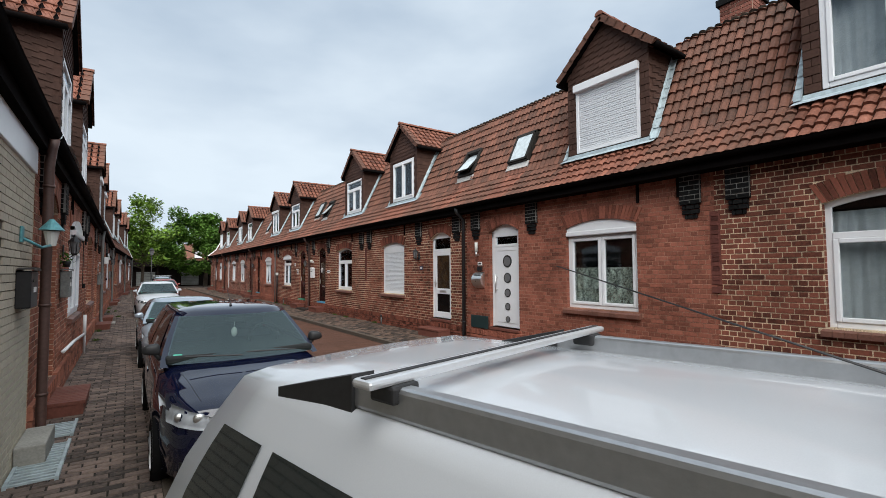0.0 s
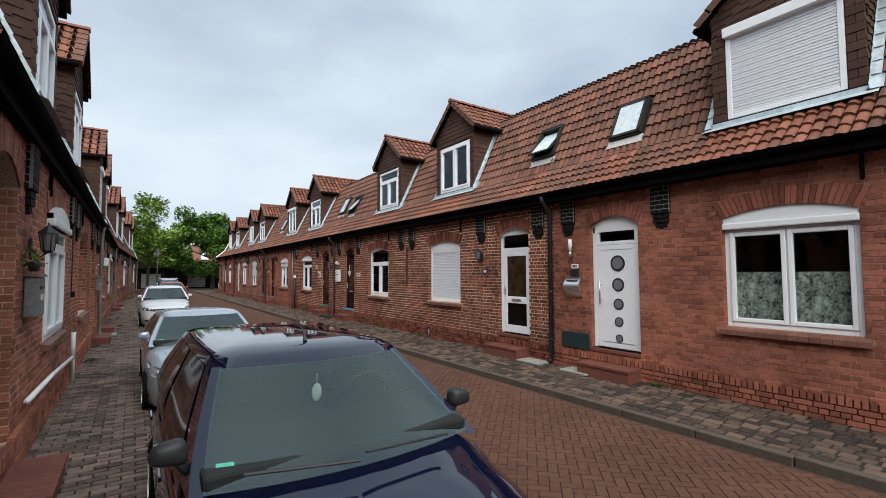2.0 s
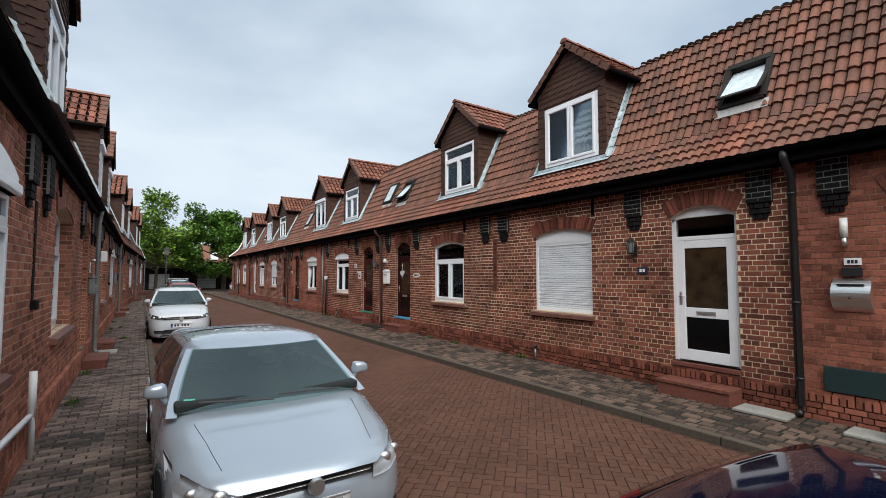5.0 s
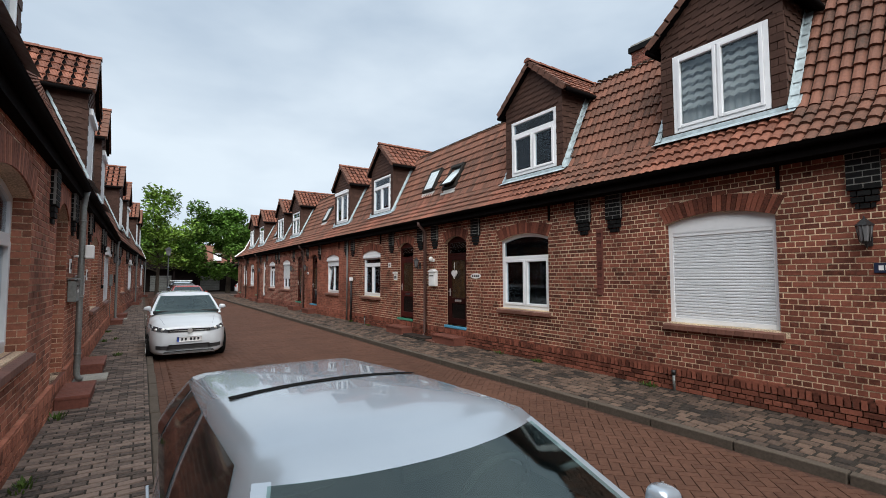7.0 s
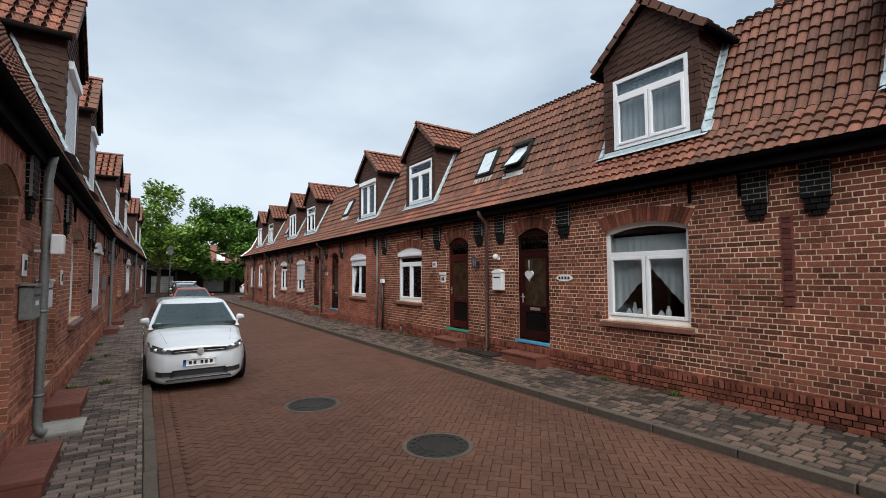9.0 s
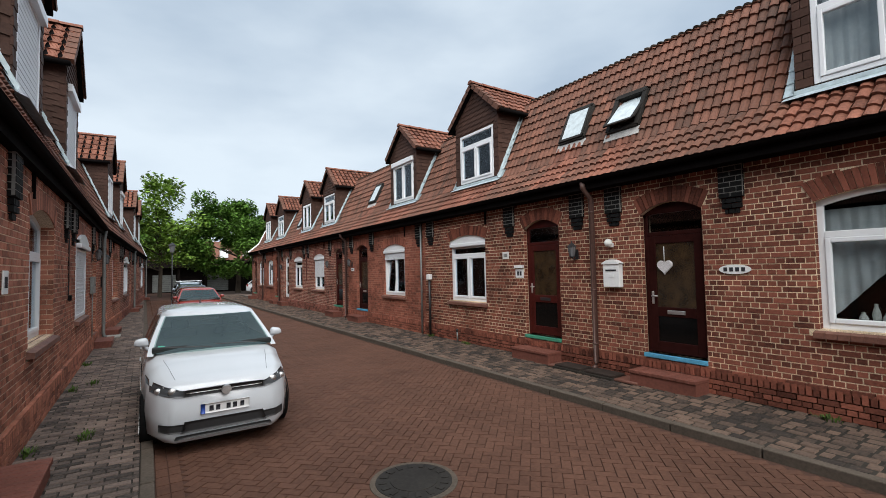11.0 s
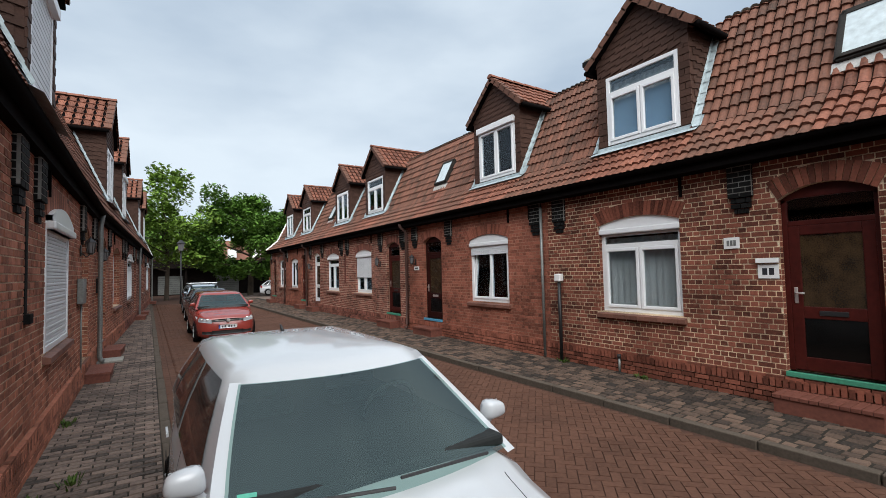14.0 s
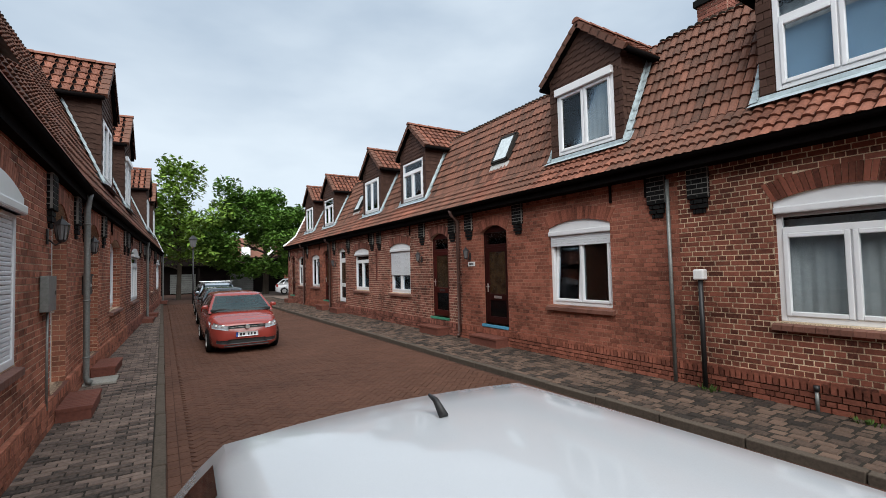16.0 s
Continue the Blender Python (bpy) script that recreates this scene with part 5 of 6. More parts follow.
    for shrink, dz in ((0.75, 0.018), (0.45, 0.03), (0.12, 0.035)):
        rings.append([(cx[0] + (p[0] - cx[0]) * shrink, cx[1] + (p[1] - cx[1]) * shrink, z + dz - sag(cx[1] + (p[1] - cx[1]) * shrink, 1.0)) for p in ring])
    loft("cabin", rings, mat, c, gap=lambda i, k: i < 3 and k < 8)

    def on_side(q):
        w = foot_w + (top_w - foot_w) * (q ** 1.25)
        return w, zb + (H - 0.05 - zb) * q, y_ws0 + (y_ws1 - y_ws0) * (q ** 0.92), y_r0 + (y_r1 - y_r0) * (q ** 1.3)
    # windscreen and rear window, just proud of the cabin skin
    for name, front in (("windscreen", True), ("rear_window", False)):
        v, f, n, m = [], [], 10, 6
        for j in range(m + 1):
            q = 0.03 + 0.85 * j / m
            w, z, fy, by = on_side(q)
            for k in range(n + 1):
                u = (-1 + 2 * k / n) * 0.93
                if front:
                    v.append((w * u, fy - 0.13 * (1 - u * u) - 0.012, z + 0.006))
                else:
                    v.append((w * u, by + 0.07 * (1 - u * u) + 0.012, z + 0.006 - sag(by, q)))
        for j in range(m):
            for k in range(n):
                a = j * (n + 1) + k
                f.append((a, a + 1, a + n + 2, a + n + 1))
        glass = mesh_object(name, v, f, M_GLASS_CAR if front else M_CARGLASS, c, "tinted greenish glass", True)
        if front:
            glass.visible_shadow = False
    # windscreen pillars
    for s in (-1, 1):
        v, f, m = [], [], 6
        for j in range(m + 1):
            w, z, fy, by = on_side(0.9 * j / m)
            for u in (0.91, 0.955, 1.0):
                v.append((s * w * u, fy - 0.13 * (1 - u * u) - 0.004, z))
        for j in range(m):
            for k in range(2):
                a = j * 3 + k
                f.append((a, a + 1, a + 4, a + 3))
        mesh_object("windscreen_pillar", v, f, mat, c, "", True)
    # inside: dark trim, seats, wheel and mirror
    zi = 0.705 * H
    inner = part_box("dashboard", -foot_w * 0.93, foot_w * 0.93, y_ws0 + 0.02, y_ws0 + 0.62, zi - 0.06, zi + 0.012, M_TRIM, c, "dark dashboard", 0.02)
    part_box("parcel_floor", -foot_w * 0.93, foot_w * 0.93, y_ws0 + 0.62, y_r0 - 0.12, zi - 0.06, zi, M_TRIM, c, "dark cabin trim", 0.0)
    for s in (-1, 1):
        bm = bmesh.new()
        add_box(bm, s * W * 0.42 - 0.23, s * W * 0.42 + 0.23, L * 0.03, L * 0.03 + 0.12, zi - 0.03, H - 0.36, 0.05)
        add_box(bm, s * W * 0.42 - 0.12, s * W * 0.42 + 0.12, L * 0.035, L * 0.035 + 0.09, H - 0.34, H - 0.2, 0.035)
        part("seat_back", bm, M_SEAT, c, "dark seat back with headrest", True)
    ring_pts = [(W * 0.42 + 0.18 * math.cos(2 * math.pi * k / 16), y_ws0 + 0.72 - 0.07 * math.sin(2 * math.pi * k / 16), zi + 0.06 + 0.17 * math.sin(2 * math.pi * k / 16)) for k in range(17)]
    tube("steering_wheel", ring_pts, 0.016, M_TRIM, c, "dark steering wheel", 6)
    part_box("inner_mirror", -0.11, 0.11, y_ws1 - 0.16, y_ws1 - 0.13, H - 0.2, H - 0.14, M_PLASTIC, c, "", 0.015)
    if pendant:
        bm = bmesh.new()
        bmesh.ops.create_icosphere(bm, subdivisions=2, radius=1, matrix=Matrix.Translation((0.0, y_ws1 - 0.15, H - 0.32)) @ Matrix.Diagonal((0.035, 0.012, 0.06, 1)))
        part("pendant", bm, M_WHITE, c, "pale air freshener under the mirror", True)
        tube("pendant_cord", [(0, y_ws1 - 0.15, H - 0.2), (0, y_ws1 - 0.15, H - 0.27)], 0.003, M_WHITE, c, "", 4)
    for s in (-1, 1):
        for t0, t1 in ((0.10, 0.46), (0.50, 0.80), (0.83, 0.95)):
            v, f, n, m = [], [], 6, 4
            for j in range(m + 1):
                q = 0.06 + (0.6 if estate else 0.82) * j / m
                w, z, fy, by = on_side(q)
                for k in range(n + 1):
                    t = t0 + (t1 - t0) * k / n
                    v.append((s * (w * (1 + 0.035 * math.sin(math.pi * t)) + 0.006), fy + (by - fy) * t, z - sag(fy + (by - fy) * t, q)))
            for j in range(m):
                for k in range(n):
                    a = j * (n + 1) + k
                    f.append((a, a + 1, a + n + 2, a + n + 1))
            mesh_object("side_window", v, f, M_CARGLASS, c, "", True)
        # mirror
        bm = bmesh.new()
        bmesh.ops.create_icosphere(bm, subdivisions=3, radius=1)
        for vt in bm.verts:
            q = [math.copysign(abs(e) ** 0.6, e) for e in vt.co]
            vt.co = (s * (W + 0.0 + 0.08 * q[0] * (1 - 0.12 * q[2])), y_ws0 + 0.27 + 0.07 * q[1], zb + 0.15 + 0.055 * q[2] * (1 - 0.2 * q[0]))
            vt.co.y = min(vt.co.y, y_ws0 + 0.285)
        add_tube(bm, [(s * (W - 0.09), y_ws0 + 0.26, zb + 0.03), (s * (W - 0.02), y_ws0 + 0.25, zb + 0.13)], 0.025, 6)
        part("wing_mirror", bm, mat if mat in (P_WHITE, P_RED, P_SILVER) else M_PLASTIC, c, "", True)
        part_box("mirror_glass", s * W - 0.06, s * W + 0.06, y_ws0 + 0.284, y_ws0 + 0.29, zb + 0.108, zb + 0.192, M_STEEL, c, "mirror glass", 0.0)
        # headlamp and tail lamp
        lo = 0.40 if lamps is None else 0.425
        lamp_glass = panel("headlamp", [(s * 0.50 * W, lo * H), (s * 0.94 * W, (lo + 0.03) * H), (s * 0.945 * W, 0.53 * H), (s * 0.50 * W, 0.468 * H)], lamps or M_LAMP, "glossy headlamp", 0.012)
        for q, r in ((0.64, 0.05), (0.80, 0.042)):
            hit = shell.ray_cast(Vector((s * q * W, -L, 0.468 * H)), Vector((0, 1, 0)))[0]
            if hit:
                bm = bmesh.new()
                bmesh.ops.create_icosphere(bm, subdivisions=2, radius=1, matrix=Matrix.Translation((hit.x, hit.y - 0.006, hit.z)) @ Matrix.Diagonal((r, 0.022, r * 0.85, 1)))
                part("bulb_reflector", bm, M_STEEL, lamp_glass, "silver lamp reflector", True)
        panel("fog_lamp_recess", [(s * 0.5 * W, 0.17 * H), (s * 0.8 * W, 0.185 * H), (s * 0.8 * W, 0.24 * H), (s * 0.5 * W, 0.23 * H)], M_PLASTIC, "black fog lamp recess", 0.012)
        seam([(s * W * (0.60 + 0.12 * k / 10), -L * 0.455 + (y_ws0 - 0.12 + L * 0.455) * k / 10, 2 * H) for k in range(11)], (0, 0, -1))
        for yy in (-L * 0.20, L * 0.075, L * 0.27):
            seam([(s * 2 * W, yy + 0.04 * math.sin(k), 0.2 + (0.62 * H - 0.2) * k / 8) for k in range(9)], (-s, 0, 0))
        seam([(s * 2 * W, -L * 0.20 + L * 0.47 * k / 8, 0.21) for k in range(9)], (-s, 0, 0))
        bm = bmesh.new()
        add_box(bm, s * W * 0.82 - 0.08, s * W * 0.82 + 0.08, L * 0.455, L * 0.49, 0.48 * H, 0.66 * H, 0.02)
        part("tail_lamp", bm, M_TAIL, c, "red tail lamp")
        for t in (0.30, 0.62):
            bm = bmesh.new()
            add_box(bm, s * (W + 0.002), s * (W + 0.02), -L / 2 + L * (t + 0.1), -L / 2 + L * (t + 0.145), 0.56 * H, 0.58 * H, 0.004)
            part("door_handle", bm, mat, c)
        for yy in (-L * 0.31, L * 0.32):
            wheel = new("wheel")
            wheel.parent = c
            wheel.location = (s * (W - 0.09), yy, 0.3)
            bm = bmesh.new()
            prof = ((0.2, 0.09), (0.27, 0.1), (0.3, 0.08), (0.305, 0.0), (0.3, -0.08), (0.27, -0.1), (0.2, -0.09))
            seg = 24
            vs = [[bm.verts.new((o, math.cos(2 * math.pi * k / seg) * r, math.sin(2 * math.pi * k / seg) * r)) for k in range(seg)] for r, o in prof]
            for a, b in zip(vs, vs[1:]):
                for k in range(seg):
                    bm.faces.new((a[k], a[(k + 1) % seg], b[(k + 1) % seg], b[k]))
            part("tyre", bm, M_RUBBER, wheel, "black tyre", True)
            bm = bmesh.new()
            bmesh.ops.create_cone(bm, cap_ends=True, segments=20, radius1=0.2, radius2=0.17, depth=0.03, matrix=Matrix.Translation((s * 0.075, 0, 0)) @ Matrix.Rotation(s * math.pi / 2, 4, "Y"))
            for k in range(5):
                a = 2 * math.pi * k / 5
                bmesh.ops.create_cube(bm, size=1, matrix=Matrix.Translation((s * 0.095, 0, 0)) @ Matrix.Rotation(a, 4, "X") @ Matrix.Translation((0, 0, 0.09)) @ Matrix.Diagonal((0.02, 0.045, 0.17, 1)))
            part("rim", bm, M_RIM, wheel, "five-spoke rim")
            # dark wheel arch
            v, f = [], []
            for k in range(13):
                a = math.pi * k / 12
                for r in (0.31, 0.355):
                    v.append((s * (W + 0.004), yy + math.cos(a) * r, 0.3 + math.sin(a) * r))
            for k in range(12):
                f.append((2 * k, 2 * k + 1, 2 * k + 3, 2 * k + 2))
            mesh_object("wheel_arch", v, f, M_PLASTIC, c)
    # front details
    panel("grille", [(-0.50 * W, 0.425 * H), (0.50 * W, 0.425 * H), (0.50 * W, 0.472 * H), (-0.50 * W, 0.472 * H)], M_PLASTIC, "black radiator grille", 0.012)
    for q in (0.448,):
        panel("grille_bar", [(-0.48 * W, q * H), (0.48 * W, q * H), (0.48 * W, (q + 0.005) * H), (-0.48 * W, (q + 0.005) * H)], M_STEEL, "thin chrome grille bar", 0.018, 10, 1)
    panel("lower_grille", [(-0.55 * W, 0.165 * H), (0.55 * W, 0.165 * H), (0.5 * W, 0.245 * H), (-0.5 * W, 0.245 * H)], M_PLASTIC, "black lower air intake", 0.012)
    panel("chin", [(-0.62 * W, 0.128 * H), (0.62 * W, 0.128 * H), (0.6 * W, 0.15 * H), (-0.6 * W, 0.15 * H)], M_PLASTIC, "black chin spoiler", 0.02, 10, 1)
    plate = panel("number_plate", [(-0.26, 0.285 * H), (0.26, 0.285 * H), (0.26, 0.285 * H + 0.11), (-0.26, 0.285 * H + 0.11)], M_WHITE, "white number plate with dark bars", 0.022)
    for xx in (-0.15, -0.08, 0.03, 0.10, 0.18):
        panel("plate_bar", [(xx - 0.022, 0.285 * H + 0.025), (xx + 0.022, 0.285 * H + 0.025), (xx + 0.022, 0.285 * H + 0.085), (xx - 0.022, 0.285 * H + 0.085)], M_INK, "", 0.026, 2, 1).parent = plate
    panel("plate_strip", [(-0.26, 0.285 * H), (-0.215, 0.285 * H), (-0.215, 0.285 * H + 0.11), (-0.26, 0.285 * H + 0.11)], M_PLATEBLUE, "", 0.026, 2, 1).parent = plate
    bm = bmesh.new()
    bmesh.ops.create_cone(bm, cap_ends=True, segments=24, radius1=0.055, radius2=0.048, depth=0.03, matrix=Matrix.Translation((0, -L / 2 - 0.12, 0.45 * H)) @ Matrix.Rotation(math.pi / 2, 4, "X"))
    part("emblem", bm, M_STEEL, c, "plain round silver emblem")
    for s in (-1, 1):
        bm = bmesh.new()
        add_tube(bm, [(s * 0.28 + 0.22, y_ws0 - 0.17 + 0.13 * (s * 0.28 + 0.22) ** 2 / (0.8 * W * W), zb + 0.075), (s * 0.28 - 0.3, y_ws0 - 0.145 + 0.13 * (s * 0.28 - 0.3) ** 2 / (0.8 * W * W), zb + 0.10)], 0.008, 6)
        part("wiper", bm, M_PLASTIC, c)
    # roof fittings
    if fin:
        bm = bmesh.new()
        add_tube(bm, [(0, b0 - 0.25, H - 0.01), (0, b0 - 0.2, H + 0.03), (0, b0 - 0.16, H + 0.038)], [0.016, 0.010, 0.005], 8)
        part("roof_aerial", bm, M_PLASTIC, c, "short black roof aerial", True)
    if antenna:
        bm = bmesh.new()
        add_tube(bm, [(0, y_ws1 + 0.1, H - 0.02), (0, y_ws1 + 0.12, H + 0.02), (0, y_ws1 + 0.36, H + 0.17)], [0.016, 0.008, 0.003], 6)
        part("roof_aerial", bm, M_PLASTIC, c, "thin black rod aerial")
    if rod:
        tube("rod_aerial", [(0.0, y_ws1 + 0.12, H - 0.02), (0.0, y_ws1 + 0.14, H + 0.03), (0.0, y_ws1 + 1.2, H + 0.36)], [0.014, 0.004, 0.002], M_PLASTIC, c, "long thin rod aerial", 6)
    if band:        # black glass strip across the rear of the roof
        v, f, n = [], [], 12
        for k in range(n + 1):
            u = -1 + 2 * k / n
            for yy in ((tail - 0.30) * L, (tail - 0.282) * L):
                v.append((u * (top_w - 0.05), yy, H - 0.012 - 0.03 * u * u + 0.016 - sag(yy, 1.0)))
        for k in range(n):
            f.append((2 * k, 2 * k + 2, 2 * k + 3, 2 * k + 1))
        mesh_object("roof_band", v, f, M_RUBBER, c, "black strip across the roof", True)
    if rack:
        for s in (-1, 1):
            x0 = s * (top_w - 0.02)
            bm = bmesh.new()
            add_box(bm, x0 - 0.03, x0 + 0.03, y_ws1 + 0.12, y_r1 - 0.66, H - 0.055, H + 0.035, 0.014)
            rail = part("roof_rail", bm, M_RIM, c, "grey flat roof rail")
            for yy, sg in ((y_ws1 + 0.12, -1), (y_r1 - 0.66, 1)):
                v = [(x0 + q * 0.042, yy - sg * 0.05, H + zz) for q in (-1, 1) for zz in (-0.07, 0.045)] + [(x0 + q * 0.05, yy + sg * 0.36, H + zz) for q in (-1, 1) for zz in (-0.09, -0.055)]
                mesh_object("rail_end", v, [(0, 1, 3, 2), (4, 6, 7, 5), (1, 5, 7, 3), (0, 4, 5, 1), (2, 3, 7, 6), (0, 2, 6, 4)], M_PLASTIC, rail, "black rail end cap")
        for yy in (y_ws1 + 0.25, y_r1 - 0.85):
            bm = bmesh.new()
            add_box(bm, -top_w - 0.1, top_w + 0.1, yy - 0.038, yy + 0.038, H + 0.04, H + 0.066, 0.01)
            bar = part("cross_bar", bm, M_ALU, c, "aluminium roof rack bar")
            bm = bmesh.new()
            add_box(bm, -top_w - 0.09, top_w + 0.09, yy - 0.01, yy + 0.01, H + 0.064, H + 0.069)
            part("bar_groove", bm, M_PLASTIC, bar, "black rubber strip")
            for s in (-1, 1):
                bm = bmesh.new()
                add_box(bm, s * (top_w - 0.02) - 0.05, s * (top_w - 0.02) + 0.05, yy - 0.05, yy + 0.05, H - 0.01, H + 0.042, 0.01)
                part("bar_foot", bm, M_PLASTIC, bar)
    # inspection sticker low on the windscreen
    if sticker:
        v = []
        for u, q in ((-0.87, 0.09), (-0.77, 0.09), (-0.77, 0.19), (-0.87, 0.19)):
            w, z, fy, by = on_side(q)
            v.append((w * u, fy - 0.13 * (1 - u * u) - 0.016, z + 0.008))
        mesh_object("windscreen_sticker", v, [(0, 1, 2, 3)], M_STICKER, c, "round green windscreen sticker")
    return c


M_ALU = material("aluminium_bar", (0.72, 0.73, 0.74), 0.35, 0.6, vary=0.05)
M_STICKER = material("green_sticker", (0.08, 0.42, 0.30), 0.5, vary=0.2)
M_DARKLAMP = material("dark_headlamp", (0.06, 0.065, 0.07), 0.08, vary=0.4, grain=12, bump=0.0)
M_TAIL = material("red_lamp_glass", (0.3, 0.02, 0.015), 0.2, vary=0.1)
M_PLATEBLUE = material("plate_blue", (0.03, 0.08, 0.35), 0.4, vary=0.05)

car(1.18, 2.37, P_WHITE, "white estate car with black roof rails and aluminium bars", 4.4, 1.84, 1.62, True, True, False, rod=True, yaw=13.0)
car(0.80, 8.50, P_NAVY, "dark navy blue hatchback parked at the kerb", 4.05, 1.70, 1.57, antenna=True, pendant=True, fin=False, sticker=True)
car(0.80, 14.43, P_SILVER, "pale silver hatchback parked at the kerb", 4.15, 1.70, 1.41, sticker=True, band=True, fin=False, tail=0.43, drop=0.10)
car(0.86, 26.70, P_WHITE, "clean white hatchback parked at the kerb", 3.9, 1.68, 1.57, sticker=True, lamps=M_DARKLAMP)
car(1.95, 41.0, P_RED, "orange-red hatchback parked at the kerb", 4.02, 1.74, 1.5)
car(2.15, 46.2, P_DARK, "dark hatchback parked behind the red one", 4.0, 1.72, 1.5)
car(2.35, 51.0, P_SILVER, "silver estate car with roof rails", 4.3, 1.75, 1.6, True, True)
car(2.55, 56.0, P_GREY, "grey hatchback parked far down the street", 4.0, 1.72, 1.5)
car(11.0, 70.0, P_WHITE, "white car parked across the far street", 4.0, 1.7, 1.45, yaw=80)

# ---------------------------------------------------------------- trees and the far end


def tree(x, y, height, spread, seed, mat, label, trunk_r=0.22, low=2.2, n_leaf=5200):
    r = random.Random(seed)
    t = thing("tree", label, "tree", "trees at the end of the street", at=(x, y, ROAD_Z - 0.1))
    bm = bmesh.new()
    add_tube(bm, [(0, 0, 0), (0.1, 0.05, height * 0.3), (-0.05, 0.1, height * 0.62)], [trunk_r, trunk_r * 0.75, trunk_r * 0.35], 10)
    tips = []
    for i in range(13):
        a, e = r.uniform(0, 6.283), r.uniform(0.15, 1.0)
        z0 = height * r.uniform(0.22, 0.6)
        ln = spread * r.uniform(0.55, 1.0)
        end = Vector((math.cos(a) * ln * math.cos(e), math.sin(a) * ln * math.cos(e), z0 + ln * math.sin(e) * 0.9))
        mid = Vector((end.x * 0.45, end.y * 0.45, z0 + (end.z - z0) * 0.6))
        add_tube(bm, [(0, 0, z0), mid, end], [trunk_r * 0.4, trunk_r * 0.22, 0.02], 6)
        tips += [end, mid * 0.4 + end * 0.6]
    part("trunk", bm, M_BARK, t, "branching grey-brown trunk")
    clumps = []
    for p in tips:
        clumps.append((p, r.uniform(0.7, 1.4)))
    while len(clumps) < (60 if n_leaf < 20000 else 110):
        a, q = r.uniform(0, 6.283), math.sqrt(r.random())
        zz = r.uniform(low, height)
        prof = math.sin(math.pi * min(0.98, max(0.06, (zz - low) / (height - low) * 0.85 + 0.12)))
        clumps.append((Vector((math.cos(a) * q * spread * prof, math.sin(a) * q * spread * prof, zz)), r.uniform(0.5, 1.25)))
    v, f = [], []
    for i in range(n_leaf):
        p, cr = clumps[i % len(clumps)]
        d = Vector((r.gauss(0, 1), r.gauss(0, 1), r.gauss(0, 0.7)))
        d = d.normalized() * cr * (r.random() ** 0.4)
        o = p + d
        nrm = Vector((r.gauss(0, 0.6), r.gauss(0, 0.6), 1)).normalized()
        s1 = nrm.cross(Vector((r.gauss(0, 1), r.gauss(0, 1), 0.1))).normalized()
        s2 = nrm.cross(s1)
        w = r.uniform(0.13, 0.27)
        k = len(v)
        v += [o - s1 * w, o - s2 * w * 0.5 + nrm * 0.03, o + s1 * w, o + s2 * w * 0.5 + nrm * 0.03]
        f.append((k, k + 1, k + 2, k + 3))
    tagged(mesh_object("crown", v, f, mat, t, "loose crown of many small leaves"), kind="stuff")
    return t


tree(1.2, 69, 11.5, 4.0, 3, M_LEAF_LIGHT, "slender light-green tree with a loose crown", 0.2, 3.6, 6000)
tree(-4.2, 66, 10.0, 4.5, 4, M_LEAF, "broad green tree behind the houses", 0.22, 2.2, 8000)
tree(8.8, 74, 9.6, 7.6, 5, M_LEAF, "broad dense green tree at the street's end", 0.3, 2.3, 42000)
tree(15.8, 76, 9.4, 5.2, 6, M_LEAF, "broad dense green tree at the street's end", 0.3, 2.2, 15000)
tree(18.5, 75, 8.8, 4.6, 7, M_LEAF, "round green tree beyond the corner house", 0.25, 2.0, 10000)
tree(1.8, 84, 9.0, 4.6, 8, M_LEAF_LIGHT, "light green tree behind the garages", 0.25, 2.0, 9000)

garage = thing("garage_block", "low dark flat-roofed timber garages across the street end", "garage")
box("wall", -8, 12, 80.2, 84, -0.2, 2.8, M_DARKWOOD, garage, "", 0.02)
box("roof_slab", -8.5, 12.5, 79.2, 84.5, 2.75, 3.65, M_DARKWOOD, garage, "dark overhanging flat roof", 0.03)
for i, xx in enumerate((-5.5, -1.8, 1.9, 4.7, 7.5)):
    bm = bmesh.new()
    for k in range(9):
        add_box(bm, xx - 1.15, xx + 1.15, 80.1, 80.22, 0.0 + k * 0.22, 0.2 + k * 0.22, 0.01)
    tagged(part("garage_door", bm, M_PIPE_GREY if i in (2, 4) else M_DARKWOOD, garage, "ribbed garage door"), kind="stuff")
for xx in (-7.2, -3.6, 0.1, 3.3, 6.1, 10.2):
    box("post", xx - 0.1, xx + 0.1, 79.4, 79.6, -0.1, 2.8, M_DARKWOOD, garage)

for i, (xx, w) in enumerate(((-9, 16), (9, 14))):
    h = thing("far_house", "distant brick house with a red tiled roof", "house", "far houses")
    box("wall", xx, xx + w, 100, 108, -0.2, 4.0, BRICKS["red"], h, "", 0.02)
    v, f = [(xx - 0.4, 99.6, 4.0), (xx + w + 0.4, 99.6, 4.0), (xx + w + 0.4, 104, 7.5), (xx - 0.4, 104, 7.5), (xx - 0.4, 108.4, 4.0), (xx + w + 0.4, 108.4, 4.0)], [(0, 1, 2, 3), (3, 2, 5, 4), (0, 3, 4), (1, 5, 2), (0, 4, 5, 1)]
    mesh_object("roof", v, f, M_TILE, h, "red tiled roof")
    for k in range(4):
        box("window", xx + 1.2 + k * w / 4, xx + 2.4 + k * w / 4, 99.7, 100.6, 4.6, 5.9, M_PVC, h, "white roof window", 0.03)

lamp = thing("street_lamp", "black old-style street lantern on a post", "street lamp", at=(1.9, 62.0, -0.1))
tube("post", [(0, 0, 0), (0, 0, 1.0), (0, 0, 3.9)], [0.09, 0.06, 0.045], M_BLACK, lamp)
bm = bmesh.new()
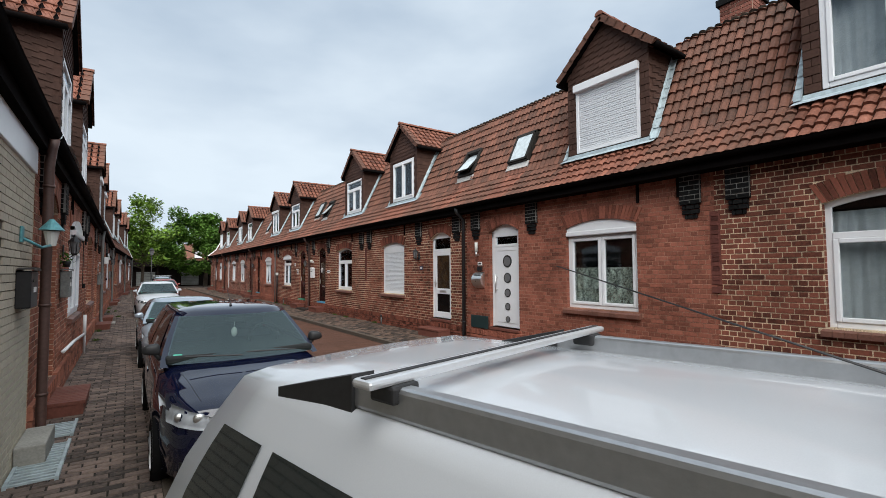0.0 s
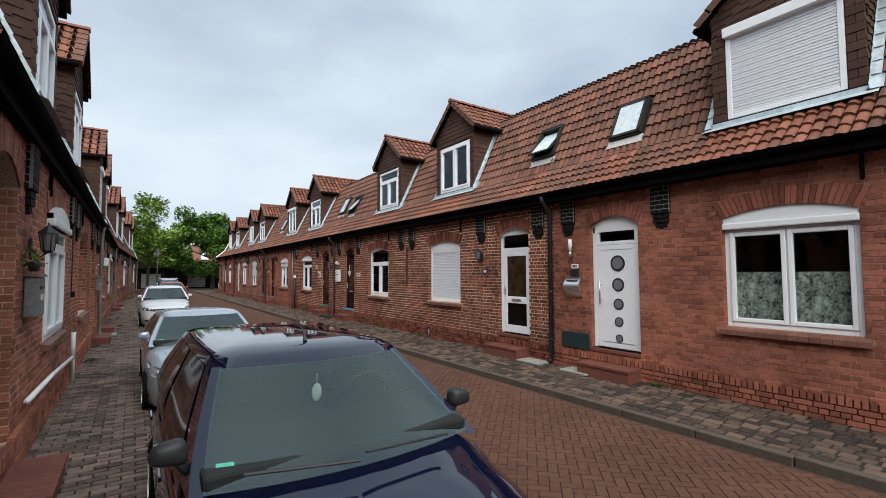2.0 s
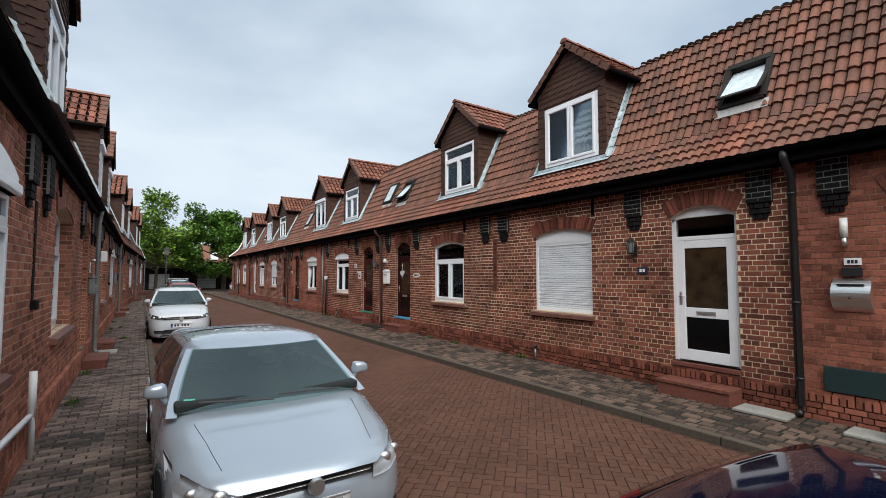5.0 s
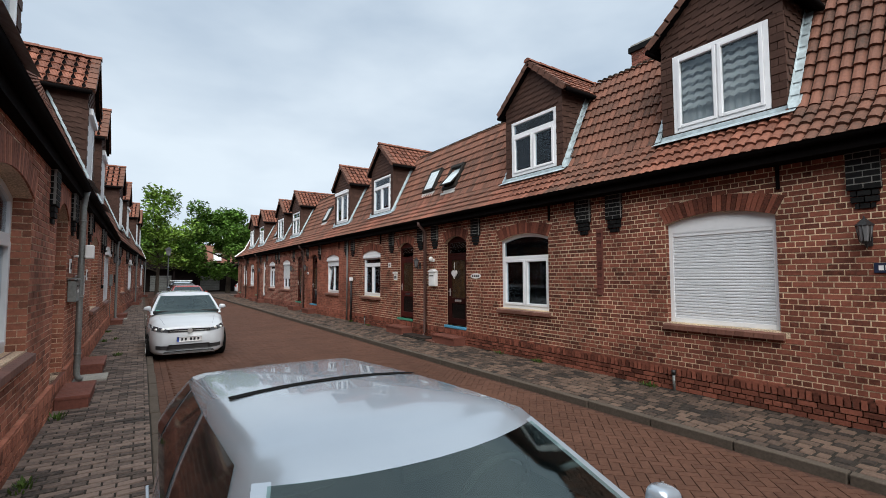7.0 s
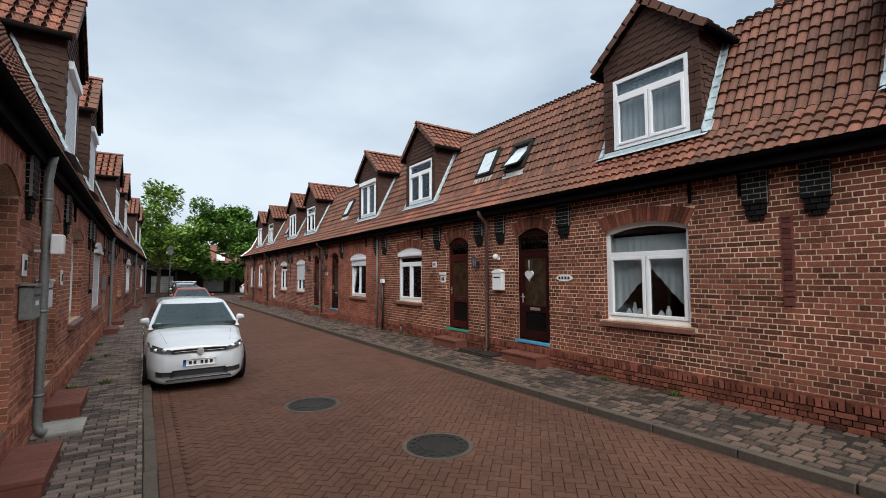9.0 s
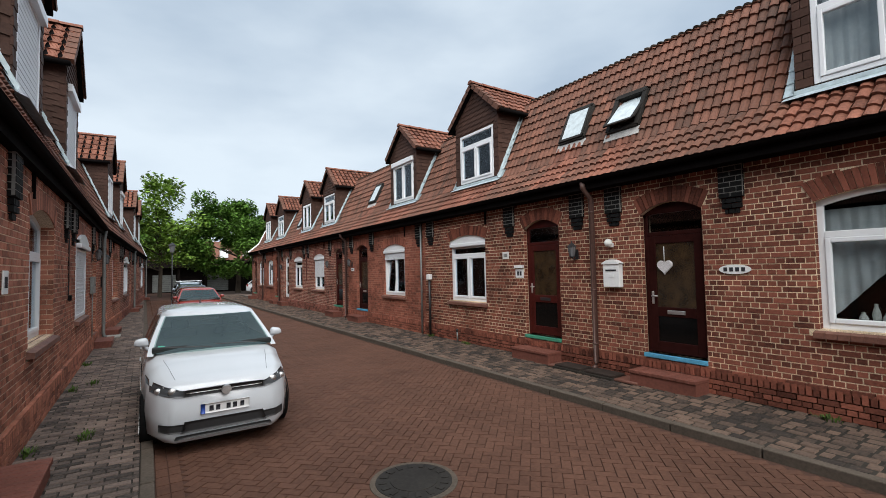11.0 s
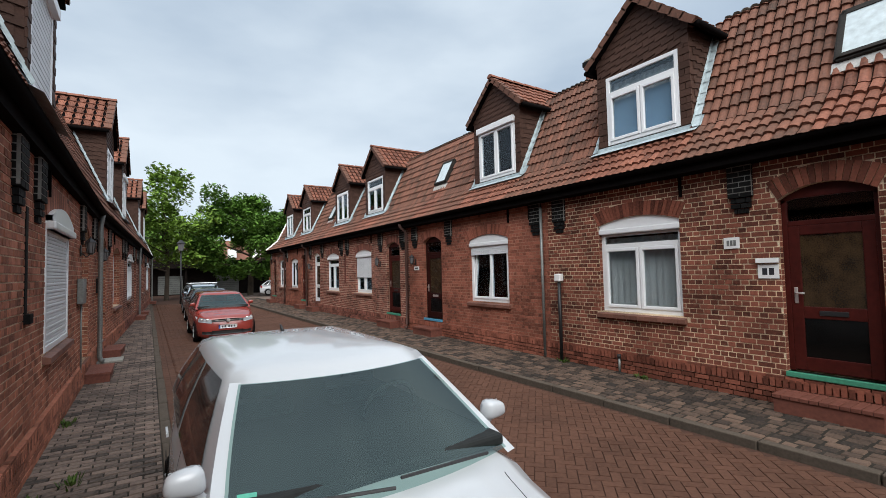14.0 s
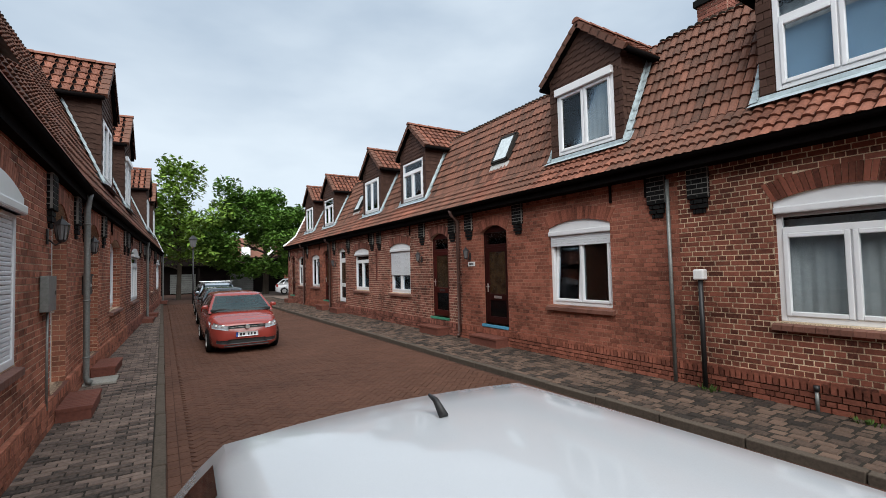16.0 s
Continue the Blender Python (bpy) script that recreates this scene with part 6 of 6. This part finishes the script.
bmesh.ops.create_cone(bm, cap_ends=True, segments=6, radius1=0.16, radius2=0.27, depth=0.55, matrix=Matrix.Translation((0, 0, 4.2)))
part("lantern", bm, M_GREYGLASS, lamp, "dull grey glass lantern")
bm = bmesh.new()
bmesh.ops.create_cone(bm, cap_ends=True, segments=6, radius1=0.34, radius2=0.06, depth=0.25, matrix=Matrix.Translation((0, 0, 4.6)))
part("cap", bm, M_BLACK, lamp)

# end walls behind the camera
wall_b = box("wall_south", -9, 16, -7.4, -7.0, -0.2, 4.5, BRICKS["deep"], None, "", 0)
tagged(wall_b, "plain brick wall closing the street behind", "wall", kind="structure")

# ---------------------------------------------------------------- chimneys


def chimney(x, y, top, label):
    ch = thing("chimney", label, "chimney", "chimneys on the ridge")
    rows = []
    z, n = 6.6, 0
    a, b = 0.32, 0.30
    while z < top - 0.25:
        for side in range(4):
            half = (b, a, b, a)[side]
            cuts = [-half + 2 * half * k / (3 if n % 2 else 2) for k in range((3 if n % 2 else 2) + 1)]
            for u0, u1 in zip(cuts, cuts[1:]):
                c = wall_slab(-(a + 0.012 if side % 2 == 0 else b + 0.012), -(a if side % 2 == 0 else b), u0 + 0.005, u1 - 0.005, z, z + 0.072)
                ang = side * math.pi / 2
                rows.append([(x + p[0] * math.cos(ang) - p[1] * math.sin(ang), y + p[0] * math.sin(ang) + p[1] * math.cos(ang), p[2]) for p in c])
        z += 0.0833
        n += 1
    v, f = slabs(rows)
    core = box("shaft", x - a, x + a, y - b, y + b, 6.5, top - 0.2, MORTARS["deep"], ch, "", 0)
    tagged(mesh_object("shaft_bricks", v, f, BRICKS["deep"], core, "sooty red bricks"), kind="stuff")
    box("cap", x - a - 0.06, x + a + 0.06, y - b - 0.06, y + b + 0.06, top - 0.2, top - 0.06, M_CORBEL, ch, "dark chimney cap")
    box("cap_slab", x - a - 0.02, x + a + 0.02, y - b - 0.02, y + b + 0.02, top - 0.06, top, M_CONCRETE, ch, "concrete cap slab")


for k in range(5):
    chimney(10.2, 6.05 + 12.6 * k, 7.6, "square dark brick chimney on the roof ridge")

M_SLOT = material("dark_slot_brick", (0.10, 0.035, 0.027), 0.85, vary=0.35, island=0.9)

# ---------------------------------------------------------------- slots between the corbels
for gy in (PIPE_R - P_R / 2, PIPE_R + P_R / 2, 42.87):
    slot = thing("wall_slot", "narrow recessed brick slot with a foot block", "wall slot", "slots in the brick wall")
    strip = RIGHT.box("slot_strip", 0.0, 0.012, gy - 0.075, gy + 0.075, 1.62, 2.78, M_SLOT, slot, "dark narrow strip", 0.0)
    bm = bmesh.new()
    for i in range(16):
        RIGHT.add(bm, 0.01, 0.02 + 0.004 * (i % 2), gy - 0.05, gy + 0.05, 1.63 + 0.071 * i, 1.692 + 0.071 * i, 0.004)
    tagged(part("slot_bricks", bm, M_SLOT, strip, "stacked dark brick headers"), kind="stuff")
    RIGHT.box("foot_block", 0.0, 0.035, gy - 0.065, gy + 0.065, 1.50, 1.60, M_SLOT, slot, "dark brick foot block", 0.006)

for k in (0, 1):
    gy = PIPE_L + P_L * (k + 0.5)
    slot = thing("wall_slot", "narrow brick expansion slot with a dark foot block", "wall slot", "slots in the brick wall")
    LEFT.box("slot_strip", 0.0, 0.014, gy - 0.05, gy + 0.05, 1.62, 2.7, M_CORBEL, slot, "dark narrow strip", 0.0)
    LEFT.box("foot_block", 0.0, 0.06, gy - 0.08, gy + 0.08, 1.52, 1.62, M_CORBEL, slot, "dark foot block", 0.006)

# ---------------------------------------------------------------- fittings on the walls


def lantern(row, y, z, label="black cast wall lantern beside a front door"):
    """Old-style wall lantern on a curled arm; z is the height of its middle."""
    la = thing("wall_lantern", label, "wall lamp", "wall lanterns")
    row.box("back_plate", 0.012, 0.03, y - 0.04, y + 0.04, z - 0.16, z + 0.04, M_BLACK, la)
    tube("arm", [row.p(0.03, y, z - 0.1), row.p(0.1, y, z - 0.17), row.p(0.16, y, z - 0.12)], 0.011, M_BLACK, la, "", 6)
    for nm, z0, z1, r0, r1, m in (("glass", z - 0.1, z + 0.09, 0.05, 0.078, M_GREYGLASS), ("roof", z + 0.09, z + 0.17, 0.1, 0.02, M_BLACK), ("finial", z + 0.17, z + 0.21, 0.014, 0.006, M_BLACK), ("base", z - 0.13, z - 0.1, 0.035, 0.055, M_BLACK)):
        bm = bmesh.new()
        px = row.p(0.16, y, (z0 + z1) / 2)
        bmesh.ops.create_cone(bm, cap_ends=True, segments=6, radius1=r0, radius2=r1, depth=z1 - z0, matrix=Matrix.Translation(px))
        part(nm, bm, m, la)
    for i in range(6):
        a = math.pi / 3 * i
        q0, q1 = row.p(0.16 + 0.053 * math.cos(a), y + 0.053 * math.sin(a), z - 0.1), row.p(0.16 + 0.081 * math.cos(a), y + 0.081 * math.sin(a), z + 0.09)
        tube("bar", [q0, q1], 0.006, M_BLACK, la, "", 5)
    return la


def sign(row, y, z, w, h, mat, bars, label, bar_mat=None, d=0.014):
    """A small wall plate with plain bars where its writing stands."""
    s = thing("wall_sign", label, "sign", "small signs on the walls")
    row.box("plate", d, d + 0.015, y - w / 2, y + w / 2, z - h / 2, z + h / 2, mat, s, "", 0.004)
    for k in range(bars):
        c = y - w * 0.32 + w * 0.64 * (k + 0.5) / bars
        row.box("bar", d + 0.015, d + 0.019, c - w * 0.18 / bars * 1.3, c + w * 0.18 / bars * 1.3, z - h * 0.24, z + h * 0.24, bar_mat or M_INK, s, "", 0)
    return s


def mailbox(row, y, z, w, h, mat, label, arched=False):
    m = thing("mailbox", label, "mailbox", "wall mailboxes")
    bm = bmesh.new()
    row.add(bm, 0.012, 0.13, y - w / 2, y + w / 2, z - h / 2, z + h / 2, 0.012)
    part("case", bm, mat, m)
    bm = bmesh.new()
    n = 10
    top = z + h / 2
    for i in range(n):
        a0, a1 = (y - w / 2 - 0.015 + (w + 0.03) * e / n for e in (i, i + 1))
        r0, r1 = ((0.07 if arched else 0.02) * (1 - (2 * e / n - 1) ** 2) for e in (i, i + 1))
        vs = [bm.verts.new(row.p(dd, yy, zz)) for dd in (0.012, 0.15) for yy, zz in ((a0, top), (a1, top), (a1, top + r1 + 0.015), (a0, top + r0 + 0.015))]
        for fc in ((0, 1, 2, 3), (7, 6, 5, 4), (0, 4, 5, 1), (2, 6, 7, 3)):
            bm.faces.new([vs[t] for t in fc])
    bmesh.ops.remove_doubles(bm, verts=bm.verts, dist=0.0005)
    part("lid", bm, mat, m, "slightly arched lid")
    row.box("slot", 0.13, 0.138, y - w * 0.32, y + w * 0.32, z + h * 0.2, z + h * 0.27, M_BLACK, m, "dark letter slot", 0)
    row.box("name_plate", 0.13, 0.136, y - w * 0.16, y + w * 0.16, z - h * 0.08, z + h * 0.06, M_WHITE, m, "small blank name plate", 0)
    return m


M_DARKPLATE = material("dark_blue_enamel", (0.012, 0.02, 0.05), 0.4, vary=0.1)
# by the porthole door
M_STEEL_BRIGHT = material("polished_steel", (0.80, 0.79, 0.76), 0.3, metal=1.0, vary=0.06, grain=60)
mb = thing("mailbox", "rounded brushed steel mailbox beside the porthole door", "mailbox", "wall mailboxes")
arc = [(0.012, -0.21)] + [(0.012 + 0.15 * math.sin(math.pi * k / 14) ** 0.8, -0.21 + 0.42 * k / 14) for k in range(1, 14)] + [(0.012, 0.21)]
v = [RIGHT.p(dd, yy, 1.63 + zz) for yy in (10.99, 11.37) for dd, zz in arc]
n = len(arc)
mesh_object("case", v, [(k, k + 1, n + k + 1, n + k) for k in range(n - 1)] + [tuple(range(n)), tuple(range(n, 2 * n))[::-1]], M_STEEL_BRIGHT, mb)
RIGHT.box("slot", 0.10, 0.135, 11.05, 11.31, 1.755, 1.77, M_BLACK, mb, "dark letter slot", 0)
tube("lock", [RIGHT.p(0.15, 11.18, 1.60), RIGHT.p(0.168, 11.18, 1.60)], 0.014, M_BLACK, mb, "small round lock", 8)
RIGHT.box("bell_panel", 0.012, 0.04, 11.08, 11.28, 1.87, 1.98, M_BLACK, mb, "dark bell panel", 0.006)
sign(RIGHT, 11.17, 2.05, 0.17, 0.09, M_WHITE, 3, "white bell plate with dark bars")
spot = thing("wall_lamp", "slim steel tube lamp beside the porthole door", "wall lamp")
tube("tube", [RIGHT.p(0.1, 11.22, 2.36), RIGHT.p(0.1, 11.22, 2.6)], 0.042, M_LAMPGLASS, spot, "pale frosted tube")
tube("base", [RIGHT.p(0.1, 11.22, 2.24), RIGHT.p(0.1, 11.22, 2.36)], 0.03, M_STEEL, spot)
RIGHT.box("bracket", 0.012, 0.1, 11.2, 11.24, 2.25, 2.31, M_STEEL, spot)
panel = thing("wall_panel", "dark green board low on the brick wall", "panel")
RIGHT.box("board", 0.052, 0.075, 10.82, 11.5, 0.40, 0.72, material("dark_green_board", (0.012, 0.03, 0.03), 0.5, vary=0.2), panel)
# white door
lantern(RIGHT, 14.15, 2.38)
sign(RIGHT, 14.02, 1.96, 0.19, 0.12, M_DARKPLATE, 2, "small blue enamel plate with pale bars", M_WHITE)
# door with the heart
mailbox(RIGHT, 23.95, 1.78, 0.34, 0.42, M_WHITE, "white mailbox with an arched lid", True)
bulb = thing("wall_lamp", "white wall lamp over the mailbox", "wall lamp")
RIGHT.box("bracket", 0.012, 0.09, 23.95, 24.03, 2.3, 2.38, M_WHITE, bulb)
bm = bmesh.new()
bmesh.ops.create_uvsphere(bm, u_segments=14, v_segments=10, radius=0.075, matrix=Matrix.Translation(RIGHT.p(0.12, 23.99, 2.38)))
part("globe", bm, M_LAMPGLASS, bulb, "round milky globe", True)
oval = thing("wall_sign", "white oval name plate with dark bars", "sign", "small signs on the walls")
bm = bmesh.new()
bmesh.ops.create_cone(bm, cap_ends=True, segments=24, radius1=1, radius2=1, depth=0.015, matrix=Matrix.Translation(RIGHT.p(0.02, 21.93, 1.87)) @ Matrix.Diagonal((1, 0.215, 0.07, 1)) @ Matrix.Rotation(math.pi / 2, 4, "Y"))
part("plate", bm, M_WHITE, oval)
for k in range(4):
    RIGHT.box("bar", 0.028, 0.032, 21.79 + k * 0.08, 21.84 + k * 0.08, 1.84, 1.90, M_INK, oval, "", 0)
heart = thing("hanging_heart", "white wicker heart with red dots hanging on the door", "decoration")
v = []
for i in range(32):
    a = 2 * math.pi * i / 32
    hx, hz = 16 * math.sin(a) ** 3, 13 * math.cos(a) - 5 * math.cos(2 * a) - 2 * math.cos(3 * a) - math.cos(4 * a)
    v.append((hx * 0.0085, hz * 0.0085))
M_HEART = material("heart_cloth", (0.80, 0.64, 0.63), 0.9, vary=0.3, grain=70)
HY, HZ = 23.05, 1.93
vv = [RIGHT.p(dd, HY + a * k, HZ + b * k) for dd, k in ((-0.092, 1.0), (-0.06, 0.92)) for a, b in v]
mesh_object("heart", vv, [tuple(range(32)), tuple(range(32, 64))] + [(i, (i + 1) % 32, 32 + (i + 1) % 32, 32 + i) for i in range(32)], M_HEART, heart)
tube("ribbon", [RIGHT.p(-0.075, HY, HZ + 0.06), RIGHT.p(-0.075, HY, HZ + 0.34)], 0.007, M_WHITE, heart, "white ribbon", 5)
lantern(RIGHT, 24.8, 2.26)
sign(RIGHT, 26.46, 1.83, 0.26, 0.2, M_WHITE, 2, "white box plate with two dark bars")
RIGHT.box("lid", 0.012, 0.07, 26.32, 26.6, 1.95, 2.02, M_WHITE, bpy.data.objects["wall_sign.003"] if "wall_sign.003" in bpy.data.objects else None, "", 0.006)
sign(RIGHT, 26.92, 2.26, 0.22, 0.17, M_WHITE, 3, "white enamel plate with faint bars", M_PIPE_GREY)
sign(RIGHT, 36.44, 2.03, 0.32, 0.12, M_WHITE, 4, "white name plate with dark bars")
for y in (39.2, 36.5, 1.5, 50.1, 47.75):
    lantern(RIGHT, y, 2.3)
# standpipes and small taps near the pavement
for y in (28.9, 16.6):
    tap = thing("standpipe", "short dark water standpipe at the wall foot", "standpipe", "standpipes")
    tube("pipe", [RIGHT.p(0.09, y, 0.0), RIGHT.p(0.09, y, 0.26)], 0.022, M_PIPE_GREY, tap)
    tube("head", [RIGHT.p(0.09, y, 0.26), RIGHT.p(0.09, y, 0.33)], 0.035, M_BLACK, tap, "dark cap")
# boot scrapers and slabs before the doors
for y in (12.1, 24.9, 23.6, 10.9):
    mat_ = thing("door_slab", "flat dark stone slab on the pavement by a door", "slab", "door slabs")
    RIGHT.box("slab", 0.1, 0.5, y - 0.32, y + 0.32, -0.005, 0.035, M_CONCRETE if y < 20 else M_SILL, mat_, "", 0.01)

# left side
lamp2 = thing("wall_lamp", "verdigris copper wall lamp with a bell shade", "wall lamp")
LY, LZ = 8.55, 2.3
LEFT.box("back_plate", 0.016, 0.04, LY - 0.5, LY - 0.4, LZ - 0.12, LZ + 0.04, M_TEAL, lamp2)
tube("arm", [LEFT.p(0.04, LY - 0.45, LZ - 0.08), LEFT.p(0.16, LY - 0.3, LZ - 0.16), LEFT.p(0.2, LY, LZ - 0.12)], 0.014, M_TEAL, lamp2, "", 6)
bm = bmesh.new()
bmesh.ops.create_cone(bm, cap_ends=True, segments=20, radius1=0.115, radius2=0.02, depth=0.12, matrix=Matrix.Translation(LEFT.p(0.2, LY, LZ + 0.1)))
part("shade", bm, M_TEAL, lamp2, "green-blue bell shade")
bm = bmesh.new()
bmesh.ops.create_cone(bm, cap_ends=True, segments=12, radius1=0.04, radius2=0.07, depth=0.16, matrix=Matrix.Translation(LEFT.p(0.2, LY, LZ - 0.05)))
part("glass", bm, M_LAMPGLASS, lamp2, "clear lamp glass")
mailbox(LEFT, 8.15, 1.72, 0.4, 0.36, M_BLACK, "black metal mailbox on cream brick")
mailbox(LEFT, 11.62, 1.70, 0.4, 0.42, M_PIPE_GREY, "grey-green metal mailbox on the brick wall")
lantern(LEFT, 11.66, 2.30)
plant = thing("hanging_plant", "small green plant in a wall pot", "plant")
tube("pot", [LEFT.p(0.09, 11.4, 1.97), LEFT.p(0.09, 11.4, 2.07)], [0.04, 0.06], M_BLACK, plant)
v, f = [], []
pr = random.Random(3)
for i in range(70):
    o = Vector(LEFT.p(0.09 + pr.gauss(0, 0.05), 11.4 + pr.gauss(0, 0.06), 2.1 + pr.gauss(0, 0.05)))
    s1, s2 = Vector((pr.gauss(0, 1), pr.gauss(0, 1), pr.gauss(0, 1))).normalized() * 0.03, Vector((pr.gauss(0, 1), pr.gauss(0, 1), pr.gauss(0, 1))).normalized() * 0.018
    k = len(v)
    v += [o - s1, o - s2, o + s1, o + s2]
    f.append((k, k + 1, k + 2, k + 3))
tagged(mesh_object("leaves", v, f, M_LEAF, plant), kind="stuff")
mailbox(LEFT, 22.36, 1.64, 0.46, 0.36, M_PIPE_GREY, "grey metal mailbox beside a downpipe")
mailbox(LEFT, 23.24, 1.70, 0.38, 0.34, M_WHITE, "white and black mailbox beside a downpipe")
wl1 = thing("wall_lamp", "white box lamp on the downpipe", "wall lamp")
LEFT.box("case", 0.17, 0.3, 22.72, 22.88, 2.2, 2.45, M_WHITE, wl1, "", 0.02)
LEFT.box("bracket", 0.012, 0.17, 22.77, 22.83, 2.22, 2.26, M_STEEL, wl1)
for y, z in ((22.3, 2.06), (25.06, 1.92)):
    sign(LEFT, y, z, 0.2, 0.24, M_WHITE, 2, "small white bell box with dark bars")
meter = thing("meter_box", "grey metal meter box on the brick wall", "meter box")
LEFT.box("case", 0.012, 0.1, 33.62, 34.08, 1.52, 1.96, M_PIPE_GREY, meter, "", 0.008)
LEFT.box("lock", 0.1, 0.108, 33.98, 34.02, 1.72, 1.77, M_BLACK, meter, "small black lock", 0)
tube("cable_duct", [LEFT.p(0.05, 33.85, 0.3), LEFT.p(0.05, 33.85, 1.52)], 0.014, M_PIPE_GREY, meter, "thin grey cable duct")
lantern(LEFT, 33.98, 2.52)
lantern(LEFT, 37.2, 2.5)
mailbox(LEFT, 37.1, 1.78, 0.36, 0.34, M_BLACK, "black metal mailbox beside a brown door")
duct = thing("wall_duct", "white plastic pipe along the wall foot", "pipe")
tube("pipe", [LEFT.p(0.09, 11.3, 0.66), LEFT.p(0.09, 13.2, 0.6), LEFT.p(0.09, 15.5, 0.47), LEFT.p(0.09, 15.62, 0.4), LEFT.p(0.09, 15.66, 0.0)], 0.028, M_PVC, duct)
tube("riser", [LEFT.p(0.09, 15.6, 0.44), LEFT.p(0.09, 15.6, 0.9)], 0.035, M_WHITE, duct, "white riser cap")
for y0, y1 in ((7.6, 8.75), (8.95, 9.6)):
    gr = thing("cellar_grate", "galvanised cellar grate in the pavement at a wall", "grate", "cellar grates")
    bm = bmesh.new()
    for a in (0.03, 0.38):
        LEFT.add(bm, a, a + 0.03, y0, y1, -0.01, 0.03)
    part("frame", bm, M_LEAD, gr)
    n = int((y1 - y0) / 0.08)
    for k in range(n):
        LEFT.box("bar", 0.06, 0.38, y0 + 0.02 + k * (y1 - y0 - 0.04) / n, y0 + 0.05 + k * (y1 - y0 - 0.04) / n, 0.0, 0.02, M_LEAD, gr, "", 0)
block = thing("concrete_block", "low pale concrete block at the cream wall foot", "block")
LEFT.box("slab", 0.02, 0.26, 8.1, 8.8, -0.01, 0.2, M_CONCRETE, block, "", 0.015)
for y in (23.1, 36.95):
    sl = thing("door_slab", "flat pale concrete slab on the pavement by a door", "slab", "door slabs")
    LEFT.box("slab", 0.06, 0.55, y - 0.3, y + 0.3, -0.005, 0.04, M_CONCRETE, sl, "", 0.01)

M_WEED = material("weed_green", (0.06, 0.10, 0.022), 0.8, vary=0.3, island=0.8, bump=0.0)


def weeds(x, y, seed, n=46, size=0.09):
    """A low tuft of blades in a paving joint."""
    r = random.Random(seed)
    t = thing("weed_tuft", "small green weed tuft in a paving joint", "weed", "weeds along the walls", at=(x, y, 0.0))
    v, f = [], []
    for i in range(n):
        a, q = r.uniform(0, 6.283), r.uniform(0.0, 0.09)
        o = Vector((math.cos(a) * q, math.sin(a) * q * 1.8, -0.008))
        lean = Vector((math.cos(a) * r.uniform(0.2, 0.8), math.sin(a) * r.uniform(0.2, 0.8), 1.0)).normalized() * size * r.uniform(0.5, 1.1)
        side = Vector((-math.sin(a), math.cos(a), 0)) * r.uniform(0.006, 0.013)
        k = len(v)
        v += [o - side * 0.6, o + side * 0.6, o + lean * 0.55 + side, o + lean, o + lean * 0.55 - side]
        f.append((k, k + 1, k + 2, k + 3, k + 4))
    tagged(mesh_object("foliage", v, f, M_WEED, t), kind="stuff")


for i, (x, y) in enumerate(((-1.02, 25.6), (-0.55, 25.9), (-0.98, 28.9), (-0.72, 29.3), (-1.0, 20.4), (-1.02, 31.6), (-0.95, 18.0), (7.12, 17.0), (7.1, 19.6), (7.12, 20.9), (7.08, 28.4), (7.1, 30.2), (7.12, 9.4))):
    weeds(x, y, 40 + i)

# ---------------------------------------------------------------- single bricks, tiles and pavers, nearest the path
host = min((o for o in bpy.data.objects if o.name.split(".")[0] == "wall" and o.parent and o.parent.name.startswith("row_house")), key=lambda o: abs(min(v.co.y for v in o.data.vertices) - LOOSE_WALL) + (50 if o.data.vertices[0].co.x < 0 else 0))
forms = {}
for w, a, z, proud in LOOSE_BRICKS:
    key = round(w, 3)
    if key not in forms:
        v, f = slabs([wall_slab(-0.012, 0.002, 0.0, w, 0.0, COURSE - 0.015)])
        me = bpy.data.meshes.new("brick")
        me.from_pydata(v, [], f)
        me.materials.append(BRICKS["single"])
        forms[key] = me
    ob = new("brick", forms[key])
    ob.parent = host
    ob.location = (XR - proud + 0.012, a, z)
forms = {}
for c in LOOSE_PAVERS:
    x0, y0, x1 = c[4][0], c[4][1], c[5][0]
    key = round(x1 - x0, 2)
    if key not in forms:
        v, f = slabs([ground_slab(0, x1 - x0, 0, 0.094, 0.0, 0.03, 0.007, 0.003)])
        me = bpy.data.meshes.new("paver")
        me.from_pydata(v, [], f)
        me.materials.append(M_PAVER_SINGLE)
        forms[key] = me
    ob = new("paver", forms[key])
    ob.parent = pave_l
    ob.location = (x0, y0, rng.uniform(-0.004, 0.004))

# dark stone slabs beside the door steps
M_SLAB = material("dark_stone_slab", (0.03, 0.022, 0.018), 0.75, vary=0.3, grain=30, stain=4)
for sy in (24.02, 24.72):
    slab = thing("stone_slab", "dark worn stone slab on the pavement", "stone slab", "stone slabs beside the steps")
    RIGHT.box("slab", 0.16, 0.52, sy - 0.3, sy + 0.3, -0.03, 0.075, M_SLAB, slab, "", 0.012)
    RIGHT.box("slab_edge", 0.13, 0.55, sy - 0.33, sy + 0.33, -0.03, 0.035, M_JOINT, slab, "sandy bedding edge", 0.008)
